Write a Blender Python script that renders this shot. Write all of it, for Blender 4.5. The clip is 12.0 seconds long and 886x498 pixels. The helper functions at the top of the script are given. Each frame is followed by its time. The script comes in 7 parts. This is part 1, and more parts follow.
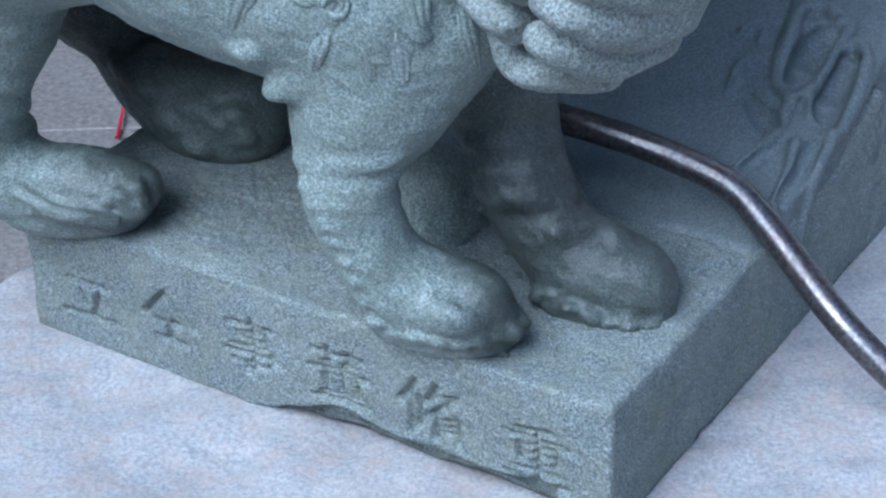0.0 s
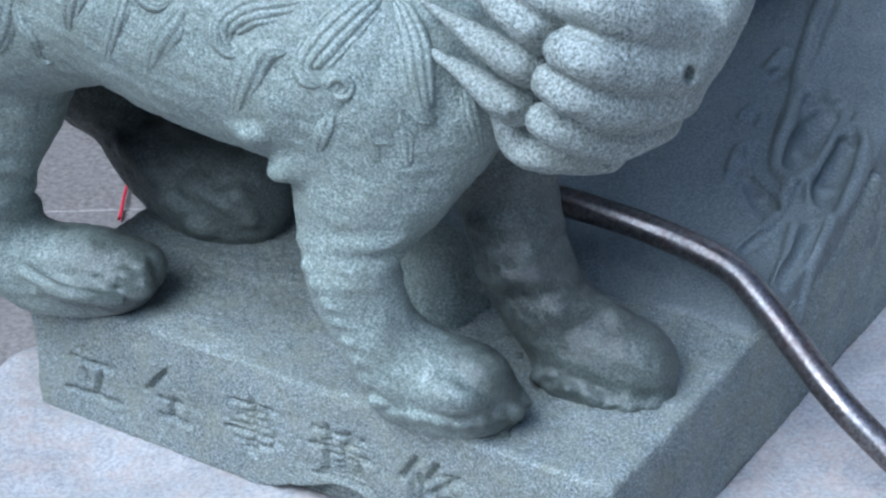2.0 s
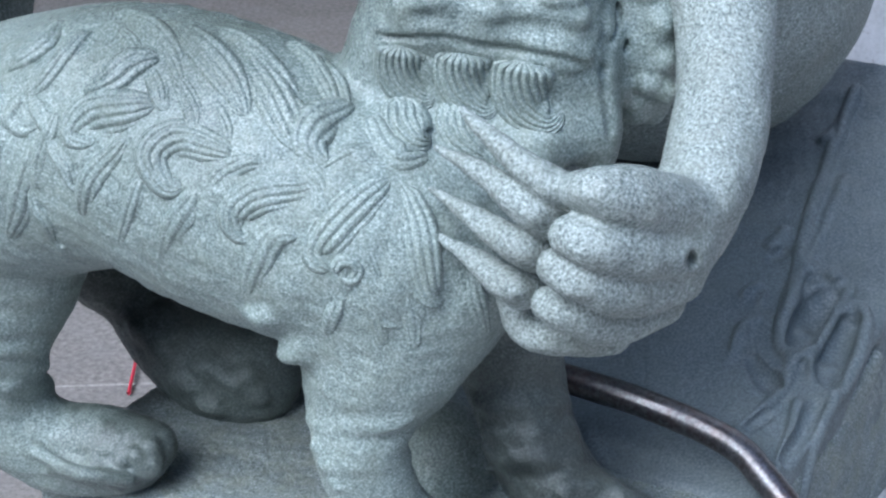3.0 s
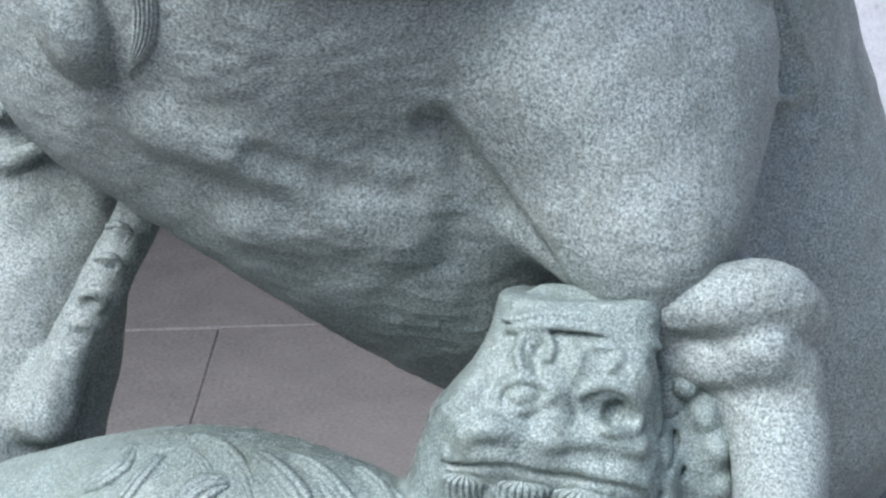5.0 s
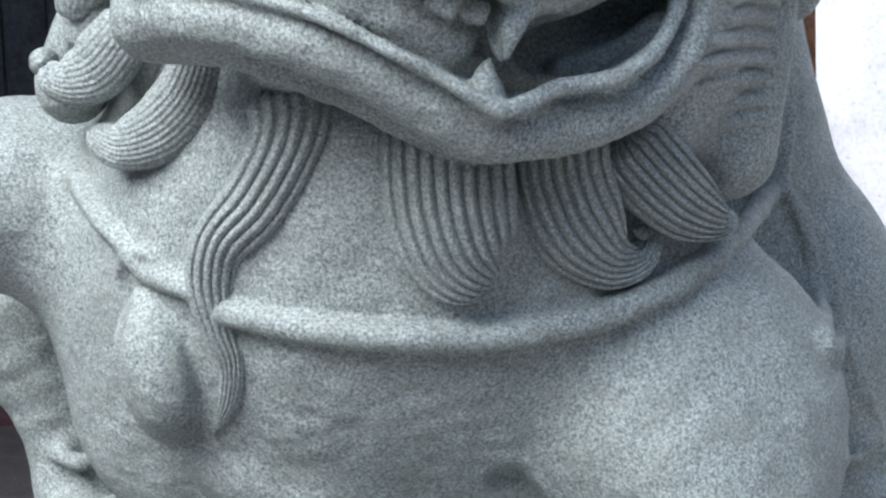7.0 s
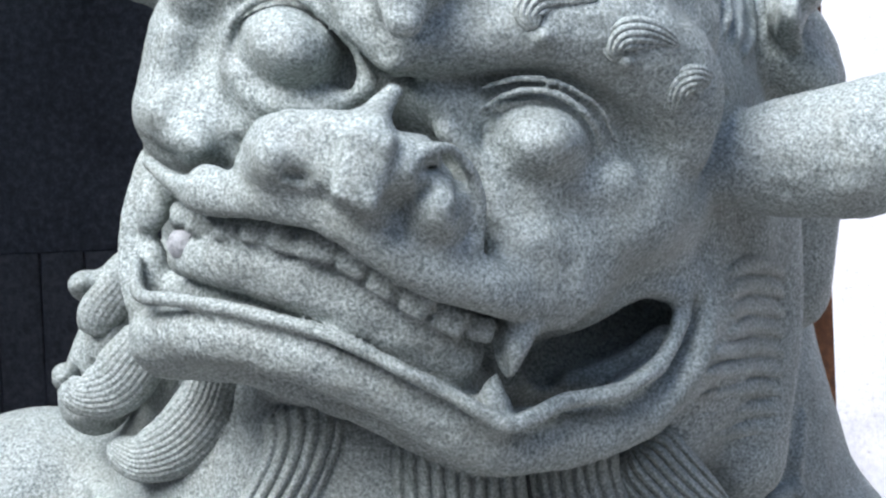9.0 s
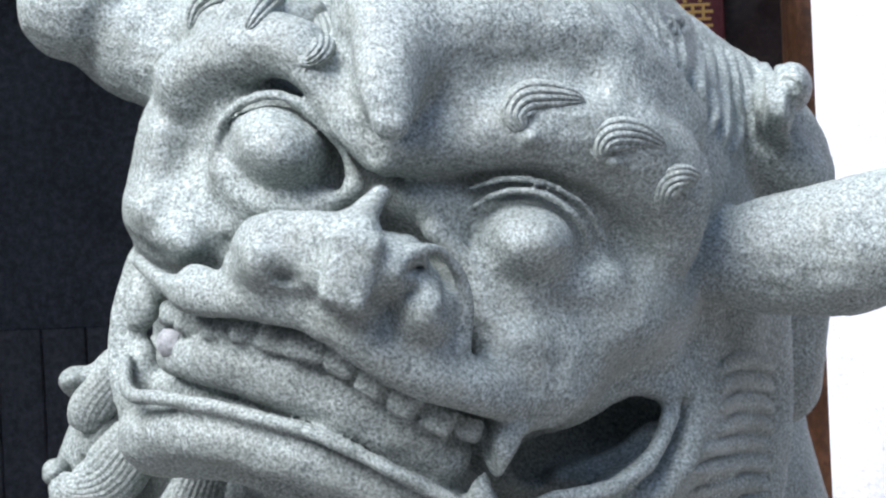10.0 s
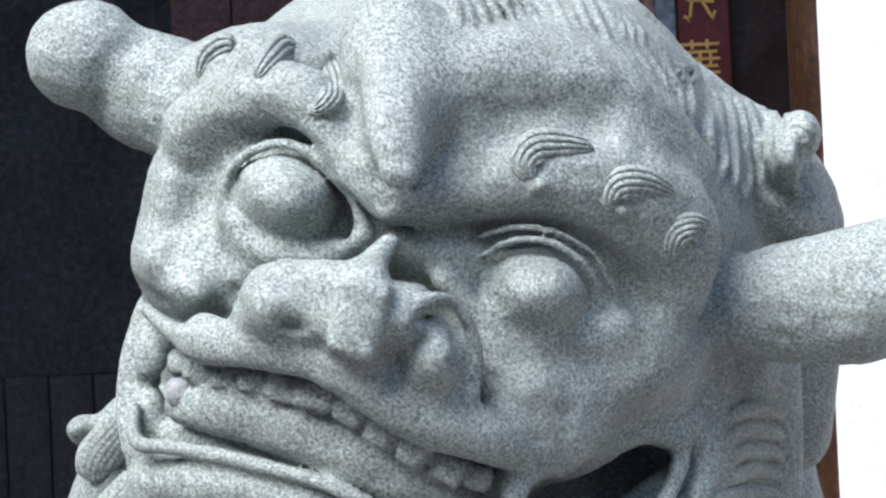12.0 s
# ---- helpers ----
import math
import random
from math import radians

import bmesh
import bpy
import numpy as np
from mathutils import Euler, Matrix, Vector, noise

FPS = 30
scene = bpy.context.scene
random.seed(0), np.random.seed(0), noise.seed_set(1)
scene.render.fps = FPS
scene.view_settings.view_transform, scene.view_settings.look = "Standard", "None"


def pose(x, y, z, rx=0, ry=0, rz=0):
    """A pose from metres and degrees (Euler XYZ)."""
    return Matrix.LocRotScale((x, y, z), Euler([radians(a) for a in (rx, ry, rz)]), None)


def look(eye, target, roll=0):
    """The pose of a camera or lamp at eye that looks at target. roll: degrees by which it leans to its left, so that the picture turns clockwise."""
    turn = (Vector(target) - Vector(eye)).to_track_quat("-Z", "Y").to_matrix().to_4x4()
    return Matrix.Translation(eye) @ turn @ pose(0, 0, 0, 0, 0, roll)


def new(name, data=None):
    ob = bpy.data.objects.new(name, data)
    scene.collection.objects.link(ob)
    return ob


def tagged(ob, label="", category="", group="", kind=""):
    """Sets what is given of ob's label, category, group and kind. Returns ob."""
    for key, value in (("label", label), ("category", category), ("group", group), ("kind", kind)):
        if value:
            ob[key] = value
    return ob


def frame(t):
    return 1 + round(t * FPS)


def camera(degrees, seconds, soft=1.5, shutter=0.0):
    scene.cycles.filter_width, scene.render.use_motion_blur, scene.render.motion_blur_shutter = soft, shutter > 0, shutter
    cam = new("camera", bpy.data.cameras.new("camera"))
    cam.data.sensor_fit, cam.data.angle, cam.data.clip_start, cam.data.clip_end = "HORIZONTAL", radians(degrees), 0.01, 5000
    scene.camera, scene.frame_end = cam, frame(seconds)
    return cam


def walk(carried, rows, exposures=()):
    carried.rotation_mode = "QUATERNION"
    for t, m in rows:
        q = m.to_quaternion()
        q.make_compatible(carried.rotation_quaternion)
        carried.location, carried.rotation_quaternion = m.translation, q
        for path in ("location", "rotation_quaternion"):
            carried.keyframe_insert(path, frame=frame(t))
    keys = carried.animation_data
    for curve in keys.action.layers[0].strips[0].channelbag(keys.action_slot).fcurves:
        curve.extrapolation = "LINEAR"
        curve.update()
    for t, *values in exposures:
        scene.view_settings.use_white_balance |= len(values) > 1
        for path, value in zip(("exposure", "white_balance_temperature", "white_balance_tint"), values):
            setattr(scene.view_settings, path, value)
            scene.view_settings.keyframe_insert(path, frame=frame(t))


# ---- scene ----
EXPOSURES = [(0, 0.68, 4750, 6), (2.2, 0.9, 5000, 6), (3.5, 1.05, 5300, 8), (5.3, 1.18, 5600, 9), (7.5, 1.27, 5700, 10), (9.5, 1.3, 5750, 11), (12, 1.25, 5850, 11)]
cam = camera(22.0, 12.0, soft=2.4)
walk(cam, [
    (0, look((0.0067, -0.0363, 1.0027), (0.0065, 1.2263, 0.1929), -2.00)),
    (0.5, look((0.0046, -0.0379, 1.0024), (0.0057, 1.2268, 0.1958), -1.89)),
    (1, look((0.0042, -0.0431, 1.0038), (0.0053, 1.2253, 0.2031), -1.81)),
    (1.5, look((0.0035, -0.0462, 1.0036), (0.0056, 1.2307, 0.2164), -1.71)),
    (2, look((0.0034, -0.0501, 1.0062), (0.0064, 1.2421, 0.2445), -1.69)),
    (2.5, look((0.0018, -0.06, 1.0163), (0.0066, 1.2556, 0.2957), -1.76)),
    (3, look((0.0029, -0.0661, 1.0298), (0.0054, 1.2775, 0.3629), -1.88)),
    (3.5, look((0.0009, -0.0744, 1.0443), (0.0012, 1.2978, 0.4383), -1.92)),
    (3.7, look((-0.0016, -0.0745, 1.0496), (-0.0022, 1.3079, 0.4673), -1.74)),
    (5.3, look((0.0009, -0.0966, 1.1056), (-0.0353, 1.3426, 0.6846), -2.23)),
    (5.5, look((0.0029, -0.0957, 1.1104), (-0.0401, 1.3485, 0.7077), -2.28)),
    (6, look((0.0, -0.0996, 1.1184), (-0.0528, 1.3577, 0.7669), -2.31)),
    (6.5, look((-0.0068, -0.113, 1.1254), (-0.0636, 1.3565, 0.83), -2.19)),
    (7, look((-0.0119, -0.1282, 1.1368), (-0.0714, 1.3508, 0.8939), -2.01)),
    (7.5, look((-0.0105, -0.1406, 1.144), (-0.0758, 1.346, 0.9551), -1.99)),
    (9.5, look((0.0205, -0.1612, 1.1745), (-0.062, 1.3361, 1.14), -2.63)),
    (10, look((0.0249, -0.1625, 1.1831), (-0.0574, 1.3352, 1.1683), -2.60)),
    (10.5, look((0.0264, -0.1626, 1.1837), (-0.0562, 1.3351, 1.1869), -2.60)),
    (11, look((0.0279, -0.1671, 1.1847), (-0.0577, 1.3304, 1.1963), -2.67)),
    (11.5, look((0.0248, -0.165, 1.1854), (-0.0603, 1.3325, 1.2), -2.64)),
    (12, look((0.0237, -0.1603, 1.1849), (-0.0619, 1.3372, 1.2005), -2.62)),
], exposures=EXPOSURES)

# ---- light ----
world = bpy.data.worlds.new("overcast_sky")
scene.world = world
world.use_nodes = True
sky = world.node_tree.nodes.new("ShaderNodeTexSky")
sky.sky_type, sky.sun_disc = "NISHITA", False
sky.sun_elevation, sky.sun_rotation = radians(48), radians(222)
sky.air_density, sky.dust_density = 1.0, 3.0
back = world.node_tree.nodes["Background"]
world.node_tree.links.new(sky.outputs["Color"], back.inputs["Color"])
back.inputs["Strength"].default_value = 0.15
sun_data = bpy.data.lights.new("sun", "SUN")
sun_data.energy, sun_data.angle, sun_data.color = 2.8, radians(46), (1.0, 0.96, 0.9)
sun = new("sun", sun_data)
sun.matrix_world = look((-3.6, -2.6, 6.7), (0, 1.4, 0.6))


# ---- materials ----
def shader(name):
    mat = bpy.data.materials.new(name)
    mat.use_nodes = True
    return mat, mat.node_tree.nodes, mat.node_tree.links, mat.node_tree.nodes["Principled BSDF"]


def grained(name, dark, mid, light, grain=500, stain=9, rough=(0.5, 0.8), bump=0.3, deep=0.001, spread=(0.35, 0.5, 0.66), worn=(), tint=None, chisel=0):
    """Stone or plaster: a speckled grain, wide stains and a fine relief."""
    mat, n, l, b = shader(name)
    co = n.new("ShaderNodeTexCoord").outputs["Object"]

    def speck(scale, detail=2, rough_in=0.6):
        t = n.new("ShaderNodeTexNoise")
        t.inputs["Scale"].default_value, t.inputs["Detail"].default_value, t.inputs["Roughness"].default_value = scale, detail, rough_in
        l.new(co, t.inputs["Vector"])
        return t.outputs["Fac"]

    def mixed(kind, fac, a, c):
        m = n.new("ShaderNodeMix")
        m.data_type, m.blend_type = "RGBA", kind
        for s, v in ((m.inputs[0], fac), (m.inputs[6], a), (m.inputs[7], c)):
            if hasattr(v, "links"):
                l.new(v, s)
            else:
                s.default_value = v
        return m.outputs[2]

    def ramp(fac, stops):
        r = n.new("ShaderNodeValToRGB")
        while len(r.color_ramp.elements) < len(stops):
            r.color_ramp.elements.new(0.5)
        for e, (p, c) in zip(r.color_ramp.elements, stops):
            e.position, e.color = p, (*c, 1) if hasattr(c, "__len__") else (c, c, c, 1)
        l.new(fac, r.inputs["Fac"])
        return r.outputs["Color"]
    fine = speck(grain, 3, 0.7)
    colour = ramp(fine, [(spread[0], dark), (spread[1], mid), (spread[2], light)])
    wide = ramp(speck(stain, 5, 0.65), [(0.3, 0.62), (0.62, 1.0)])
    colour = mixed("MULTIPLY", 0.55, colour, wide)
    mould = ramp(speck(stain * 3.7, 4, 0.7), [(0.42, 0.0), (0.72, 1.0)])
    if tint:
        colour = mixed("MIX", mixed("MULTIPLY", 1.0, mould, (0.45, 0.45, 0.45, 1)), colour, (*tint, 1))
    gloss = ramp(speck(stain * 2.3, 3, 0.6), [(0.35, rough[1]), (0.65, rough[0])])
    # spots of rubbing, marks and painted shade: each tints and glosses its place
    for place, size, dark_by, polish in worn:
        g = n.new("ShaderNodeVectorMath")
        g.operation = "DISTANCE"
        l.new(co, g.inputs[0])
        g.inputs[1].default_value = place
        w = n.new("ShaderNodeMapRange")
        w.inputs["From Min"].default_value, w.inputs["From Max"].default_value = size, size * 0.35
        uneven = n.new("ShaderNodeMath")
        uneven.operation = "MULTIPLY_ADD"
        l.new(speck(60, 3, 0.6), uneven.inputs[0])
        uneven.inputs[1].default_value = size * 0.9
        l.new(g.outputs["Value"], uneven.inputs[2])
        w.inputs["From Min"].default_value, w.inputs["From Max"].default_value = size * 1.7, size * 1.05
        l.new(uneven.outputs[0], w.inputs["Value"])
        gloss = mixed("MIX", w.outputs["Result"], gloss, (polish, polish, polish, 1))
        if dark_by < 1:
            spot_tone = mixed("MIX", w.outputs["Result"], (1, 1, 1, 1), (dark_by, dark_by, dark_by, 1))
            colour = mixed("MULTIPLY", 1.0, colour, spot_tone)
    l.new(colour, b.inputs["Base Color"])
    l.new(gloss, b.inputs["Roughness"])
    bp = n.new("ShaderNodeBump")
    bp.inputs["Strength"].default_value, bp.inputs["Distance"].default_value = bump, deep
    add = n.new("ShaderNodeMath")
    l.new(speck(grain * 0.45, 4, 0.7), add.inputs[0])
    l.new(fine, add.inputs[1])
    l.new(add.outputs[0], bp.inputs["Height"])
    if chisel:
        rough_hewn = n.new("ShaderNodeBump")
        rough_hewn.inputs["Strength"].default_value, rough_hewn.inputs["Distance"].default_value = chisel, 0.004
        l.new(speck(95, 3, 0.6), rough_hewn.inputs["Height"])
        l.new(rough_hewn.outputs["Normal"], bp.inputs["Normal"])
    l.new(bp.outputs["Normal"], b.inputs["Normal"])
    return mat


# hand-rubbed places, plus grime and painted shade on the far legs (first three): where, how wide, how much darker, how
# glossy
RUBBED_AND_SHADED = (((0.09, 1.49, 0.14), 0.13, 0.45, 0.4), ((-0.19, 1.70, 0.06), 0.13, 0.45, 0.5), ((-0.27, 1.74, 0.16), 0.12, 0.45, 0.5), ((0.05, 1.368, 0.045), 0.05, 0.5, 0.28), ((0.13, 1.44, 0.05), 0.12, 0.42, 0.4), ((-0.23, 1.56, 0.045), 0.08, 0.42, 0.32), ((-0.22, 1.50, 0.50), 0.13, 0.8, 0.2), ((-0.12, 1.45, 0.48), 0.12, 0.8, 0.22))
lion_stone = grained("grey_green_carved_stone", (0.095, 0.115, 0.108), (0.25, 0.285, 0.267), (0.45, 0.49, 0.47), grain=445, bump=0.6, deep=0.0016, tint=(0.17, 0.18, 0.15), chisel=0.35, worn=(((0.125, 1.285, 0.405), 0.04, 1.0, 0.16), ((-0.3883, 1.579, 0.8291), 0.009, 0.3, 0.6), ((-0.3614, 1.552, 0.837), 0.009, 0.3, 0.6), ((-0.3603, 1.552, 0.8247), 0.009, 0.3, 0.6)))
cub_stone = grained("grey_green_rubbed_and_shaded_stone", (0.10, 0.13, 0.12), (0.21, 0.255, 0.235), (0.42, 0.47, 0.44), grain=520, rough=(0.38, 0.62), bump=0.6, deep=0.0012, tint=(0.17, 0.19, 0.15), chisel=0.35, worn=RUBBED_AND_SHADED)
base_stone = grained("bluish_block_stone", (0.075, 0.095, 0.092), (0.195, 0.228, 0.224), (0.46, 0.50, 0.50), grain=560, bump=0.8, deep=0.002, tint=(0.24, 0.25, 0.17), chisel=0.4)
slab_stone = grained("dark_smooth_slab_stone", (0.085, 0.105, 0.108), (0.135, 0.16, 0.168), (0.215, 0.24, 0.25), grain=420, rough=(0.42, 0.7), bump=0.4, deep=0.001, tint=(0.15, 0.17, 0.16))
ledge_stone = grained("pale_granite", (0.29, 0.29, 0.29), (0.38, 0.385, 0.39), (0.49, 0.485, 0.48), grain=260, stain=12, bump=0.4, deep=0.002, tint=(0.46, 0.34, 0.27), chisel=0.4)
floor_stone = grained("warm_grey_paving", (0.15, 0.138, 0.132), (0.23, 0.21, 0.2), (0.31, 0.288, 0.275), grain=120, stain=4, bump=0.3, deep=0.002, tint=(0.2, 0.19, 0.19))
joint_stone = grained("sandy_joint_soil", (0.16, 0.147, 0.138), (0.235, 0.215, 0.203), (0.31, 0.288, 0.272), grain=150, stain=6)
dark_panel = grained("dark_painted_panel", (0.026, 0.029, 0.035), (0.05, 0.055, 0.063), (0.09, 0.098, 0.108), grain=40, stain=3, rough=(0.4, 0.7))
white_stone = grained("white_flecked_granite", (0.46, 0.44, 0.43), (0.62, 0.62, 0.63), (0.72, 0.72, 0.735), grain=160, stain=14, spread=(0.30, 0.37, 0.6), bump=0.5, deep=0.003)
brown_wood = grained("brown_lacquered_wood", (0.03, 0.014, 0.008), (0.055, 0.026, 0.013), (0.09, 0.045, 0.025), grain=60, stain=5, rough=(0.3, 0.5))
dark_wood = grained("dark_brown_wood", (0.012, 0.006, 0.005), (0.022, 0.012, 0.01), (0.04, 0.025, 0.02), grain=60, stain=5, rough=(0.3, 0.5))
red_lacquer = grained("dark_red_lacquer", (0.09, 0.014, 0.018), (0.12, 0.02, 0.026), (0.15, 0.03, 0.035), grain=30, stain=4, rough=(0.3, 0.45))
plaster = grained("grey_plaster", (0.18, 0.18, 0.18), (0.24, 0.24, 0.24), (0.3, 0.3, 0.3), grain=60, stain=2)
pink_tile = grained("pink_brick_paint", (0.22, 0.12, 0.12), (0.32, 0.18, 0.18), (0.4, 0.25, 0.25), grain=60, stain=6)
blue_paint = grained("faded_blue_paint", (0.12, 0.17, 0.22), (0.2, 0.27, 0.34), (0.3, 0.37, 0.44), grain=60, stain=6)
dark_board = grained("dark_grey_boards", (0.045, 0.047, 0.05), (0.07, 0.073, 0.078), (0.10, 0.104, 0.11), grain=50, stain=5, rough=(0.4, 0.7))
faded_red = grained("faded_red_paint", (0.10, 0.045, 0.045), (0.15, 0.07, 0.07), (0.2, 0.1, 0.1), grain=60, stain=5)
gold, _, _, shade = shader("gold_leaf")
shade.inputs["Base Color"].default_value, shade.inputs["Metallic"].default_value, shade.inputs["Roughness"].default_value = (0.75, 0.48, 0.15, 1), 0.5, 0.4
steel = grained("worn_dark_steel_pipe", (0.10, 0.095, 0.095), (0.16, 0.155, 0.16), (0.24, 0.235, 0.24), grain=240, stain=14, rough=(0.28, 0.42), bump=0.15, deep=0.0008, tint=(0.12, 0.06, 0.04))
steel.node_tree.nodes["Principled BSDF"].inputs["Metallic"].default_value = 0.85
red_plastic, _, _, shade = shader("red_paint")
shade.inputs["Base Color"].default_value, shade.inputs["Roughness"].default_value = (0.55, 0.03, 0.06, 1), 0.4
white_quartz = grained("white_pebble", (0.2, 0.205, 0.21), (0.28, 0.29, 0.295), (0.36, 0.365, 0.37), grain=300)


# ---- building helpers ----
def mesh_of(name, verts, faces, mat, parent=None, smooth=True):
    me = bpy.data.meshes.new(name)
    me.from_pydata([tuple(v) for v in verts], [], [tuple(f) for f in faces])
    me.materials.append(mat)
    me.shade_smooth() if smooth else me.shade_flat()
    ob = new(name, me)
    ob.parent = parent
    return ob


def part(name, bm, material, parent=None, label=""):
    me = bpy.data.meshes.new(name)
    bm.to_mesh(me)
    bm.free()
    me.materials.append(material)
    ob = new(name, me)
    ob.parent = parent
    return tagged(ob, label=label)


def block(low, high, edge=0.004, cuts=1):
    bm = bmesh.new()
    bmesh.ops.create_cube(bm, size=1)
    for v in bm.verts:
        v.co = Vector([(a + b) / 2 + c * (b - a) for a, b, c in zip(low, high, v.co)])
    if edge:
        bmesh.ops.bevel(bm, geom=bm.edges[:], offset=edge, segments=cuts, affect="EDGES")
    return bm


def smin(a, b, k):
    h = np.maximum(k - np.abs(a - b), 0) / k
    return np.minimum(a, b) - h * h * k / 4


def spline(points, steps=6):
    """A smooth curve through the rows of points."""
    p = np.array(points, float)
    if len(p) < 3:
        return np.array([p[0] + (p[-1] - p[0]) * i / steps for i in range(steps + 1)])
    e = np.vstack([2 * p[0] - p[1], p, 2 * p[-1] - p[-2]])
    out = []
    for i in range(len(p) - 1):
        a, b, c, d = e[i:i + 4]
        for j in range(steps):
            t = j / steps
            out.append(0.5 * (2 * b + (c - a) * t + (2 * a - 5 * b + 4 * c - d) * t * t + (3 * b - a - 3 * c + d) * t ** 3))
    return np.array(out + [p[-1]])


class Clay:
    """A block of clay on a grid of distances: shapes are laid on or carved away, then its skin is taken off as a mesh."""

    def __init__(self, low, high, step):
        self.low, self.step = np.array(low, float), step
        self.size = np.ceil((np.array(high) - self.low) / step).astype(int) + 1
        self.field = np.full(self.size, 0.06, np.float32)

    def lay(self, low, high, shape, k, carve):
        pad = k + 3 * self.step
        a = np.clip(np.floor((np.array(low) - pad - self.low) / self.step).astype(int), 0, self.size - 1)
        b = np.clip(np.ceil((np.array(high) + pad - self.low) / self.step).astype(int) + 1, 0, self.size)
        if (b <= a).any():
            return
        axes = [(self.low[i] + self.step * np.arange(a[i], b[i])).astype(np.float32) for i in range(3)]
        d = shape(axes[0][:, None, None], axes[1][None, :, None], axes[2][None, None, :])
        cut = tuple(slice(a[i], b[i]) for i in range(3))
        self.field[cut] = -smin(-self.field[cut], d, k) if carve else smin(self.field[cut], d, k)

    def ball(self, at, radii, turn=(0, 0, 0), k=0.02, carve=False):
        """An ellipsoid."""
        m = np.array(Euler([radians(v) for v in turn]).to_matrix()).T
        r = np.array(radii if hasattr(radii, "__len__") else (radii,) * 3, float)

        def shape(x, y, z):
            x, y, z = x - at[0], y - at[1], z - at[2]
            q = [(m[i][0] * x + m[i][1] * y + m[i][2] * z) / r[i] for i in range(3)]
            n = np.sqrt(q[0] ** 2 + q[1] ** 2 + q[2] ** 2) + 1e-6
            g = np.sqrt((q[0] / r[0]) ** 2 + (q[1] / r[1]) ** 2 + (q[2] / r[2]) ** 2) + 1e-6
            return n * (n - 1) / g
        reach = np.abs(m.T) @ r
        self.lay(np.array(at) - reach, np.array(at) + reach, shape, k, carve)

    def slab(self, at, half, turn=(0, 0, 0), edge=0.01, k=0.02, carve=False):
        """A box with rounded edges."""
        m = np.array(Euler([radians(v) for v in turn]).to_matrix()).T

        def shape(x, y, z):
            x, y, z = x - at[0], y - at[1], z - at[2]
            q = [np.abs(m[i][0] * x + m[i][1] * y + m[i][2] * z) - half[i] + edge for i in range(3)]
            out = np.sqrt(sum(np.maximum(v, 0) ** 2 for v in q))
            return out + np.minimum(np.maximum(np.maximum(q[0], q[1]), q[2]), 0) - edge
        reach = np.abs(m.T) @ np.array(half)
        self.lay(np.array(at) - reach, np.array(at) + reach, shape, k, carve)

    def limb(self, *points, k=0.02, carve=False, steps=4):
        """A round limb through points (x, y, z, radius)."""
        rows = spline(points, steps)

        def shape(x, y, z):
            best = None
            for a, b in zip(rows[:-1], rows[1:]):
                ab = b[:3] - a[:3]
                n = float(ab @ ab) + 1e-9
                t = np.clip(((x - a[0]) * ab[0] + (y - a[1]) * ab[1] + (z - a[2]) * ab[2]) / n, 0, 1)
                d = np.sqrt((x - a[0] - t * ab[0]) ** 2 + (y - a[1] - t * ab[1]) ** 2 + (z - a[2] - t * ab[2]) ** 2) - (a[3] + (b[3] - a[3]) * t)
                best = d if best is None else np.minimum(best, d)
            return best
        reach = rows[:, 3:]
        self.lay((rows[:, :3] - reach).min(0), (rows[:, :3] + reach).max(0), shape, k, carve)

    def skin(self):
        """The surface, as corners and four-sided faces."""
        f = self.field
        inside = f < 0
        some = np.zeros(np.array(f.shape) - 1, bool)
        every = np.ones_like(some)
        corner = [(i, j, l) for i in (0, 1) for j in (0, 1) for l in (0, 1)]
        n = some.shape
        for i, j, l in corner:
            part = inside[i:i + n[0], j:j + n[1], l:l + n[2]]
            some |= part
            every &= part
        cell = np.argwhere(some & ~every)
        index = np.full(n, -1, np.int32)
        index[tuple(cell.T)] = np.arange(len(cell))
        total, count = np.zeros((len(cell), 3)), np.zeros((len(cell), 1))
        for c in corner:
            for axis in range(3):
                if c[axis]:
                    continue
                e = list(c)
                e[axis] = 1
                va = f[tuple((cell + c).T)]
                vb = f[tuple((cell + e).T)]
                cross = (va < 0) != (vb < 0)
                t = np.where(cross, va / np.where(cross, va - vb, 1), 0)
                p = np.array(c, float) + t[:, None] * np.eye(3)[axis]
                total += np.where(cross[:, None], p, 0)
                count += cross[:, None]
        verts = self.low + self.step * (cell + total / np.maximum(count, 1))
        # the chisel's unevenness
        for size, deep, seed in ((0.05, 0.0005, 3), (0.02, 0.00025, 5), (0.01, 0.0002, 7)):
            dice = np.random.RandomState(seed)
            for i in range(6):
                wave = dice.normal(size=3)
                wave *= 2 * math.pi / size / np.linalg.norm(wave) * dice.uniform(0.7, 1.3)
                push = dice.normal(size=3)
                verts = verts + np.sin(verts @ wave + dice.uniform(0, 6.28))[:, None] * push * deep * 0.5
        faces = []
        for axis in range(3):
            u, v = (axis + 1) % 3, (axis + 2) % 3
            sa = [slice(None)] * 3
            sb = [slice(None)] * 3
            sa[axis], sb[axis] = slice(0, -1), slice(1, None)
            ia, ib = inside[tuple(sa)], inside[tuple(sb)]
            edge = np.argwhere(ia != ib)
            edge = edge[(edge[:, u] > 0) & (edge[:, v] > 0) & (edge[:, u] < n[u]) & (edge[:, v] < n[v])]
            du, dv = np.eye(3, dtype=int)[u], np.eye(3, dtype=int)[v]
            quad = np.stack([index[tuple((edge - o).T)] for o in (du + dv, dv, 0 * du, du)], 1)
            flip = ~ia[tuple(edge.T)]
            quad[flip] = quad[flip][:, ::-1]
            faces.append(quad)
        return verts, np.concatenate(faces)

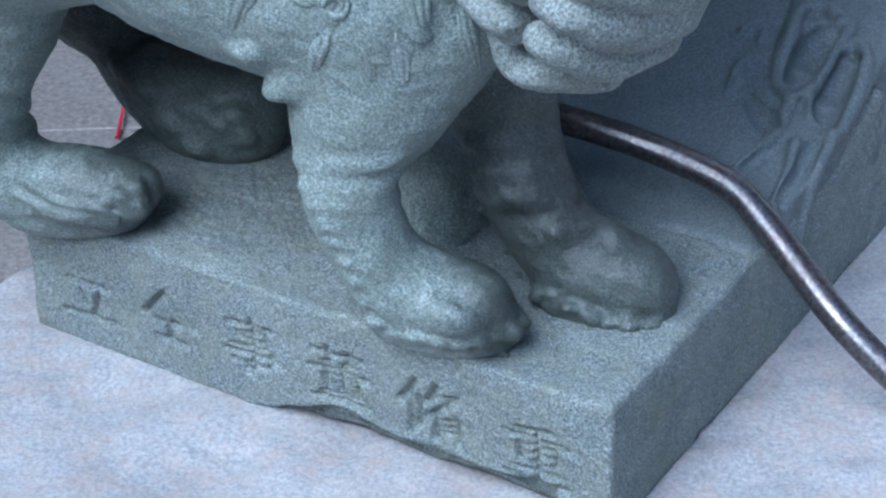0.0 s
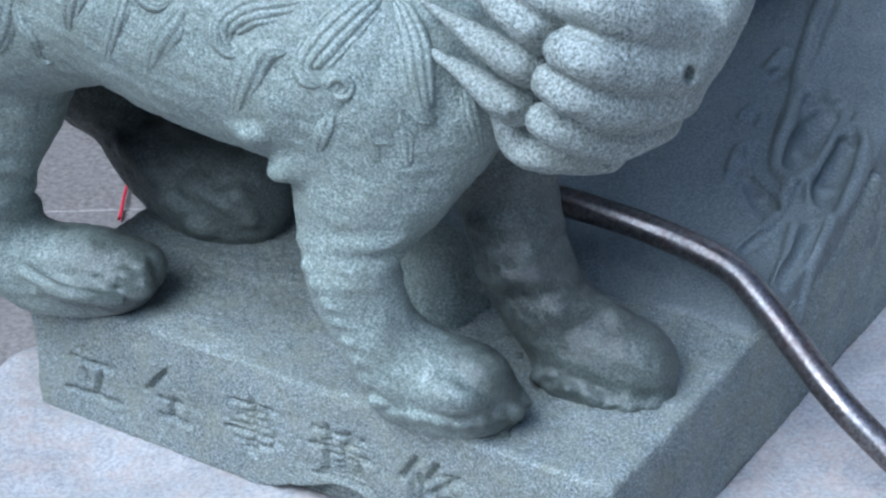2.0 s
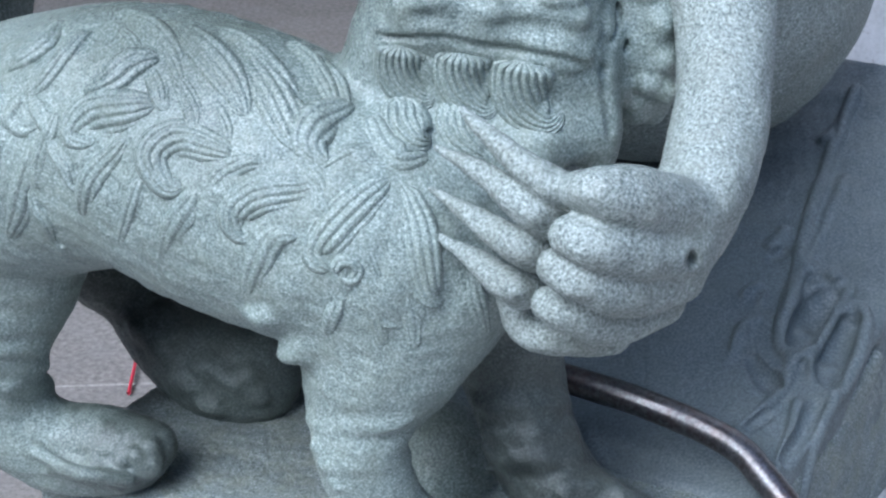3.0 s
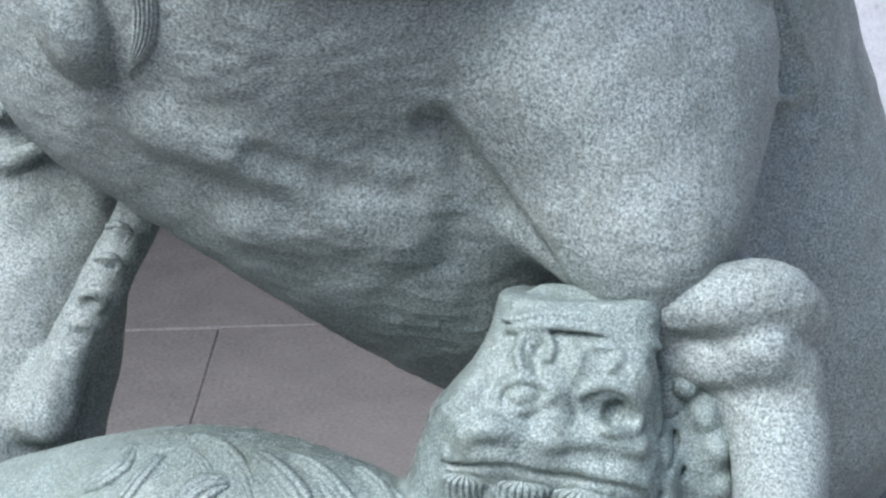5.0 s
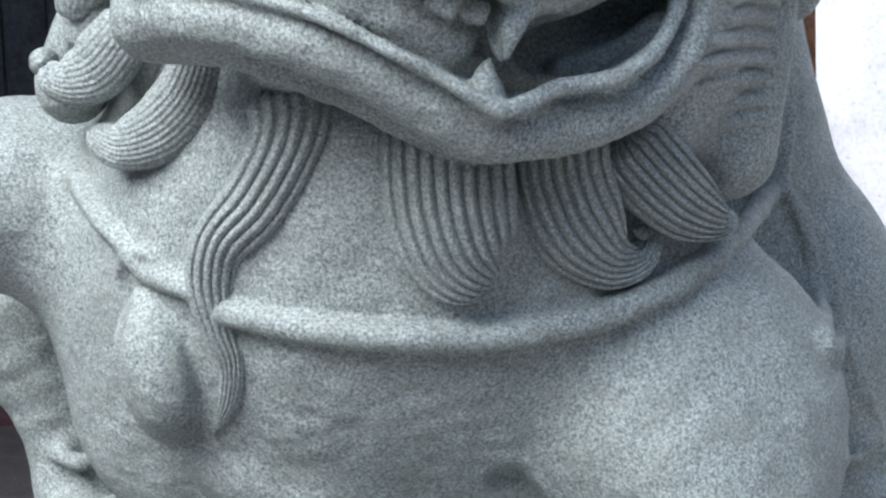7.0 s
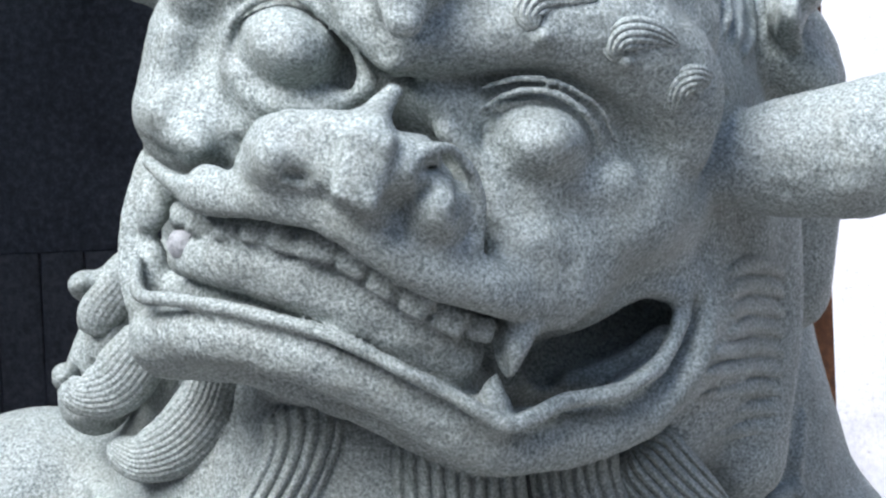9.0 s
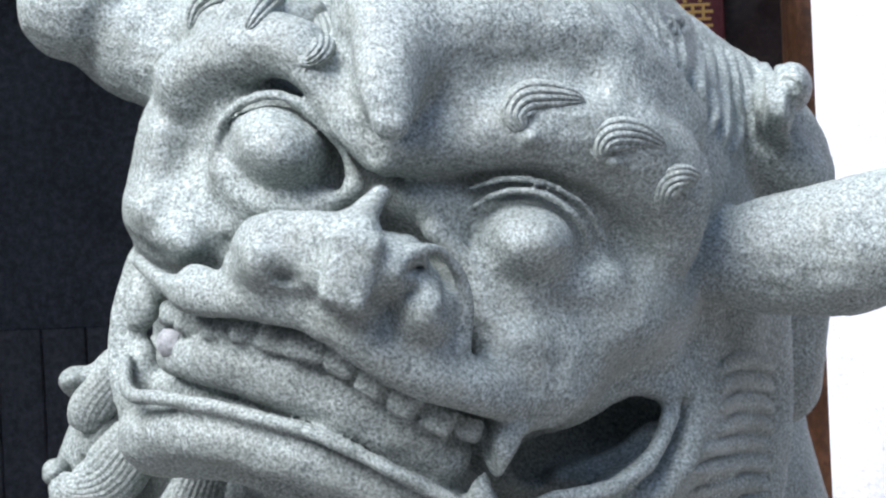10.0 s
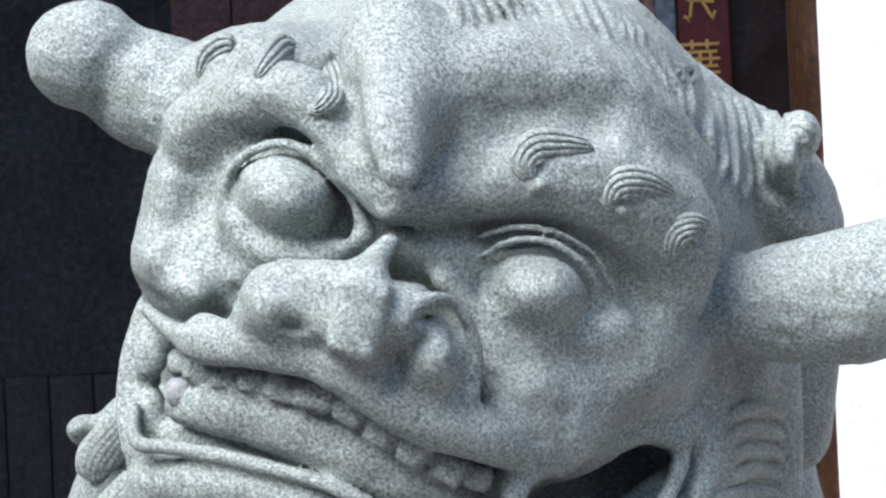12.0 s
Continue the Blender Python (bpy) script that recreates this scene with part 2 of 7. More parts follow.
# ---- the setting ----
GROUND = -0.45
ground = tagged(part("ground", block((-200, -200, GROUND - 0.5), (200, 200, GROUND - 0.007), 0), joint_stone), "sandy soil-filled joints under warm grey paving", "ground", kind="structure")
wall_north = tagged(part("wall_north", block((-5, 7.2, GROUND - 0.02), (5, 7.45, 4.6), 0), dark_panel), "dark grey-black painted wall at the back of the hall", "wall", kind="structure")
# invented side walls, unseen: they close the place and cut the low sky
added_wall_west = tagged(part("added_wall_west", block((-5.25, -6, GROUND - 0.02), (-5, 7.45, 4.6), 0), plaster), "unseen plain grey plaster side wall added to cut low light", "wall", kind="structure")
added_wall_east = tagged(part("added_wall_east", block((5, -6, GROUND - 0.02), (5.25, 7.45, 4.6), 0), plaster), "unseen plain grey plaster side wall added to cut low light", "wall", kind="structure")
# out of view, added to keep sky light off the hall
ceiling = tagged(part("ceiling", block((-5, 1.7, 3.9), (5, 7.2, 4.1), 0), dark_wood), "unseen dark wooden ceiling added to block sky light", "ceiling", kind="structure")
# made-up wall behind the camera, holds back light from the horizon
added_wall_south = tagged(part("added_wall_south", block((-5, -6.25, GROUND - 0.02), (5, -6, 4.6), 0), plaster), "unseen plain grey plaster wall added against light from the horizon", "wall", kind="structure")
slab_bm = block((-0.2985, -0.4485, -0.05), (0.2985, 0.4485, 0), 0.003)
slab = part("paving_slab", slab_bm, floor_stone, ground)
slab_mesh = slab.data
bpy.data.objects.remove(slab)
for i in range(-5, 5):
    for j in range(-1, 7):
        s = new("paving_slab", slab_mesh)
        s.parent = ground
        s.matrix_basis = pose(i * 0.6 + 0.3 * (j % 2) + 0.05, 1.2 + j * 0.9, GROUND + random.uniform(-0.004, 0.002), 0, 0, random.uniform(-0.4, 0.4))
bm = block((0.318, 2.5, GROUND - 0.02), (1.6, 2.9, 3.9), 0)
for v in bm.verts:
    if v.co.y > 2.7 and v.co.x < 1:
        v.co.x += 0.12
white_pillar = tagged(part("white_pillar", bm, white_stone), "white flecked rough granite pillar behind the lion", "pillar", kind="structure")
wall_hall = tagged(part("wall_hall", block((0.24, 5.0, GROUND - 0.02), (3.0, 5.2, 3.9), 0), dark_wood), "dark brown wooden hall partition", "wall", kind="structure")
bm = bmesh.new()
bmesh.ops.create_cone(bm, segments=40, radius1=0.11, radius2=0.105, depth=4.35, cap_ends=True, matrix=Matrix.Translation((0.497, 3.6, GROUND + 2.17)))
column = tagged(part("wooden_column", bm, brown_wood), "round brown lacquered wooden column of the hall", "column", kind="structure")
# boarding and red step at the foot of the back wall
board = part("plank", block((-0.072, -0.012, 0), (0.072, 0.0, 1.36), 0.004), dark_board, wall_north)
board_mesh = board.data
bpy.data.objects.remove(board)
for i in range(22):
    p = new("plank", board_mesh)
    p.parent = wall_north
    p.matrix_basis = pose(-3.1 + i * 0.147, 7.2, GROUND)
step_bm = block((-3.2, 6.5, GROUND - 0.02), (0.3, 7.0, GROUND + 0.08), 0.01)
red_step = tagged(part("hall_step", step_bm, faded_red), "faded red painted step before the dark wall", "step", kind="structure")
tile_mesh = None
for i in range(5):
    for j in range(5):
        if tile_mesh is None:
            first = part("wall_tile", block((-0.098, -0.01, -0.098), (0.098, 0.002, 0.098), 0.004), pink_tile, wall_north)
            tile_mesh = first.data
            bpy.data.objects.remove(first)
        p = new("wall_tile", tile_mesh)
        p.parent = wall_north
        p.matrix_basis = pose(-1.15 + i * 0.2, 7.196, 2.02 + j * 0.2)
door_frame = new("door_frame")
tagged(door_frame, "painted door frame with pink, blue and gold strips", "door frame", kind="structure")
part("pink_strip", block((0.203, 4.95, GROUND), (0.229, 5.0, 3.9), 0.003), pink_tile, door_frame)
part("blue_strip", block((0.229, 4.96, GROUND), (0.277, 5.0, 3.9), 0.003), blue_paint, door_frame)
part("gold_strip", block((0.160, 4.955, GROUND), (0.182, 5.0, 3.9), 0.003), gold, door_frame)
part("dark_strip", block((0.182, 4.965, GROUND), (0.203, 5.0, 3.9), 0.002), dark_wood, door_frame)

# ---- the stone base ----
U, V = Vector((-0.8315, 0.5556, 0)), Vector((0.5556, 0.8315, 0))
CORNER = Vector((0.126, 1.299, 0))
BASE_TURN = Matrix.Translation(CORNER) @ Matrix(((U.x, V.x, 0), (U.y, V.y, 0), (0, 0, 1))).to_4x4()


def hewn(name, low, high, step, edge, rough, mat, dent=None, skip=()):
    """A hewn block: rounded edges, an uneven skin, and a dent function for what is cut into it."""
    low, high = np.array(low, float), np.array(high, float)
    verts, faces, base = [], [], 0
    for axis in range(3):
        u, v = (axis + 1) % 3, (axis + 2) % 3
        for sign in (0, 1):
            if (axis, sign) in skip:
                continue
            nu, nv = (max(2, int(round((high[i] - low[i]) / step))) for i in (u, v))
            gu, gv = np.meshgrid(np.linspace(low[u], high[u], nu + 1), np.linspace(low[v], high[v], nv + 1), indexing="ij")
            p = np.zeros((gu.size, 3))
            p[:, u], p[:, v], p[:, axis] = gu.ravel(), gv.ravel(), (low, high)[sign][axis]
            core = np.clip(p, low + edge, high - edge)
            d = p - core
            d /= np.linalg.norm(d, axis=1)[:, None] + 1e-9
            q = core + d * edge
            push = np.array([noise.fractal(Vector(c) * 14, 0.9, 2.1, 4) for c in q]) * rough
            push += np.array([noise.noise(Vector(c) * 190) for c in q]) * rough * 0.16
            if dent:
                push -= dent(q, axis, sign)
            verts.append(q + d * push[:, None])
            i = np.arange(gu.size).reshape(nu + 1, nv + 1) + base
            f = np.stack([i[:-1, :-1], i[1:, :-1], i[1:, 1:], i[:-1, 1:]], -1).reshape(-1, 4)
            faces.append(f if sign else f[:, ::-1])
            base += gu.size
    v = np.concatenate(verts)
    v = np.array([tuple(BASE_TURN @ Vector(c)) for c in v])
    # the turn mirrors the frame, so the faces are turned round
    return mesh_of(name, v, np.concatenate(faces)[:, ::-1], mat)


# strokes of the carved characters, each in a square of 100 by 100, x to the right and y down
STROKES = {
    "li": "42,0-58,14 12,28-88,26 34,42-42,66 68,40-56,80 0,90-100,88",
    "tong": "48,0-6,52 50,2-98,56 30,56-72,54 50,56-50,88 24,90-80,90",
    "shi": "10,14-90,12 26,28-74,26 74,26-72,40 26,40-74,40 26,28-26,40 14,54-82,52 82,52-80,80 0,67-100,64 16,81-80,80 50,0-50,98 50,98-38,92",
    "dong": "8,10-92,10 30,0-32,20 68,0-66,20 22,30-80,26 0,42-100,40 22,54-80,53 22,54-24,78 80,53-78,78 24,66-78,66 24,78-78,78 50,30-50,96 14,88-86,87 2,98-98,97",
    "xiu": "26,0-0,44 16,30-16,100 32,28-32,80 60,0-42,36 52,18-94,16 86,18-48,56 54,24-98,58 56,60-90,58 56,60-56,98 90,58-90,98 58,72-88,72 58,84-88,84",
    "zhong": "76,0-24,10 2,22-98,20 22,34-80,33 22,34-24,64 80,33-78,64 24,48-78,48 24,64-78,64 50,12-50,94 14,79-86,78 0,95-100,94",
}
WORDS = (("li", 0.508, -0.070), ("tong", 0.422, -0.064), ("shi", 0.335, -0.062), ("dong", 0.248, -0.061), ("xiu", 0.160, -0.061), ("zhong", 0.066, -0.068))


def inscription(q, axis, sign):
    """How deep the front and its foot are cut, for places q on the block."""
    cut = np.zeros(len(q))
    if (axis, sign) == (1, 0):
        for word, cu, cw in WORDS:
            near = np.where((np.abs(q[:, 0] - cu) < 0.05) & (np.abs(q[:, 2] - cw) < 0.05))[0]
            a = 50 - (q[near, 0] - cu) / 0.00056
            b = 50 - (q[near, 2] - cw) / 0.00054
            for stroke in STROKES[word].split():
                (x0, y0), (x1, y1) = (map(float, s.split(",")) for s in stroke.split("-"))
                dx, dy = x1 - x0, y1 - y0
                t = np.clip(((a - x0) * dx + (b - y0) * dy) / (dx * dx + dy * dy), 0, 1)
                d = np.hypot(a - x0 - t * dx, b - y0 - t * dy)
                wide = 5.5 + 2.6 * t
                cut[near] = np.maximum(cut[near], 0.008 * np.clip(1 - d / wide, 0, 1) ** 0.8)
        wave = np.array([noise.noise(Vector((c[0] * 18, 7.3, 0))) for c in q])
        foot = -0.098 + 0.012 * wave - 0.03 * np.clip((q[:, 0] - 0.30) / 0.05, 0, 1)
        cut += 0.016 * np.clip((foot - q[:, 2]) / 0.006, 0, 1) * (q[:, 0] < 0.352) * (q[:, 0] > 0.05)
    return cut


statue_base = tagged(hewn("statue_base", (0, 0, -0.122), (0.572, 0.62, 0), 0.0018, 0.005, 0.0034, base_stone, inscription, skip=((2, 0),)), "blue-grey hewn stone block with carved characters", "statue base")
ledge = tagged(hewn("ledge", (-0.75, -0.42, -0.45), (0.66, 0.95, -0.121), 0.008, 0.03, 0.006, ledge_stone, None, skip=((2, 0),)), "pale worn granite ledge under the carved block", "plinth")

# ---- the lion ----
LOCKS = []


def lock(*points, ribs=4, lift=0.5, groove=0.3):
    """A ribbed lock of carved hair along points (x, y, z, half its width), standing out towards the front."""
    rows = spline(points, 7)
    n, m = len(rows), 6 * ribs + 1
    p, w = rows[:, :3], np.maximum(rows[:, 3], 0.0006)
    along = np.gradient(p, axis=0)
    along /= np.linalg.norm(along, axis=1)[:, None] + 1e-9
    out = np.array([0.0, 0.0, 1.15]) - p
    out -= (out * along).sum(1)[:, None] * along
    out /= np.linalg.norm(out, axis=1)[:, None] + 1e-9
    side = np.cross(along, out)
    u = np.linspace(-1, 1, m)
    s = np.arange(n) / (n - 1)
    cap = np.sqrt(np.clip(1 - np.clip((s - 0.9) / 0.1, 0, 1) ** 2, 0.02, 1)) * np.sqrt(np.clip(s / 0.06, 0.05, 1))
    dome = np.sqrt(np.clip(1 - u * u, 0, 1))
    furrow = groove * np.abs(np.sin(ribs * np.pi * (u + 1) / 2)) ** 0.7
    high = lift * w[:, None] * cap[:, None] * (dome * 0.72 + furrow * (dome > 0.05))[None, :] - 0.25 * w[:, None] * (1 - dome[None, :])
    verts = p[:, None, :] + (u[None, :, None] * (w * cap)[:, None, None]) * side[:, None, :] + high[:, :, None] * out[:, None, :]
    i = np.arange(n * m).reshape(n, m)
    quads = np.stack([i[:-1, :-1], i[:-1, 1:], i[1:, 1:], i[1:, :-1]], -1).reshape(-1, 4)
    LOCKS.append((verts.reshape(-1, 3), quads))


def carved(name, clays, mat):
    """One mesh of the skins of the clay and the locks laid on it."""
    sets = [clay.skin() for clay in clays] + LOCKS
    allv, allf, base = [], [], 0
    for v, f in sets:
        allv.append(v)
        allf.append(f + base)
        base += len(v)
    LOCKS.clear()
    v, f = np.concatenate(allv), np.concatenate(allf)
    me = bpy.data.meshes.new(name)
    me.vertices.add(len(v))
    me.vertices.foreach_set("co", v.astype(np.float32).ravel())
    me.loops.add(f.size)
    me.loops.foreach_set("vertex_index", f.astype(np.int32).ravel())
    me.polygons.add(len(f))
    me.polygons.foreach_set("loop_start", np.arange(0, f.size, 4, dtype=np.int32))
    me.update(calc_edges=True)
    me.materials.append(mat)
    me.shade_smooth()
    return new(name, me)


clay = Clay((-0.66, 1.14, -0.06), (0.36, 1.98, 0.68), 0.0022)
# body
clay.limb((-0.4601, 1.66, 0.2542, 0.0921), (-0.3374, 1.6, 0.2999, 0.1023), (-0.2281, 1.54, 0.3386, 0.1019), (-0.1388, 1.49, 0.3257, 0.1089), (-0.0542, 1.45, 0.2994, 0.0986), (-0.0088, 1.44, 0.2793, 0.0797), k=0.03)
# hind leg and foot
clay.limb((-0.3509, 1.6, 0.208, 0.0689), (-0.3638, 1.6, 0.1478, 0.049), (-0.3726, 1.6, 0.1012, 0.0416), (-0.3662, 1.6, 0.0635, 0.0401), (-0.3317, 1.595, 0.0351, 0.0382), (-0.2834, 1.585, 0.0365, 0.0341), (-0.2621, 1.58, 0.0343, 0.0311), k=0.015)
clay.limb((-0.3329, 1.585, 0.0154, 0.0172), (-0.2953, 1.58, 0.0098, 0.0171), (-0.2586, 1.575, 0.0185, 0.0161), (-0.2407, 1.58, 0.0377, 0.0188), k=0.012)
# near foreleg
clay.limb((-0.022, 1.44, 0.2563, 0.0779), (-0.0377, 1.42, 0.2215, 0.0648), (-0.0547, 1.41, 0.1809, 0.0462), (-0.0595, 1.405, 0.1505, 0.0349), (-0.0577, 1.405, 0.1212, 0.0319), (-0.0467, 1.405, 0.086, 0.0297), (-0.0259, 1.4, 0.0554, 0.0341), (0.0056, 1.395, 0.0394, 0.0351), (0.0308, 1.39, 0.0263, 0.0291))
clay.limb((-0.0359, 1.395, 0.0204, 0.0155), (-0.0061, 1.39, 0.0111, 0.0155), (0.0281, 1.385, 0.0079, 0.0146), (0.0543, 1.39, 0.019, 0.0146), k=0.012)
clay.limb((-0.0952, 1.3907, 0.169, 0.0033), (-0.0667, 1.3667, 0.1754, 0.0044), (-0.0353, 1.3667, 0.1779, 0.0044), (-0.0247, 1.3697, 0.1813, 0.0032), k=0.012)
clay.limb((-0.0885, 1.3847, 0.1551, 0.0033), (-0.0651, 1.3697, 0.1565, 0.0045), (-0.0384, 1.3757, 0.1556, 0.0045), (-0.0277, 1.3817, 0.1573, 0.0033), k=0.012)
clay.limb((-0.0845, 1.3847, 0.1386, 0.0033), (-0.0637, 1.3727, 0.1384, 0.0045), (-0.0393, 1.3817, 0.1357, 0.0045), (-0.0287, 1.3967, 0.1319, 0.0033), k=0.012)
clay.limb((-0.0764, 1.3817, 0.1207, 0.0033), (-0.0587, 1.3757, 0.1169, 0.0045), (-0.0368, 1.3817, 0.1162, 0.0046), (-0.0262, 1.3967, 0.1122, 0.0033), k=0.012)
# far foreleg
clay.limb((0.0447, 1.52, 0.1841, 0.0523), (0.0576, 1.51, 0.1395, 0.0417), (0.0676, 1.49, 0.1, 0.0378), (0.0815, 1.475, 0.0674, 0.037), (0.1061, 1.46, 0.0367, 0.038), (0.1382, 1.445, 0.0215, 0.038), (0.1555, 1.44, 0.0135, 0.0309), k=0.012)
clay.limb((0.0875, 1.445, 0.0077, 0.0133), (0.1174, 1.43, -0.0021, 0.015), (0.1479, 1.425, -0.008, 0.0141), (0.1704, 1.43, -0.007, 0.0124), k=0.012)
clay.limb((0.0962, 1.4409, 0.0675, 0.0113), (0.1229, 1.4499, 0.0658, 0.0113), (0.1399, 1.4439, 0.0586, 0.0096), k=0.01)
clay.limb((-0.3553, 1.549, 0.1525, 0.0055), (-0.3392, 1.555, 0.1466, 0.0055), (-0.3239, 1.57, 0.1419, 0.0046), k=0.012)
clay.limb((-0.3591, 1.555, 0.1315, 0.0055), (-0.3435, 1.564, 0.1238, 0.0055), (-0.3275, 1.585, 0.1157, 0.0047), k=0.012)
clay.limb((-0.362, 1.558, 0.1145, 0.0055), (-0.3463, 1.567, 0.1067, 0.0056), (-0.3311, 1.615, 0.0831, 0.0048), k=0.012)
clay.limb((0.0303, 1.48, 0.1276, 0.0043), (0.0633, 1.4646, 0.1282, 0.0052), (0.0965, 1.48, 0.1229, 0.0044), k=0.012)
clay.limb((0.0351, 1.471, 0.1075, 0.0043), (0.0669, 1.4556, 0.1083, 0.0052), (0.1013, 1.471, 0.1028, 0.0044), k=0.012)
clay.limb((0.0389, 1.468, 0.0889, 0.0044), (0.0698, 1.4466, 0.0935, 0.0052), (0.1049, 1.459, 0.0896, 0.0044), k=0.012)
# far hind leg, in the shade
clay.limb((-0.3078, 1.78, 0.1448, 0.0605), (-0.2693, 1.76, 0.0928, 0.0393), (-0.2409, 1.74, 0.0602, 0.0422), (-0.2043, 1.72, 0.0358, 0.046), (-0.1695, 1.71, 0.0287, 0.0468), k=0.012)
clay.ball((0.026, 1.375, 0.0238), (0.0145, 0.014, 0.0111), (-32.7, 1.7, -1.1), k=0.006)
clay.ball((0.0457, 1.385, 0.029), (0.0145, 0.014, 0.0111), (-32.7, 1.7, -1.1), k=0.006)
clay.ball((0.0024, 1.378, 0.0149), (0.0145, 0.014, 0.0111), (-32.7, 1.7, -1.1), k=0.006)
clay.ball((0.1472, 1.418, -0.0042), (0.015, 0.014, 0.0114), (-32.7, 1.7, -1.1), k=0.006)
clay.ball((0.1701, 1.428, -0.0003), (0.015, 0.014, 0.0115), (-32.7, 1.7, -1.1), k=0.006)
clay.ball((0.1214, 1.425, -0.0015), (0.015, 0.014, 0.0115), (-32.7, 1.7, -1.1), k=0.006)
clay.ball((-0.2457, 1.555, 0.0342), (0.0158, 0.014, 0.0121), (-32.7, 1.7, -1.1), k=0.006)
clay.ball((-0.2695, 1.565, 0.0164), (0.016, 0.014, 0.0123), (-32.7, 1.7, -1.1), k=0.006)
# roughly cut toes
clay.ball((-0.0431, 1.3828, 0.0302), (0.0102, 0.01, 0.0064), (-34.9, -19.2, 12.9), k=0.004)
clay.ball((0.0804, 1.4368, 0.0135), (0.0097, 0.01, 0.0062), (-34.9, -19.2, 12.9), k=0.004)
clay.ball((-0.0312, 1.3798, 0.0203), (0.0103, 0.01, 0.0085), (-34.0, 15.1, -9.9), k=0.004)
clay.ball((0.091, 1.4308, 0.007), (0.0097, 0.01, 0.0084), (-34.0, 15.1, -9.9), k=0.004)
clay.ball((-0.0188, 1.3737, 0.0224), (0.0102, 0.01, 0.0077), (-33.0, 7.6, -4.9), k=0.004)
clay.ball((0.1016, 1.4248, 0.0095), (0.0097, 0.01, 0.0075), (-33.0, 7.6, -4.9), k=0.004)
clay.ball((-0.0064, 1.3677, 0.0246), (0.0102, 0.01, 0.0068), (-32.7, -0.0, 0.0), k=0.004)
clay.ball((0.1122, 1.4188, 0.0121), (0.0096, 0.01, 0.0066), (-32.7, -0.0, 0.0), k=0.004)
clay.ball((0.0058, 1.3647, 0.0246), (0.0102, 0.01, 0.0089), (-33.0, -7.6, 4.9), k=0.004)
clay.ball((0.1227, 1.4128, 0.0057), (0.0096, 0.01, 0.0087), (-33.0, -7.6, 4.9), k=0.004)
clay.ball((0.0181, 1.3647, 0.0225), (0.0102, 0.01, 0.0081), (-34.0, -15.1, 10.0), k=0.004)
clay.ball((0.1336, 1.4128, 0.0042), (0.0096, 0.01, 0.0079), (-34.0, -15.1, 10.0), k=0.004)
clay.ball((0.0304, 1.3647, 0.0246), (0.0102, 0.01, 0.0072), (-34.9, 19.2, -12.9), k=0.004)
clay.ball((0.1442, 1.4098, 0.0048), (0.0096, 0.01, 0.007), (-34.9, 19.2, -12.9), k=0.004)
clay.ball((0.0428, 1.3677, 0.0245), (0.0102, 0.01, 0.0064), (-33.5, 11.7, -7.7), k=0.004)
clay.ball((0.1552, 1.4098, -0.002), (0.0096, 0.01, 0.0061), (-33.5, 11.7, -7.7), k=0.004)
clay.ball((0.0553, 1.3737, 0.0224), (0.0102, 0.01, 0.0085), (-32.8, 4.2, -2.7), k=0.004)
clay.ball((0.1668, 1.4158, -0.004), (0.0097, 0.01, 0.0084), (-32.8, 4.2, -2.7), k=0.004)
clay.ball((-0.3226, 1.56, 0.0337), (0.0113, 0.01, 0.0071), (-34.9, -19.2, 12.9), k=0.004)
clay.ball((-0.311, 1.557, 0.0345), (0.0113, 0.01, 0.0094), (-34.0, 15.1, -9.9), k=0.004)
clay.ball((-0.3001, 1.557, 0.0335), (0.0112, 0.01, 0.0089), (-33.0, 7.6, -4.9), k=0.004)
clay.ball((-0.2885, 1.554, 0.0344), (0.0112, 0.01, 0.0084), (-32.7, -0.0, 0.0), k=0.004)
clay.ball((-0.2775, 1.554, 0.0334), (0.0112, 0.01, 0.0079), (-33.0, -7.6, 4.9), k=0.004)
clay.ball((-0.2659, 1.554, 0.0389), (0.0112, 0.01, 0.0075), (-34.0, -15.1, 10.0), k=0.004)
clay.ball((-0.2542, 1.554, 0.0443), (0.0112, 0.01, 0.007), (-34.9, 19.2, -12.9), k=0.004)
clay.ball((-0.2436, 1.56, 0.0462), (0.0112, 0.01, 0.0093), (-33.5, 11.7, -7.7), k=0.004)
# a rounded boss between the legs
clay.ball((0.0035, 1.57, 0.0175), (0.0411, 0.04, 0.0523), (-32.7, 1.7, -1.1))
# head
clay.slab((0.0701, 1.535, 0.4843), (0.0542, 0.09, 0.0474), (-41.0, 4.6, -3.3), 0.02)
clay.slab((0.0165, 1.535, 0.4658), (0.034, 0.088, 0.0594), (-44.2, 25.9, -22.3), 0.02)
clay.slab((0.04, 1.522, 0.4314), (0.0807, 0.088, 0.0391), (-37.0, 5.6, -3.7), 0.03, k=0.03)
clay.slab((0.0326, 1.512, 0.3968), (0.0757, 0.083, 0.0332), (-35.1, 6.5, -4.1), 0.03, k=0.03)
clay.ball((0.1549, 1.57, 0.4185), (0.0307, 0.07, 0.0921), (-23.2, -9.4, 4.0), k=0.03)
clay.ball((-0.0376, 1.495, 0.4151), (0.0218, 0.05, 0.0386), (-22.9, 1.6, -0.7), k=0.015)
clay.slab((0.1126, 1.5, 0.383), (0.0204, 0.05, 0.051), (-22.9, -2.1, 0.9), 0.02, k=0.04)
clay.limb((0.1166, 1.47, 0.3683, 0.0185), (0.1225, 1.465, 0.3428, 0.0118))
clay.limb((-0.0297, 1.475, 0.3755, 0.0251), (0.0241, 1.455, 0.3688, 0.0266), (0.0689, 1.44, 0.3605, 0.0227), k=0.04)
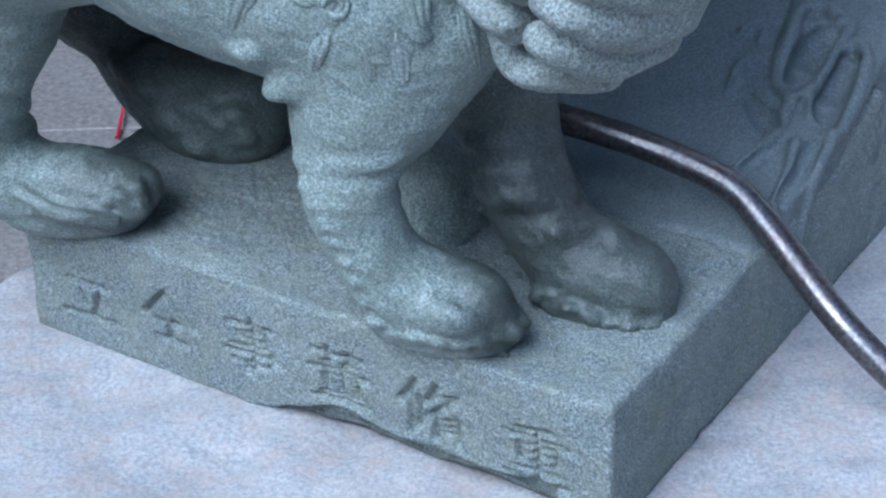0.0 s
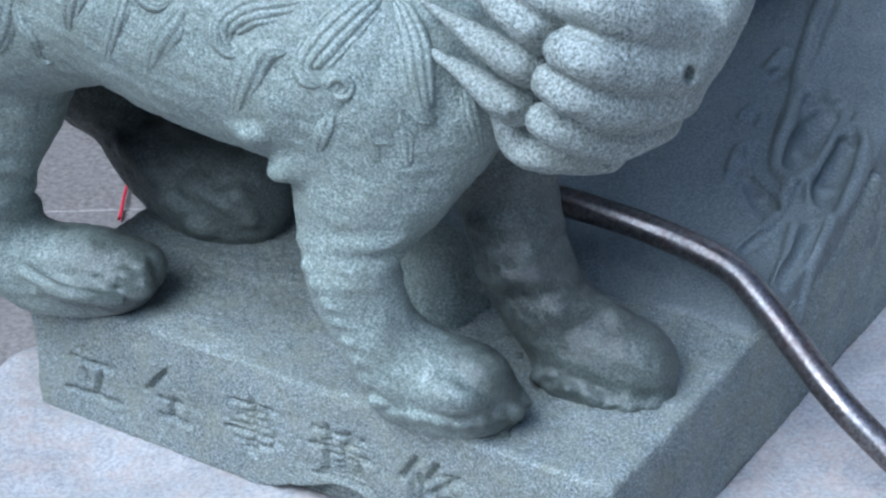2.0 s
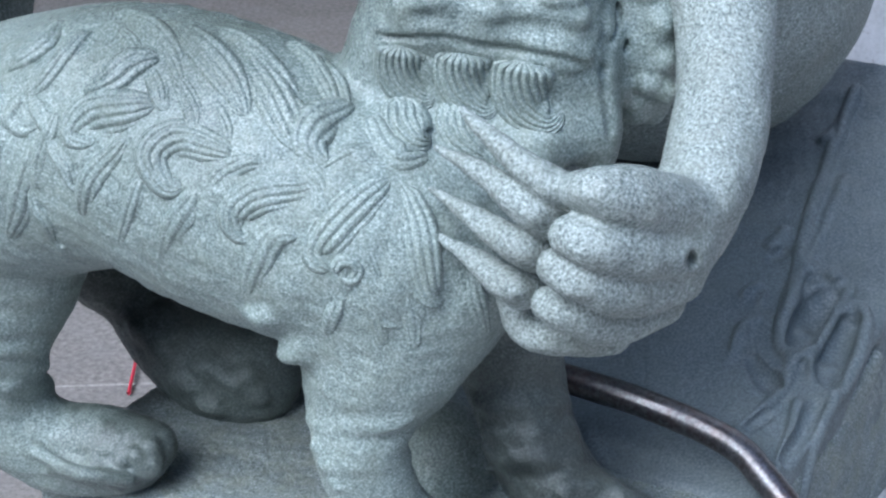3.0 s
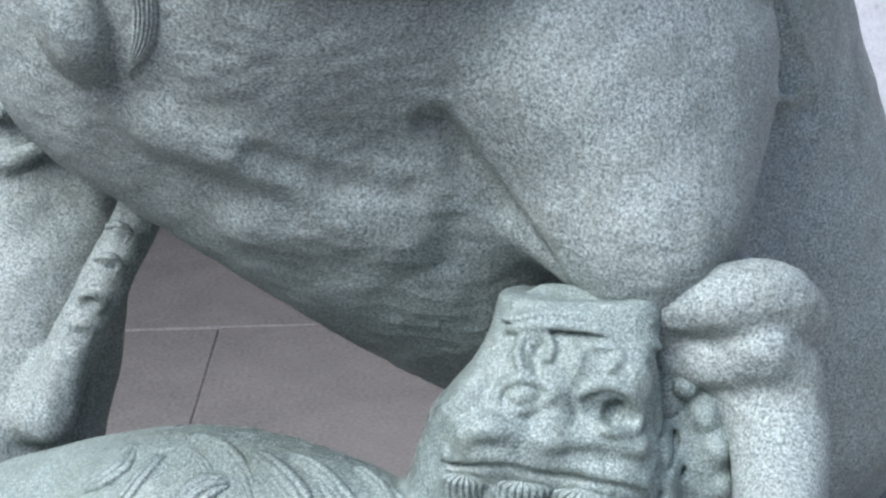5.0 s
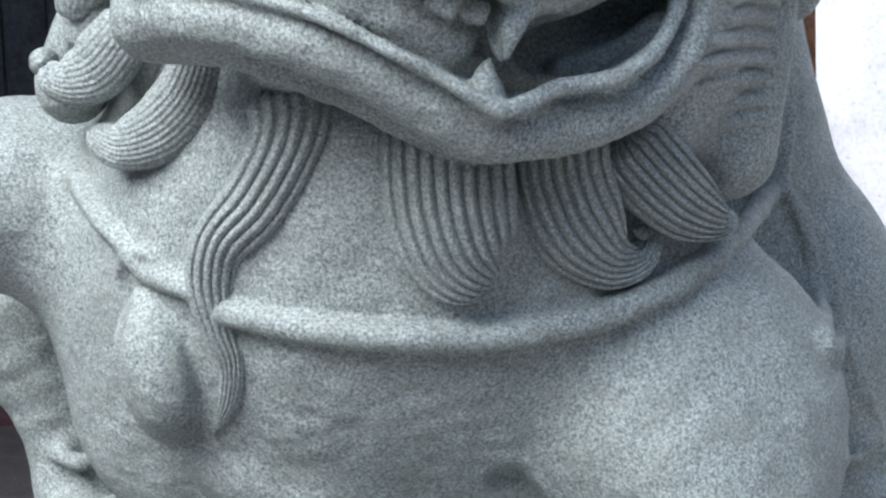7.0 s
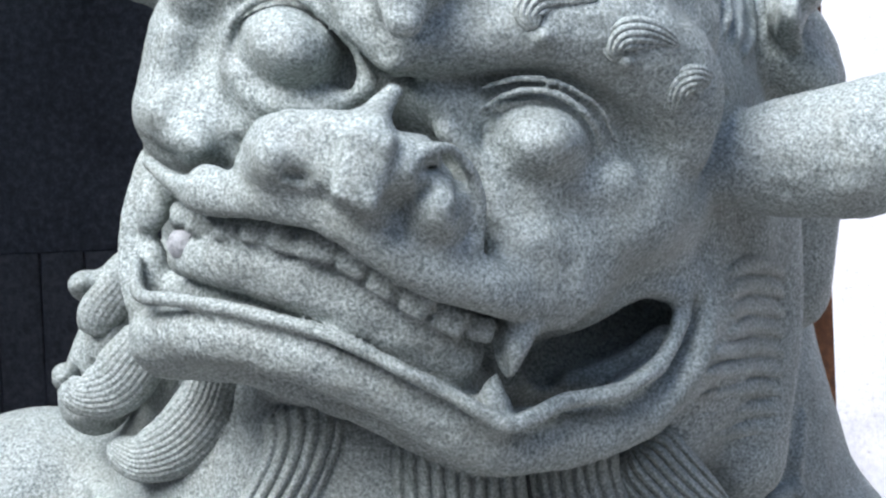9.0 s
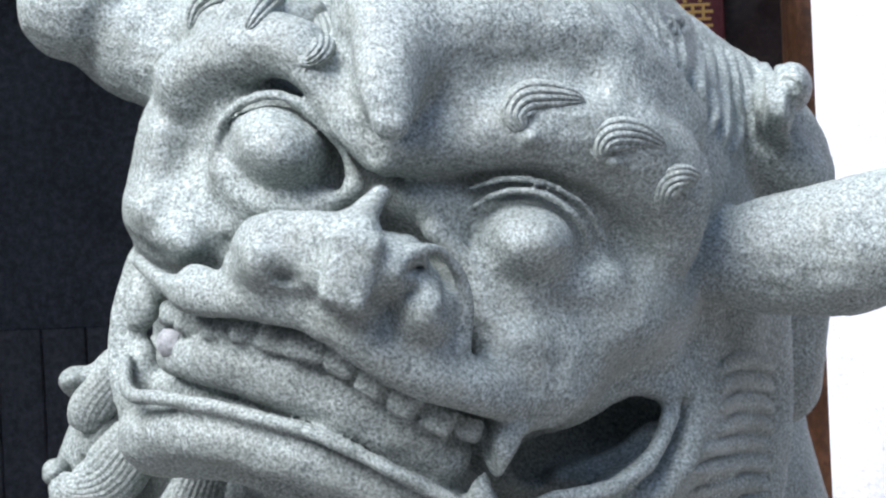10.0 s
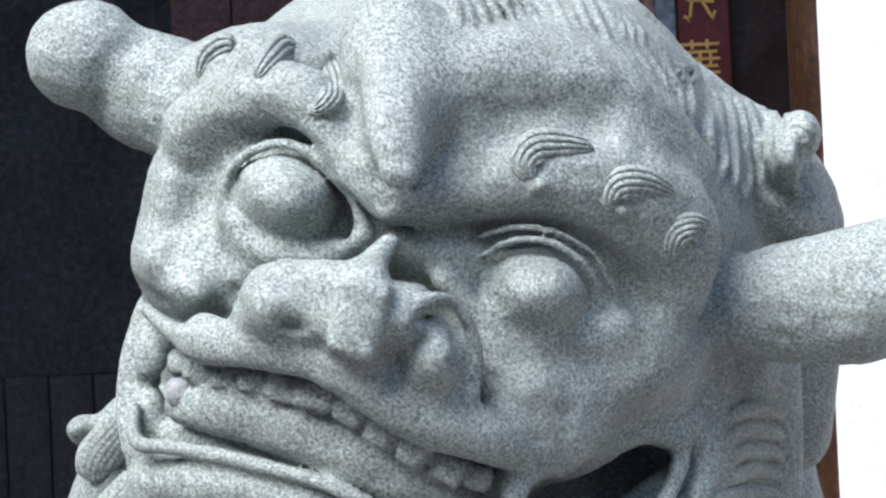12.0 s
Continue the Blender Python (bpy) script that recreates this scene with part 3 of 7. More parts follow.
# brow rim and cap
clay.ball((0.0714, 1.53, 0.5431), (0.0585, 0.06, 0.023), (-23.1, 9.0, -3.8))
clay.limb((0.0134, 1.4848, 0.549, 0.0033), (0.0487, 1.4728, 0.5567, 0.0036), (0.0806, 1.4699, 0.5525, 0.0036), (0.1084, 1.4669, 0.54, 0.0036), (0.1225, 1.4672, 0.5233, 0.0032), k=0.003)
clay.limb((0.0209, 1.4848, 0.558, 0.0028), (0.0609, 1.4728, 0.5647, 0.0032), (0.0928, 1.4728, 0.5579, 0.0032), (0.1189, 1.4732, 0.5435, 0.0028), k=0.003)
# nose and lip
clay.limb((0.0488, 1.4462, 0.5012, 0.008), (0.0465, 1.447, 0.4852, 0.0129), (0.0421, 1.4433, 0.4704, 0.0185), k=0.008)
clay.limb((-0.0162, 1.4395, 0.4737, 0.0112), (0.002, 1.435, 0.4813, 0.0112), (0.0259, 1.438, 0.4708, 0.0096), k=0.007)
clay.limb((0.0621, 1.441, 0.4706, 0.0097), (0.0862, 1.441, 0.4664, 0.0113), (0.1066, 1.444, 0.4594, 0.0089), k=0.007)
clay.limb((-0.0269, 1.4463, 0.455, 0.0081), (0.0055, 1.4387, 0.4582, 0.0104), (0.0457, 1.4417, 0.4492, 0.0113), (0.0859, 1.438, 0.4407, 0.0097), (0.1084, 1.4425, 0.4316, 0.0065), k=0.012)
# eyes
clay.limb((0.0047, 1.4455, 0.5016, 0.0036), (0.0118, 1.4481, 0.5093, 0.0044), (0.025, 1.4451, 0.5142, 0.0044), (0.0389, 1.4451, 0.5104, 0.0044), (0.0466, 1.4395, 0.5049, 0.0036), (0.0345, 1.4421, 0.4938, 0.0044), (0.0184, 1.4391, 0.4916, 0.0044), (0.0077, 1.4425, 0.4945, 0.0036), (0.0047, 1.4455, 0.5016, 0.0036), k=0.003)
clay.limb((0.0635, 1.4455, 0.498, 0.0036), (0.0726, 1.4421, 0.5061, 0.0044), (0.0886, 1.4421, 0.5077, 0.0044), (0.1033, 1.4421, 0.4996, 0.0044), (0.1101, 1.4481, 0.4827, 0.0044), (0.1045, 1.4421, 0.4723, 0.0044), (0.0858, 1.4331, 0.4763, 0.0044), (0.0705, 1.4451, 0.4825, 0.0044), (0.0635, 1.4455, 0.498, 0.0036), k=0.003)
clay.limb((0.0318, 1.4459, 0.5124, 0.0028), (0.0252, 1.4474, 0.5197, 0.004), (0.0228, 1.4563, 0.5294, 0.0044), (0.028, 1.4635, 0.5382, 0.0036), (0.0401, 1.4635, 0.5407, 0.0036), (0.047, 1.4575, 0.5341, 0.0036), (0.0434, 1.4511, 0.5271, 0.0044), k=0.0025)
clay.limb((0.062, 1.4624, 0.5345, 0.0056), (0.0654, 1.4534, 0.5256, 0.0064), (0.063, 1.4478, 0.5129, 0.0052), k=0.003)
clay.limb((0.0738, 1.4586, 0.532, 0.0048), (0.0878, 1.4586, 0.5307, 0.0048), (0.0954, 1.4526, 0.5249, 0.0048), (0.089, 1.4466, 0.5188, 0.004), k=0.003)
clay.ball((0.0251, 1.4463, 0.5006), (0.0136, 0.01, 0.008), (-23.0, -5.8, 2.5), k=0.003)
clay.ball((0.0907, 1.4455, 0.486), (0.0089, 0.01, 0.0105), (-22.9, 1.6, -0.7), k=0.003, carve=True)
clay.limb((0.0359, 1.4466, 0.5184, 0.0028), (0.0347, 1.4526, 0.5269, 0.0032), (0.0378, 1.4586, 0.5323, 0.0028), k=0.003, carve=True)
clay.limb((-0.0351, 1.4436, 0.4503, 0.002), (0.0051, 1.4286, 0.4514, 0.0024), (0.0452, 1.4316, 0.4429, 0.0024), (0.0853, 1.4286, 0.4358, 0.0024), (0.1101, 1.4376, 0.4261, 0.002), k=0.005, carve=True)
clay.limb((0.1198, 1.4582, 0.518, 0.0028), (0.1246, 1.4672, 0.4586, 0.0033), (0.127, 1.4552, 0.4103, 0.0033), (0.1305, 1.4462, 0.3692, 0.0029), k=0.006, carve=True)
clay.ball((0.1246, 1.4556, 0.4138), (0.0037, 0.008, 0.0041), (-22.9, 1.6, -0.7), k=0.004, carve=True)
# rough feet and shanks
clay.limb((-0.0636, 1.3890, 0.1458, 0.0315), (-0.0533, 1.3917, 0.1047, 0.0304), (-0.0338, 1.3910, 0.0693, 0.0299), (-0.0092, 1.3876, 0.0477, 0.0284), k=0.012)
clay.ball((0.0333, 1.3849, 0.0502), (0.0200, 0.0300, 0.0175), (-35.7, 22.5, -15.4), k=0.02)
clay.ball((0.0115, 1.3698, 0.0410), (0.0290, 0.0300, 0.0166), (-33.8, 14.2, -9.4), k=0.008)
clay.ball((0.1578, 1.4412, 0.0180), (0.0250, 0.0400, 0.0267), (-37.1, 26.5, -18.6), k=0.02)
clay.limb((-0.3338, 1.5454, 0.0572, 0.0064), (-0.3089, 1.5357, 0.0449, 0.0068), (-0.2825, 1.5358, 0.0368, 0.0068), (-0.2609, 1.5404, 0.0293, 0.0064), k=0.006)
clay.ball((-0.2634, 1.7115, 0.0792), (0.0126, 0.0080, 0.0089), (-37.1, 26.5, -18.6), k=0.008)
clay.ball((-0.2466, 1.6983, 0.0636), (0.0117, 0.0080, 0.0082), (-37.1, 26.5, -18.6), k=0.008)
clay.ball((-0.2236, 1.7016, 0.0775), (0.0136, 0.0080, 0.0095), (-37.1, 26.5, -18.6), k=0.008)
clay.ball((-0.2022, 1.6804, 0.0550), (0.0145, 0.0080, 0.0101), (-37.1, 26.5, -18.6), k=0.008)
clay.ball((-0.1804, 1.6704, 0.0459), (0.0135, 0.0080, 0.0095), (-37.1, 26.5, -18.6), k=0.008)
clay.ball((-0.2257, 1.6819, 0.0384), (0.0117, 0.0080, 0.0082), (-37.1, 26.5, -18.6), k=0.008)
clay.ball((-0.2024, 1.6738, 0.0196), (0.0126, 0.0080, 0.0089), (-37.1, 26.5, -18.6), k=0.008)
clay.ball((-0.1619, 1.6676, 0.0328), (0.0116, 0.0080, 0.0081), (-37.1, 26.5, -18.6), k=0.008)
clay.ball((-0.1656, 1.6730, 0.0522), (0.0096, 0.0080, 0.0067), (-37.1, 26.5, -18.6), k=0.008)
clay.ball((-0.2381, 1.7164, 0.0922), (0.0117, 0.0080, 0.0082), (-37.1, 26.5, -18.6), k=0.008)
clay.ball((0.1674, 1.5416, 0.4417), (0.0298, 0.0500, 0.0746), (-23.8, 1.8, -0.8), k=0.02)
clay.ball((-0.0271, 1.4900, 0.5284), (0.0209, 0.1200, 0.0564), (-18.2, 31.0, -7.9), k=0.012, carve=True)
clay.ball((0.0623, 1.4900, 0.5784), (0.0786, 0.1200, 0.0207), (-15.7, 6.0, 0.0), k=0.008, carve=True)
clay.limb((0.0459, 1.5126, 0.5500, 0.0134), (0.0879, 1.5126, 0.5465, 0.0134), k=0.01)
clay.limb((0.0137, 1.4751, 0.5502, 0.0033), (0.0404, 1.4675, 0.5546, 0.0037), (0.0730, 1.4655, 0.5517, 0.0037), (0.1016, 1.4685, 0.5410, 0.0037), (0.1244, 1.4731, 0.5255, 0.0033), k=0.004)
clay.limb((0.0155, 1.4707, 0.5429, 0.0029), (0.0401, 1.4631, 0.5480, 0.0033), (0.0726, 1.4601, 0.5459, 0.0033), (0.0971, 1.4631, 0.5362, 0.0033), (0.1177, 1.4677, 0.5199, 0.0029), k=0.004)
clay.ball((-0.0446, 1.3757, 0.0341), (0.0089, 0.0080, 0.0057), (-34.0, 15.1, -9.9), k=0.004)
clay.ball((-0.0314, 1.3741, 0.0253), (0.0083, 0.0080, 0.0053), (-32.7, 1.7, -1.1), k=0.004)
clay.ball((-0.0165, 1.3649, 0.0270), (0.0088, 0.0080, 0.0057), (-32.9, 5.9, -3.8), k=0.004)
clay.ball((0.0003, 1.3592, 0.0272), (0.0082, 0.0080, 0.0053), (-32.9, 5.9, -3.8), k=0.004)
clay.ball((0.0171, 1.3571, 0.0249), (0.0082, 0.0080, 0.0053), (-32.9, 5.9, -3.8), k=0.004)
clay.ball((0.0319, 1.3577, 0.0258), (0.0071, 0.0080, 0.0045), (-33.3, 10.1, -6.5), k=0.004)
clay.ball((0.0910, 1.4295, 0.0180), (0.0085, 0.0080, 0.0055), (-32.7, 1.7, -1.1), k=0.004)
clay.ball((0.1032, 1.4157, 0.0136), (0.0079, 0.0080, 0.0051), (-33.3, 10.1, -6.5), k=0.004)
clay.ball((0.1181, 1.4096, 0.0092), (0.0085, 0.0080, 0.0055), (-33.8, 14.2, -9.4), k=0.004)
clay.ball((0.1332, 1.4071, 0.0024), (0.0079, 0.0080, 0.0051), (-34.0, -15.1, 10.0), k=0.004)
clay.ball((0.1480, 1.4024, 0.0024), (0.0085, 0.0080, 0.0054), (-33.4, -10.9, 7.1), k=0.004)
clay.ball((0.1636, 1.4061, 0.0002), (0.0079, 0.0080, 0.0051), (-32.9, -6.7, 4.3), k=0.004)
clay.ball((0.0648, 1.3842, 0.0237), (0.0071, 0.0080, 0.0046), (-33.8, 14.2, -9.4), k=0.004)
clay.ball((0.0630, 1.3980, -0.0042), (0.0060, 0.0080, 0.0039), (-34.0, -15.1, 10.0), k=0.004)
clay.ball((0.0492, 1.3804, -0.0044), (0.0060, 0.0080, 0.0039), (-33.3, 10.1, -6.5), k=0.004)
clay.ball((-0.0925, 1.3781, 0.1536), (0.0055, 0.0050, 0.0037), (-40.8, 34.3, -25.9), k=0.005)
clay.ball((-0.0855, 1.3691, 0.1420), (0.0061, 0.0050, 0.0041), (-35.5, 21.7, -14.7), k=0.005)
clay.ball((-0.0794, 1.3668, 0.1263), (0.0055, 0.0050, 0.0037), (-43.2, 38.0, -30.1), k=0.005)
clay.ball((-0.0720, 1.3669, 0.1114), (0.0062, 0.0050, 0.0041), (-32.9, 5.9, -3.8), k=0.005)
clay.ball((-0.0647, 1.3671, 0.0937), (0.0056, 0.0050, 0.0037), (-33.8, 14.2, -9.4), k=0.005)
clay.ball((-0.0573, 1.3676, 0.0757), (0.0062, 0.0050, 0.0042), (-35.7, 22.5, -15.4), k=0.005)
clay.ball((-0.0521, 1.3713, 0.0553), (0.0057, 0.0050, 0.0038), (-34.7, 18.4, -12.3), k=0.005)
clay.ball((0.0360, 1.4679, 0.0942), (0.0059, 0.0050, 0.0039), (-34.7, 18.4, -12.3), k=0.005)
clay.ball((0.0400, 1.4697, 0.0724), (0.0059, 0.0050, 0.0039), (-32.7, 1.7, -1.1), k=0.005)
clay.ball((0.0498, 1.5526, -0.0010), (0.0063, 0.0050, 0.0042), (-38.4, 29.7, -21.4), k=0.005)
clay.ball((0.0563, 1.5200, -0.0025), (0.0062, 0.0050, 0.0041), (-32.9, 5.9, -3.8), k=0.005)
clay.ball((0.0640, 1.4866, -0.0028), (0.0061, 0.0050, 0.0041), (-33.8, 14.2, -9.4), k=0.005)
clay.ball((0.1480, 1.5043, 0.4827), (0.0104, 0.0120, 0.0115), (-23.8, 1.8, -0.8), k=0.006)
clay.ball((0.1610, 1.5004, 0.4594), (0.0111, 0.0120, 0.0124), (-23.8, 1.8, -0.8), k=0.006)
clay.ball((0.1696, 1.4922, 0.4355), (0.0112, 0.0120, 0.0124), (-23.8, 1.8, -0.8), k=0.006)
clay.ball((0.1733, 1.4933, 0.4058), (0.0105, 0.0120, 0.0117), (-23.8, 1.8, -0.8), k=0.006)
clay.ball((0.1629, 1.4931, 0.3880), (0.0098, 0.0120, 0.0109), (-23.8, 1.8, -0.8), k=0.006)
clay.ball((0.1760, 1.4962, 0.3794), (0.0091, 0.0120, 0.0101), (-23.8, 1.8, -0.8), k=0.006)
clay.ball((0.1537, 1.5056, 0.3670), (0.0091, 0.0120, 0.0102), (-23.8, 1.8, -0.8), k=0.006)
# hair under the lip
lock((-0.0183, 1.438, 0.445, 0.0186), (-0.0197, 1.441, 0.4276, 0.0195), (-0.0152, 1.441, 0.4143, 0.0179), (-0.0049, 1.438, 0.405, 0.0114), (0.0041, 1.438, 0.4061, 0.0041), ribs=8, lift=0.45)
lock((0.0243, 1.435, 0.4404, 0.021), (0.0232, 1.438, 0.4231, 0.0219), (0.0278, 1.438, 0.4084, 0.0196), (0.0385, 1.435, 0.3973, 0.0122), (0.0467, 1.435, 0.3993, 0.0041), ribs=8, lift=0.45)
lock((0.0673, 1.432, 0.4329, 0.0226), (0.0652, 1.435, 0.4142, 0.0244), (0.0699, 1.435, 0.3963, 0.0212), (0.0831, 1.432, 0.3861, 0.0131), (0.0945, 1.438, 0.392, 0.0049), ribs=8, lift=0.45)
lock((-0.0226, 1.4373, 0.4006, 0.018), (-0.0209, 1.4253, 0.3902, 0.0195), (-0.0111, 1.4133, 0.3819, 0.0138), (-0.0002, 1.4163, 0.378, 0.0049), ribs=6, lift=0.6)
lock((0.018, 1.4343, 0.3961, 0.0163), (0.0204, 1.4253, 0.3822, 0.0163), (0.0314, 1.4193, 0.3711, 0.0106), (0.0414, 1.4193, 0.3641, 0.0033), ribs=6, lift=0.6)
# mane curls behind the cheek
clay.ball((0.1707, 1.5236, 0.4483), (0.0085, 0.014, 0.0128), (-22.9, 1.6, -0.7), k=0.006)
clay.ball((0.1787, 1.5146, 0.4116), (0.0094, 0.014, 0.0162), (-22.9, 1.6, -0.7), k=0.006)
clay.ball((0.1692, 1.5026, 0.387), (0.0111, 0.014, 0.0145), (-22.9, 1.6, -0.7), k=0.006)
clay.ball((0.1544, 1.5146, 0.3578), (0.0112, 0.014, 0.0121), (-22.9, 1.6, -0.7), k=0.006)
clay.ball((0.1435, 1.4996, 0.3822), (0.0068, 0.014, 0.0136), (-22.9, 1.6, -0.7), k=0.006)
clay.ball((0.1555, 1.5356, 0.4813), (0.0077, 0.014, 0.0196), (-22.9, 1.6, -0.7), k=0.006)
clay.limb((0.1227, 1.4646, 0.5242, 0.0024), (0.1315, 1.5216, 0.4736, 0.003), (0.1287, 1.4766, 0.4549, 0.0029), (0.1218, 1.4526, 0.4337, 0.0025), k=0.004, carve=True)
clay.limb((0.1377, 1.5456, 0.4963, 0.0026), (0.14, 1.5216, 0.4734, 0.003), (0.1391, 1.5006, 0.4454, 0.0029), (0.131, 1.4646, 0.4286, 0.0025), k=0.004, carve=True)
clay.limb((0.1473, 1.5486, 0.495, 0.0026), (0.1492, 1.5216, 0.4731, 0.003), (0.1486, 1.5036, 0.444, 0.0029), (0.1423, 1.4886, 0.4186, 0.0025), k=0.004, carve=True)
clay.limb((0.1555, 1.5366, 0.4988, 0.0025), (0.1584, 1.5216, 0.4728, 0.003), (0.1581, 1.5066, 0.4425, 0.003), (0.1524, 1.4976, 0.4147, 0.0025), k=0.004, carve=True)
# curls of the coat
lock((-0.0454, 1.423, 0.3974, 0.0121), (-0.0378, 1.405, 0.3831, 0.0144), (-0.0222, 1.396, 0.3734, 0.0144), (-0.0021, 1.408, 0.3717, 0.0088), ribs=4, lift=0.4)
lock((-0.0291, 1.438, 0.4036, 0.0162), (-0.0214, 1.429, 0.394, 0.0202), (-0.0137, 1.414, 0.3826, 0.0161), (-0.0059, 1.411, 0.3771, 0.0056), ribs=4, lift=0.4)
lock((0.0114, 1.438, 0.4022, 0.0122), (0.0228, 1.426, 0.3848, 0.0138), (0.0425, 1.42, 0.3646, 0.0122), (0.0585, 1.423, 0.3402, 0.0074), ribs=4, lift=0.4)
lock((-0.0304, 1.384, 0.3661, 0.0103), (-0.0506, 1.372, 0.3549, 0.0166), (-0.071, 1.363, 0.338, 0.0182), (-0.0816, 1.36, 0.3222, 0.0135), (-0.072, 1.354, 0.3116, 0.0064), ribs=5, lift=0.4)
lock((-0.0541, 1.381, 0.3683, 0.0079), (-0.094, 1.378, 0.3625, 0.0135), (-0.1219, 1.378, 0.3591, 0.0151), (-0.1387, 1.378, 0.3465, 0.0136), (-0.1354, 1.375, 0.3324, 0.0088), (-0.1231, 1.372, 0.3356, 0.004), ribs=5, lift=0.4)
lock((-0.0226, 1.384, 0.3614, 0.0103), (-0.0136, 1.369, 0.3374, 0.0159), (-0.0104, 1.36, 0.3151, 0.0159), (-0.0053, 1.357, 0.2896, 0.0112), (0.0065, 1.363, 0.2792, 0.004), ribs=5, lift=0.4)
lock((0.005, 1.387, 0.3502, 0.0064), (0.0244, 1.384, 0.3286, 0.0072), (0.0441, 1.387, 0.3039, 0.0049), ribs=2, lift=0.4)
lock((0.0058, 1.408, 0.3669, 0.0072), (0.0296, 1.408, 0.3483, 0.0081), (0.0495, 1.411, 0.3236, 0.0057), ribs=2, lift=0.4)
lock((-0.0949, 1.363, 0.3345, 0.004), (-0.111, 1.366, 0.3337, 0.0103), (-0.1245, 1.369, 0.3104, 0.012), (-0.1351, 1.378, 0.2789, 0.0065), ribs=3, lift=0.4)
lock((-0.0736, 1.384, 0.3764, 0.0048), (-0.0853, 1.396, 0.3889, 0.0143), (-0.0772, 1.411, 0.3994, 0.0176), (-0.0534, 1.432, 0.4027, 0.0081), ribs=4, lift=0.4)
lock((-0.1374, 1.396, 0.3821, 0.0056), (-0.1535, 1.402, 0.3865, 0.012), (-0.1784, 1.414, 0.3887, 0.0162), (-0.1951, 1.411, 0.3774, 0.0162), (-0.1873, 1.399, 0.3605, 0.0105), (-0.1749, 1.396, 0.3615, 0.004), ribs=5, lift=0.4)
lock((-0.1666, 1.396, 0.3656, 0.004), (-0.1692, 1.39, 0.3508, 0.0105), (-0.1853, 1.393, 0.3276, 0.0114), (-0.1971, 1.405, 0.2948, 0.0041), ribs=3, lift=0.4)
lock((-0.2162, 1.426, 0.3848, 0.0041), (-0.2254, 1.426, 0.3718, 0.0107), (-0.2442, 1.429, 0.3487, 0.0132), (-0.2549, 1.441, 0.316, 0.0067), ribs=4, lift=0.4)
lock((-0.2886, 1.465, 0.3656, 0.0051), (-0.2977, 1.465, 0.3385, 0.0119), (-0.3081, 1.471, 0.3081, 0.0112), (-0.3219, 1.486, 0.28, 0.0052), ribs=3, lift=0.4)
lock((-0.195, 1.435, 0.4066, 0.0082), (-0.216, 1.438, 0.4017, 0.0164), (-0.2426, 1.45, 0.393, 0.0182), (-0.2561, 1.45, 0.3801, 0.0125), (-0.2425, 1.438, 0.3782, 0.005), ribs=5, lift=0.4)
lock((-0.1919, 1.465, 0.4293, 0.0083), (-0.2086, 1.462, 0.4223, 0.019), (-0.2252, 1.456, 0.4121, 0.0182), (-0.2515, 1.462, 0.4016, 0.0083), ribs=5, lift=0.4)
lock((-0.2464, 1.513, 0.4346, 0.0076), (-0.2617, 1.492, 0.421, 0.0118), (-0.279, 1.483, 0.4028, 0.011), (-0.2971, 1.486, 0.3932, 0.0042), ribs=4, lift=0.4)
lock((-0.2315, 1.534, 0.4395, 0.0086), (-0.2026, 1.498, 0.4388, 0.0126), (-0.1838, 1.465, 0.429, 0.0107), (-0.1741, 1.435, 0.4146, 0.0041), ribs=4, lift=0.4)
lock((-0.1815, 1.495, 0.4392, 0.0125), (-0.1587, 1.459, 0.4305, 0.018), (-0.1416, 1.435, 0.4178, 0.0162), (-0.1291, 1.414, 0.4044, 0.0056), ribs=5, lift=0.4)
lock((-0.1302, 1.459, 0.4294, 0.0123), (-0.1133, 1.426, 0.4118, 0.0186), (-0.1013, 1.405, 0.3942, 0.016), (-0.0932, 1.393, 0.3861, 0.0056), ribs=5, lift=0.4)
lock((-0.2971, 1.486, 0.3932, 0.0051), (-0.3063, 1.483, 0.3812, 0.0085), (-0.2972, 1.474, 0.3756, 0.0076), (-0.2831, 1.468, 0.3823, 0.0034), ribs=2, lift=0.4)
lock((-0.272, 1.546, 0.4318, 0.0069), (-0.2771, 1.516, 0.4255, 0.0094), (-0.2941, 1.51, 0.4149, 0.0094), (-0.3125, 1.513, 0.4053, 0.0043), ribs=3, lift=0.4)
lock((-0.2693, 1.465, 0.3921, 0.005), (-0.2741, 1.459, 0.3768, 0.0101), (-0.2847, 1.459, 0.3545, 0.0093), (-0.2891, 1.459, 0.3317, 0.0042), ribs=3, lift=0.4)
lock((-0.1525, 1.495, 0.4381, 0.0067), (-0.1309, 1.474, 0.4323, 0.0107), (-0.1095, 1.444, 0.4216, 0.0106), (-0.0934, 1.429, 0.4098, 0.004), ribs=4, lift=0.4)
lock((-0.1034, 1.495, 0.4275, 0.0067), (-0.086, 1.465, 0.421, 0.0107), (-0.0733, 1.435, 0.4109, 0.0089), (-0.0693, 1.417, 0.4009, 0.0032), ribs=4, lift=0.4)
lock((-0.1173, 1.39, 0.3797, 0.004), (-0.1333, 1.39, 0.3781, 0.0088), (-0.15, 1.39, 0.3677, 0.0088), (-0.1589, 1.387, 0.3518, 0.004), ribs=3, lift=0.4)
lock((-0.2042, 1.411, 0.3645, 0.0041), (-0.2113, 1.408, 0.3483, 0.0082), (-0.2202, 1.414, 0.3232, 0.0074), (-0.2298, 1.426, 0.2993, 0.0033), ribs=3, lift=0.4)
lock((-0.094, 1.378, 0.3625, 0.0048), (-0.0778, 1.384, 0.3722, 0.0095), (-0.0577, 1.393, 0.3805, 0.0096), (-0.0418, 1.399, 0.3816, 0.004), ribs=4, lift=0.4)
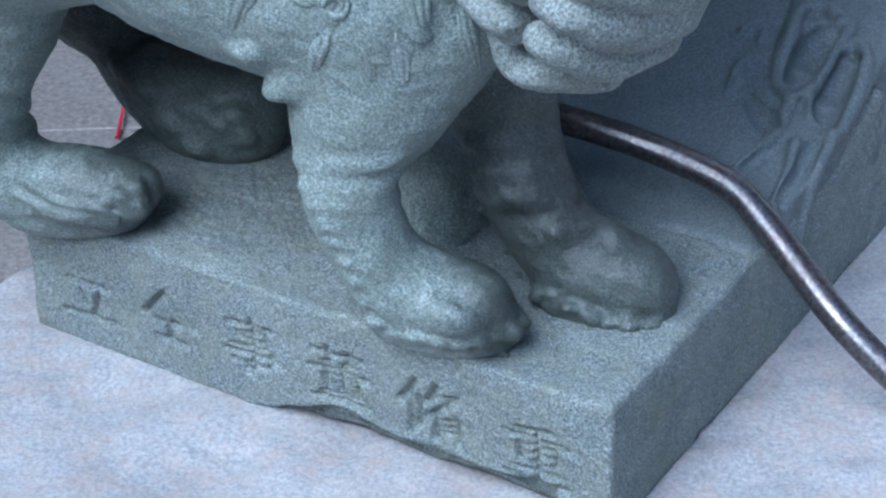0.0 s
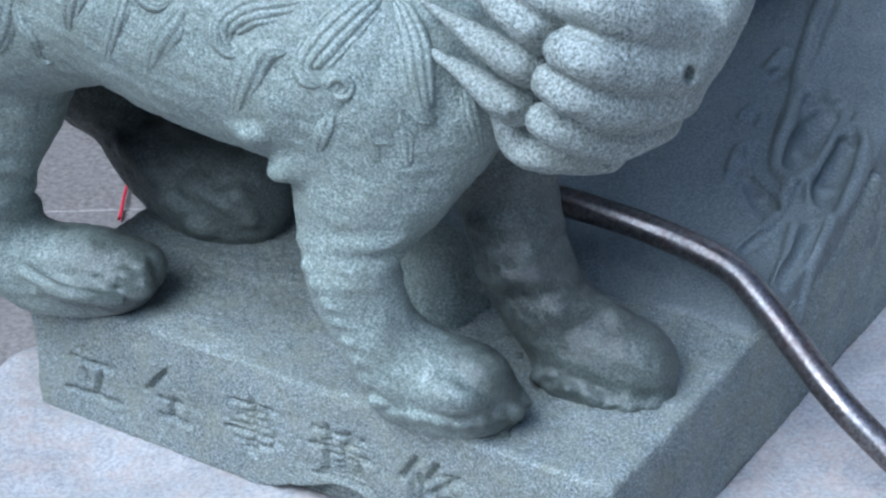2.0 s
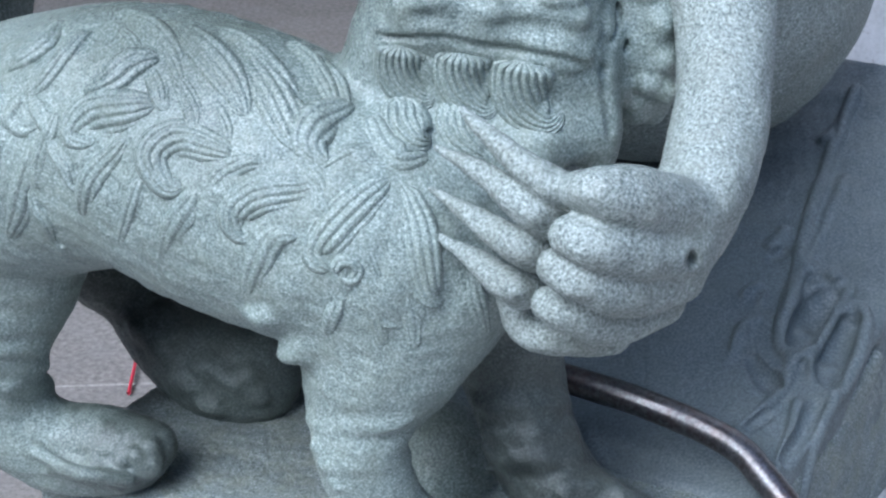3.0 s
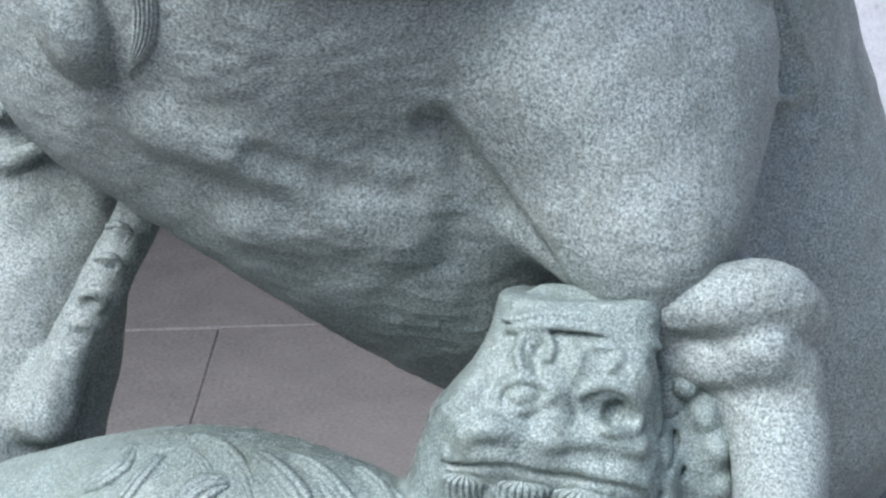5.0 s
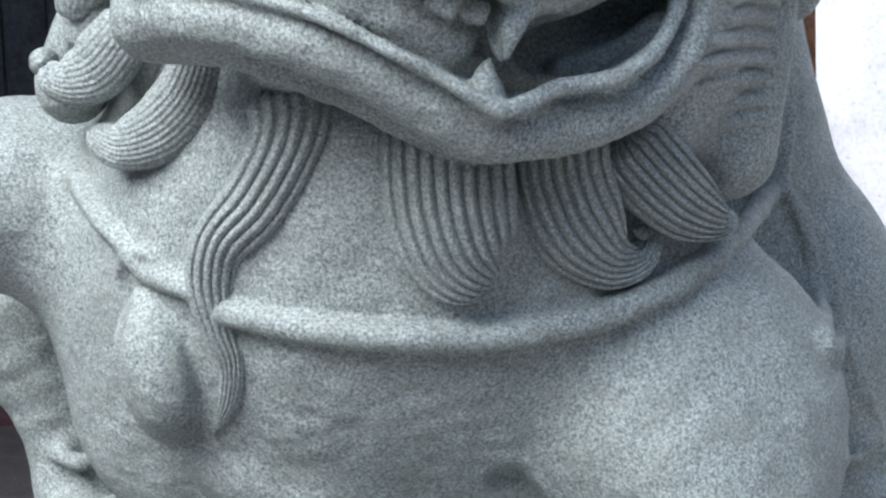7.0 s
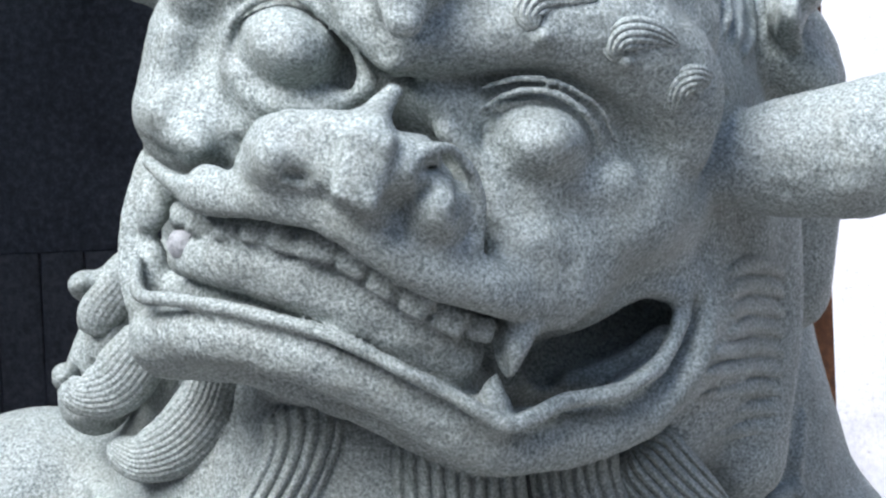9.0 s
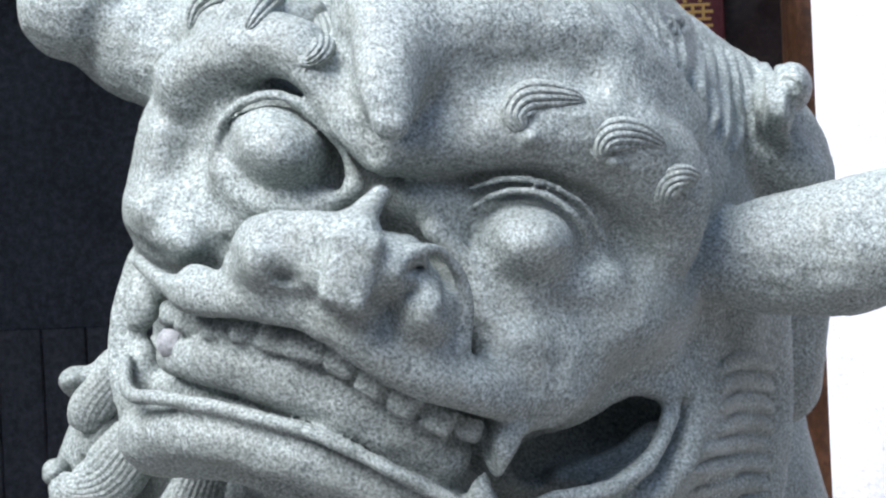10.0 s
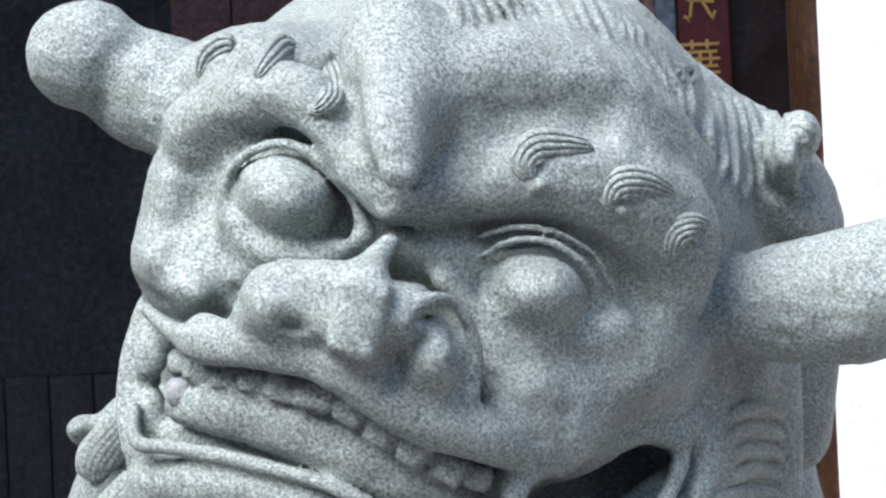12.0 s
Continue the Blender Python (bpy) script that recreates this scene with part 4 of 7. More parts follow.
lock((-0.065, 1.354, 0.2934, 0.004), (-0.074, 1.357, 0.2741, 0.0072), (-0.0794, 1.366, 0.2511, 0.0033), ribs=2, lift=0.4)
lock((-0.0212, 1.354, 0.2918, 0.0048), (-0.018, 1.357, 0.2674, 0.0089), (-0.0168, 1.357, 0.2444, 0.0041), ribs=3, lift=0.4)
lock((-0.3161, 1.483, 0.3678, 0.006), (-0.3227, 1.48, 0.3418, 0.0112), (-0.3307, 1.483, 0.3126, 0.0087), ribs=3, lift=0.4)
lock((-0.1829, 1.45, 0.4234, 0.0037), (-0.1743, 1.438, 0.4155, 0.0081), (-0.1673, 1.423, 0.4065, 0.0085), (-0.1648, 1.414, 0.3978, 0.0056), (-0.156, 1.411, 0.3944, 0.0024), ribs=4, lift=0.38)
lock((-0.1579, 1.435, 0.4155, 0.0037), (-0.1495, 1.423, 0.4078, 0.0081), (-0.143, 1.411, 0.3977, 0.0084), (-0.1406, 1.402, 0.3891, 0.0056), (-0.1315, 1.396, 0.3871, 0.0024), ribs=4, lift=0.38)
lock((-0.1339, 1.45, 0.426, 0.0037), (-0.1256, 1.438, 0.4181, 0.0081), (-0.1189, 1.423, 0.4091, 0.0085), (-0.1163, 1.411, 0.4017, 0.0056), (-0.1076, 1.408, 0.3983, 0.0024), ribs=4, lift=0.38)
lock((-0.1055, 1.441, 0.4181, 0.0037), (-0.1003, 1.423, 0.4104, 0.0081), (-0.0908, 1.414, 0.4015, 0.0084), (-0.0853, 1.402, 0.3914, 0.0056), (-0.0798, 1.399, 0.3882, 0.0024), ribs=4, lift=0.38)
lock((-0.0832, 1.501, 0.4197, 0.0038), (-0.0771, 1.465, 0.4185, 0.0082), (-0.0671, 1.447, 0.4129, 0.0086), (-0.0613, 1.429, 0.4051, 0.0057), (-0.0558, 1.426, 0.4018, 0.0024), ribs=4, lift=0.38)
lock((-0.2289, 1.51, 0.4382, 0.0038), (-0.2178, 1.489, 0.434, 0.0084), (-0.2105, 1.468, 0.4261, 0.0087), (-0.2083, 1.456, 0.419, 0.0058), (-0.1981, 1.45, 0.4167, 0.0025), ribs=4, lift=0.38)
lock((-0.2927, 1.489, 0.3992, 0.0038), (-0.2847, 1.474, 0.391, 0.0084), (-0.2757, 1.462, 0.3817, 0.0088), (-0.2719, 1.456, 0.3699, 0.0059), (-0.2634, 1.447, 0.3691, 0.0025), ribs=4, lift=0.38)
lock((-0.3329, 1.531, 0.4003, 0.0039), (-0.3215, 1.51, 0.3954, 0.0086), (-0.3129, 1.492, 0.3869, 0.009), (-0.31, 1.483, 0.3777, 0.006), (-0.3001, 1.477, 0.3754, 0.0025), ribs=4, lift=0.38)
lock((-0.2785, 1.462, 0.3786, 0.0038), (-0.2717, 1.453, 0.3681, 0.0084), (-0.2633, 1.444, 0.3576, 0.0088), (-0.2601, 1.441, 0.3446, 0.0058), (-0.2521, 1.435, 0.3425, 0.0025), ribs=4, lift=0.38)
lock((-0.0588, 1.366, 0.3447, 0.0036), (-0.0546, 1.36, 0.3323, 0.0079), (-0.0455, 1.357, 0.3208, 0.0083), (-0.0405, 1.354, 0.3068, 0.0056), (-0.0351, 1.354, 0.3022, 0.0024), ribs=4, lift=0.38)
lock((-0.0522, 1.354, 0.3124, 0.0036), (-0.0448, 1.354, 0.2994, 0.008), (-0.0391, 1.354, 0.2837, 0.0084), (-0.0372, 1.354, 0.2707, 0.0056), (-0.0285, 1.354, 0.2658, 0.0024), ribs=4, lift=0.38)
lock((-0.0819, 1.378, 0.3662, 0.0036), (-0.0774, 1.369, 0.3552, 0.0079), (-0.0684, 1.366, 0.3438, 0.0083), (-0.0633, 1.36, 0.3313, 0.0055), (-0.0578, 1.357, 0.3282, 0.0024), ribs=4, lift=0.38)
lock((-0.2094, 1.477, 0.4311, 0.0037), (-0.2003, 1.462, 0.4242, 0.0083), (-0.1927, 1.444, 0.4161, 0.0086), (-0.1897, 1.432, 0.4085, 0.0057), (-0.1808, 1.429, 0.4051, 0.0024), ribs=4, lift=0.38)
lock((-0.0932, 1.396, 0.3889, 0.0036), (-0.0887, 1.387, 0.3778, 0.008), (-0.0793, 1.378, 0.3691, 0.0083), (-0.0742, 1.372, 0.3567, 0.0055), (-0.0688, 1.369, 0.3535, 0.0024), ribs=4, lift=0.38)
lock((-0.2956, 1.462, 0.3336, 0.0038), (-0.2905, 1.462, 0.3188, 0.0085), (-0.2836, 1.462, 0.3038, 0.009), (-0.2825, 1.471, 0.2845, 0.006), (-0.2753, 1.471, 0.2795, 0.0026), ribs=4, lift=0.38)
lock((-0.0714, 1.354, 0.3093, 0.0052), (-0.0662, 1.354, 0.3176, 0.0052), (-0.0583, 1.354, 0.3173, 0.0052), (-0.0542, 1.354, 0.3109, 0.0052), (-0.0565, 1.354, 0.3048, 0.0052), (-0.0613, 1.354, 0.3036, 0.0052), (-0.0643, 1.354, 0.3064, 0.0036), (-0.0634, 1.354, 0.3099, 0.0036), (-0.0614, 1.354, 0.3107, 0.0036), ribs=2, lift=0.8)
lock((-0.0526, 1.354, 0.3019, 0.0056), (-0.0418, 1.354, 0.2745, 0.008), (-0.039, 1.357, 0.2453, 0.0041), ribs=3, lift=0.4)
lock((0.0233, 1.372, 0.2988, 0.0064), (0.0267, 1.369, 0.273, 0.0105), (0.0345, 1.384, 0.2368, 0.0049), ribs=4, lift=0.4)
clay.ball((-0.1242, 1.3824, 0.2624), (0.0131, 0.012, 0.0098), (-24.9, 1.7, -0.9), k=0.01)
clay.ball((-0.0995, 1.3884, 0.2325), (0.0186, 0.012, 0.0108), (-27.7, -25.3, 12.6), k=0.012)
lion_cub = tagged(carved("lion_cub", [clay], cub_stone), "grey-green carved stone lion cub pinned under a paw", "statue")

# the lion's body, its paw and its head, in clay of different grain
body = clay = Clay((-0.66, 1.20, -0.12), (0.70, 2.45, 1.20), 0.004)
# rising slab behind the base, with carved relief
clay.slab((0.206, 1.9137, 0.021), (0.273, 0.315, 0.036), (14.0, 0.0, -33.8), 0.012)
# barrel of the body
clay.limb((-0.2458, 1.71, 0.7414, 0.1544), (-0.0799, 1.72, 0.6197, 0.154), (0.0393, 1.82, 0.5219, 0.1664), (0.216, 2, 0.3927, 0.182), k=0.04)
clay.limb((0.0777, 1.86, 1.0296, 0.1392), (0.1237, 1.92, 0.7927, 0.1548), (0.1643, 1.98, 0.6186, 0.1902), (0.2155, 2, 0.3315, 0.2168), k=0.06)
# neck and breast
clay.limb((-0.1125, 1.64, 1.048, 0.186), (-0.1263, 1.64, 0.9147, 0.2141), (-0.1577, 1.66, 0.8352, 0.1999), k=0.06)
clay.limb((-0.0183, 1.66, 0.7946, 0.1501), (0.0699, 1.66, 0.6996, 0.1289), k=0.08)
clay.limb((-0.1582, 1.67, 0.8427, 0.1963), (-0.3032, 1.69, 0.8481, 0.1117), (-0.3867, 1.7, 0.8911, 0.0587), k=0.05)
# shoulder and upper foreleg
clay.limb((0.0963, 1.64, 0.7172, 0.1215), (0.1041, 1.63, 0.6877, 0.1125), k=0.08)
clay.limb((0.1073, 1.615, 0.6733, 0.1074), (0.1126, 1.575, 0.6299, 0.0959), (0.1203, 1.54, 0.5955, 0.0682), (0.1236, 1.53, 0.5785, 0.0446), k=0.018)
# folds of skin under the breast
clay.limb((-0.2287, 1.5435, 0.6939, 0.0251), (-0.1748, 1.5405, 0.6755, 0.025), (-0.1191, 1.5661, 0.6402, 0.0234), (-0.051, 1.5719, 0.6273, 0.0171), k=0.03)
clay.limb((-0.1745, 1.5865, 0.6045, 0.0217), (-0.1044, 1.5821, 0.6035, 0.0237), (-0.0615, 1.584, 0.5878, 0.0173), k=0.03)
clay.limb((-0.0354, 1.5264, 0.6853, 0.0067), (-0.0075, 1.5384, 0.6443, 0.0076), (0.0207, 1.5414, 0.5983, 0.0077), (0.0479, 1.4844, 0.5761, 0.0058), carve=True)
clay.limb((-0.1646, 1.5152, 0.6669, 0.0042), (-0.1173, 1.5362, 0.6398, 0.0042), (-0.055, 1.5482, 0.6232, 0.0034), carve=True)
# cheek of the shoulder
clay.ball((0.0775, 1.5307, 0.7125), (0.054, 0.04, 0.0499), (-16.3, 2.1, 0.8), k=0.05)
clay.ball((-0.3881, 1.6200, 0.6298), (0.0844, 0.1100, 0.0275), (-21.6, 43.2, -13.5), k=0.02, carve=True)
# other foreleg with its wrinkles
clay.limb((-0.4788, 1.9, 0.7664, 0.0722), (-0.4328, 1.9, 0.6621, 0.0518), (-0.3971, 1.9, 0.6137, 0.0343), (-0.3971, 1.9, 0.5712, 0.0344), (-0.3852, 1.88, 0.5177, 0.0583), (-0.3967, 1.85, 0.4416, 0.0727), (-0.4132, 1.82, 0.3663, 0.0727), (-0.4219, 1.77, 0.2783, 0.0646))
clay.limb((-0.4262, 1.885, 0.6185, 0.0134), (-0.409, 1.872, 0.6118, 0.0133), (-0.3856, 1.868, 0.61, 0.0133), (-0.3626, 1.885, 0.6153, 0.0134), k=0.008)
clay.limb((-0.4283, 1.885, 0.5775, 0.0145), (-0.41, 1.872, 0.5709, 0.0144), (-0.3864, 1.868, 0.5712, 0.0154), (-0.3602, 1.885, 0.5821, 0.0134), k=0.008)
clay.limb((-0.2914, 1.76, 0.5561, 0.0204), (-0.3261, 1.75, 0.4946, 0.0215), (-0.3583, 1.74, 0.4375, 0.0217), (-0.3805, 1.73, 0.385, 0.0248), k=0.01)
# flank behind the shoulder
clay.limb((-0.4460, 1.8933, 0.6589, 0.0350), (-0.4392, 1.8856, 0.6029, 0.0376), (-0.4249, 1.8597, 0.5621, 0.0422), k=0.02)
clay.ball((-0.4374, 1.6966, 0.8931), (0.0879, 0.1000, 0.0769), (-7.2, 2.0, 2.3), k=0.05)
clay.ball((0.2446, 1.8973, 0.7301), (0.0671, 0.1000, 0.1168), (-7.2, 2.0, 2.3), k=0.05)
clay.limb((-0.4230, 1.8439, 0.5192, 0.0469), (-0.4177, 1.8177, 0.4640, 0.0515), (-0.4314, 1.7868, 0.4119, 0.0511), (-0.4463, 1.7661, 0.3672, 0.0509), k=0.03)
clay.limb((-0.3151, 1.7281, 0.5528, 0.0033), (-0.3033, 1.7216, 0.5575, 0.0038), (-0.2950, 1.7256, 0.5490, 0.0038), (-0.2993, 1.7247, 0.5405, 0.0028), k=0.006)
clay.limb((-0.3267, 1.7281, 0.5258, 0.0033), (-0.3149, 1.7216, 0.5305, 0.0038), (-0.3065, 1.7256, 0.5219, 0.0038), (-0.3109, 1.7247, 0.5133, 0.0029), k=0.006)
clay.limb((-0.3436, 1.7281, 0.4936, 0.0033), (-0.3316, 1.7216, 0.4985, 0.0038), (-0.3233, 1.7256, 0.4898, 0.0038), (-0.3277, 1.7247, 0.4811, 0.0029), k=0.006)
clay.limb((-0.3555, 1.7281, 0.4660, 0.0034), (-0.3434, 1.7215, 0.4710, 0.0038), (-0.3351, 1.7256, 0.4622, 0.0038), (-0.3395, 1.7247, 0.4535, 0.0029), k=0.006)
clay.limb((-0.3698, 1.7281, 0.4383, 0.0034), (-0.3576, 1.7215, 0.4435, 0.0038), (-0.3493, 1.7256, 0.4345, 0.0039), (-0.3538, 1.7247, 0.4257, 0.0029), k=0.006)
clay.limb((-0.3867, 1.7281, 0.4105, 0.0034), (-0.3744, 1.7215, 0.4157, 0.0039), (-0.3661, 1.7255, 0.4067, 0.0039), (-0.3706, 1.7247, 0.3978, 0.0029), k=0.006)
clay.limb((-0.4432, 1.8455, 0.6368, 0.0079), (-0.4213, 1.8340, 0.6313, 0.0084), (-0.3993, 1.8466, 0.6366, 0.0069), k=0.008)
clay.limb((-0.4441, 1.8304, 0.5919, 0.0089), (-0.4178, 1.8208, 0.5859, 0.0094), (-0.3891, 1.8371, 0.5944, 0.0075), k=0.008)
clay.limb((-0.2939, 1.5047, 0.8318, 0.0152), (-0.2912, 1.4978, 0.8003, 0.0246), (-0.2839, 1.4992, 0.7667, 0.0220), (-0.2917, 1.5043, 0.7458, 0.0097), k=0.004)
# cord round the breast
clay.limb((-0.3947, 1.6997, 0.9568, 0.008), (-0.3782, 1.6449, 0.9306, 0.0082), (-0.3416, 1.5606, 0.8968, 0.0083), (-0.3086, 1.5123, 0.8735, 0.0085), (-0.2947, 1.4999, 0.8584, 0.0084), (-0.2617, 1.4722, 0.8521, 0.0095), (-0.2406, 1.4632, 0.8388, 0.0107), (-0.1982, 1.4453, 0.8297, 0.0113), (-0.1374, 1.4347, 0.8212, 0.0116), (-0.0781, 1.4443, 0.8148, 0.0117), (-0.018, 1.4644, 0.814, 0.0119), (0.0439, 1.4942, 0.8209, 0.0116), (0.0956, 1.5278, 0.8363, 0.011), (0.1397, 1.5973, 0.8555, 0.0101), (0.1863, 1.7722, 0.8642, 0.0097), (0.1998, 1.7827, 0.8913, 0.0078), (0.2069, 1.7901, 0.9288, 0.0058), k=0.003)
clay.limb((-0.3177, 1.5233, 0.857, 0.006), (-0.3061, 1.5089, 0.869, 0.0068), (-0.2889, 1.4939, 0.8719, 0.0067), (-0.2827, 1.4904, 0.8598, 0.0058), k=0.004)
# pendant and tassels
clay.limb((-0.2945, 1.5072, 0.8307, 0.0142), (-0.2999, 1.5236, 0.8042, 0.0253), (-0.2928, 1.529, 0.7727, 0.0305), (-0.2926, 1.534, 0.752, 0.0239), (-0.2965, 1.5395, 0.7346, 0.0121), k=0.005)
clay.limb((0.1986, 1.7821, 0.8708, 0.0038), (0.2115, 1.7941, 0.8425, 0.0058), (0.2242, 1.803, 0.8142, 0.0063), (0.2374, 1.815, 0.7728, 0.0069), (0.2444, 1.815, 0.7331, 0.0098), (0.2183, 1.6051, 0.7603, 0.0079), k=0.006)
clay.limb((0.2039, 1.7885, 0.865, 0.0024), (0.2431, 1.8215, 0.7862, 0.0025), (0.274, 1.8365, 0.7028, 0.003), (0.292, 1.8425, 0.6402, 0.003), k=0.006)
clay.limb((0.262, 1.822, 0.6511, 0.009), (0.2722, 1.825, 0.6349, 0.012), (0.2611, 1.816, 0.6198, 0.009), (0.2659, 1.816, 0.5968, 0.006), (0.2873, 1.828, 0.5929, 0.0061), k=0.01)
clay.limb((0.2828, 1.8305, 0.6179, 0.003), (0.2901, 1.8305, 0.5922, 0.0035), (0.2809, 1.8185, 0.565, 0.0035), k=0.006)
# furrow before the shoulder, and the tassel on the flank
clay.limb((-0.0316, 1.5367, 0.6834, 0.0029), (-0.0137, 1.5470, 0.6561, 0.0042), (0.0106, 1.5554, 0.6175, 0.0055), (0.0311, 1.5468, 0.5927, 0.0060), (0.0471, 1.5327, 0.5699, 0.0051), k=0.025, carve=True)
clay.limb((0.1989, 1.7781, 0.8728, 0.0043), (0.2141, 1.7904, 0.8366, 0.0058), (0.2240, 1.7962, 0.8060, 0.0068), (0.2288, 1.7924, 0.7722, 0.0077), (0.2104, 1.6049, 0.7769, 0.0088), (0.2111, 1.5915, 0.7642, 0.0070), k=0.006)
clay.limb((0.1986, 1.7761, 0.8682, 0.0024), (0.2349, 1.8051, 0.8189, 0.0029), (0.2472, 1.7941, 0.7615, 0.0034), (0.2665, 1.7991, 0.6955, 0.0034), k=0.006)
clay.limb((0.2538, 1.7891, 0.7277, 0.0024), (0.2726, 1.8035, 0.6852, 0.0029), (0.2880, 1.8251, 0.6400, 0.0029), (0.2932, 1.8241, 0.5947, 0.0029), (0.2822, 1.8143, 0.5621, 0.0025), k=0.006)
clay.ball((0.2662, 1.8150, 0.6432), (0.0145, 0.0060, 0.0135), (-15.6, 2.2, 1.1), k=0.008)
clay.limb((0.2233, 1.5897, 0.6810, 0.0030), (0.2664, 1.8085, 0.6248, 0.0039), (0.2808, 1.8244, 0.6153, 0.0034), k=0.006)
# long ribbon of the beard
lock((-0.1823, 1.4407, 1.0022, 0.031), (-0.1767, 1.4347, 0.9788, 0.0301), (-0.1835, 1.4317, 0.9516, 0.0262), (-0.2056, 1.4377, 0.9155, 0.0248), (-0.2325, 1.4497, 0.886, 0.0211), (-0.2412, 1.4586, 0.8561, 0.0188), (-0.2375, 1.4646, 0.8218, 0.014), (-0.2313, 1.4706, 0.7955, 0.0099), (-0.2367, 1.4855, 0.7628, 0.0084), (-0.2535, 1.5064, 0.7324, 0.0026), ribs=6, lift=0.6)
# locks of the beard
lock((-0.0659, 1.4354, 0.9912, 0.0466), (-0.0697, 1.4264, 0.9489, 0.0473), (-0.0673, 1.4264, 0.9052, 0.0467), (-0.058, 1.4354, 0.8715, 0.0391), (-0.0409, 1.4473, 0.8527, 0.0161), ribs=10, lift=0.5)
lock((0.0062, 1.4596, 0.9626, 0.0383), (0.0072, 1.4596, 0.9263, 0.0384), (0.0205, 1.4715, 0.8876, 0.0376), (0.0426, 1.4893, 0.8602, 0.024), (0.0658, 1.5072, 0.8564, 0.0126), (0.073, 1.5191, 0.871, 0.0084), (0.0614, 1.5072, 0.8783, 0.0042), ribs=9, lift=0.55)
clay.ball((-0.1767, 1.45, 1.0063), (0.0347, 0.05, 0.0197), (-9.4, 7.9, 1.0), k=0.008)
lock((0.0504, 1.4750, 0.9535, 0.0322), (0.0766, 1.4900, 0.9202, 0.0317), (0.1018, 1.5100, 0.8939, 0.0272), (0.1258, 1.5300, 0.8797, 0.0142), (0.1347, 1.5350, 0.8871, 0.0050), ribs=9, lift=0.65, groove=0.3)
relief = clay = Clay((-0.08, 1.45, -0.10), (0.52, 2.20, 0.20), 0.0024)
# rising slab with its carved panels
clay.slab((0.206, 1.9137, 0.021), (0.273, 0.315, 0.06), (14.0, 0.0, -33.8), 0.012)
clay.limb((0.3091, 1.69, 0.0516, 0.0064), (0.305, 1.714, 0.0555, 0.0065), (0.3179, 1.7559, 0.0664, 0.0066), (0.334, 1.7828, 0.0745, 0.0067), (0.3541, 1.7828, 0.0765, 0.0067), (0.3629, 1.7589, 0.0743, 0.0066), (0.3518, 1.717, 0.0632, 0.0065), (0.332, 1.681, 0.0528, 0.0064), (0.3167, 1.675, 0.0495, 0.0064), (0.3091, 1.69, 0.0516, 0.0064), k=0.0025)
clay.limb((0.3248, 1.6481, 0.0465, 0.0063), (0.3438, 1.696, 0.058, 0.0065), (0.3658, 1.7289, 0.0674, 0.0066), (0.3785, 1.717, 0.0676, 0.0065), (0.3734, 1.684, 0.0578, 0.0064), (0.3567, 1.6511, 0.0436, 0.0064), (0.3411, 1.6271, 0.0385, 0.0063), (0.327, 1.6301, 0.0429, 0.0063), (0.3248, 1.6481, 0.0465, 0.0063), k=0.0025)
clay.limb((0.3091, 1.672, 0.0476, 0.0064), (0.2947, 1.6361, 0.038, 0.0063), (0.2672, 1.6061, 0.029, 0.0062), (0.2521, 1.5972, 0.0239, 0.0062), k=0.0025)
clay.limb((0.2821, 1.7671, 0.062, 0.0081), (0.2932, 1.7761, 0.0654, 0.0061), (0.2927, 1.7521, 0.061, 0.0051), k=0.0025)
clay.limb((0.2643, 1.7011, 0.0473, 0.0079), (0.2717, 1.7221, 0.0524, 0.007), (0.2851, 1.7311, 0.0555, 0.005), k=0.0025)
clay.limb((0.3065, 1.6185, 0.0366, 0.0053), (0.2911, 1.5736, 0.0255, 0.0052), (0.2723, 1.5347, 0.012, 0.0051), k=0.0025)
clay.limb((0.335, 1.6181, 0.0357, 0.0063), (0.317, 1.5882, 0.0212, 0.0062), (0.3069, 1.5732, -0.0079, 0.0062), (0.3017, 1.5642, -0.0243, 0.0062), k=0.0025)
clay.limb((0.2784, 1.657, 0.0378, 0.0088), (0.2928, 1.657, 0.04, 0.0068), (0.2984, 1.645, 0.0383, 0.0049), k=0.0025)
clay.limb((0.3115, 1.6959, 0.0546, 0.0066), (0.3376, 1.8187, 0.0817, 0.0069), (0.3788, 1.9295, 0.1104, 0.0072), (0.4257, 2.0463, 0.1431, 0.0075), k=0.0025)
clay.limb((0.3861, 1.975, 0.12, 0.009), (0.4006, 1.996, 0.1255, 0.0068), k=0.0025)
clay.limb((0.3128, 1.828, 0.078, 0.0085), (0.3263, 1.849, 0.0849, 0.0065), k=0.0025)
clay.limb((0.3656, 1.7521, 0.0775, 0.0133), (0.3445, 1.741, 0.0642, 0.0173), (0.3177, 1.693, 0.0541, 0.014), k=0.0025, carve=True)
clay.limb((0.364, 1.7071, 0.0617, 0.0121), (0.3445, 1.675, 0.0518, 0.0159), (0.3306, 1.633, 0.0478, 0.0127), k=0.0025, carve=True)
clay.limb((0.2751, 1.684, 0.0437, 0.0069), (0.2829, 1.651, 0.0422, 0.0118), (0.2899, 1.639, 0.0414, 0.0068), k=0.0025, carve=True)
clay.limb((0.2629, 1.6848, 0.0436, 0.0065), (0.2692, 1.6994, 0.0551, 0.008), k=0.0025, carve=True)
clay.limb((0.3115, 1.8137, 0.0769, 0.0073), (0.3225, 1.8197, 0.0805, 0.0063), k=0.0025, carve=True)
clay.limb((0.2841, 1.7598, 0.068, 0.0072), (0.2953, 1.7687, 0.0715, 0.0062), k=0.0025, carve=True)
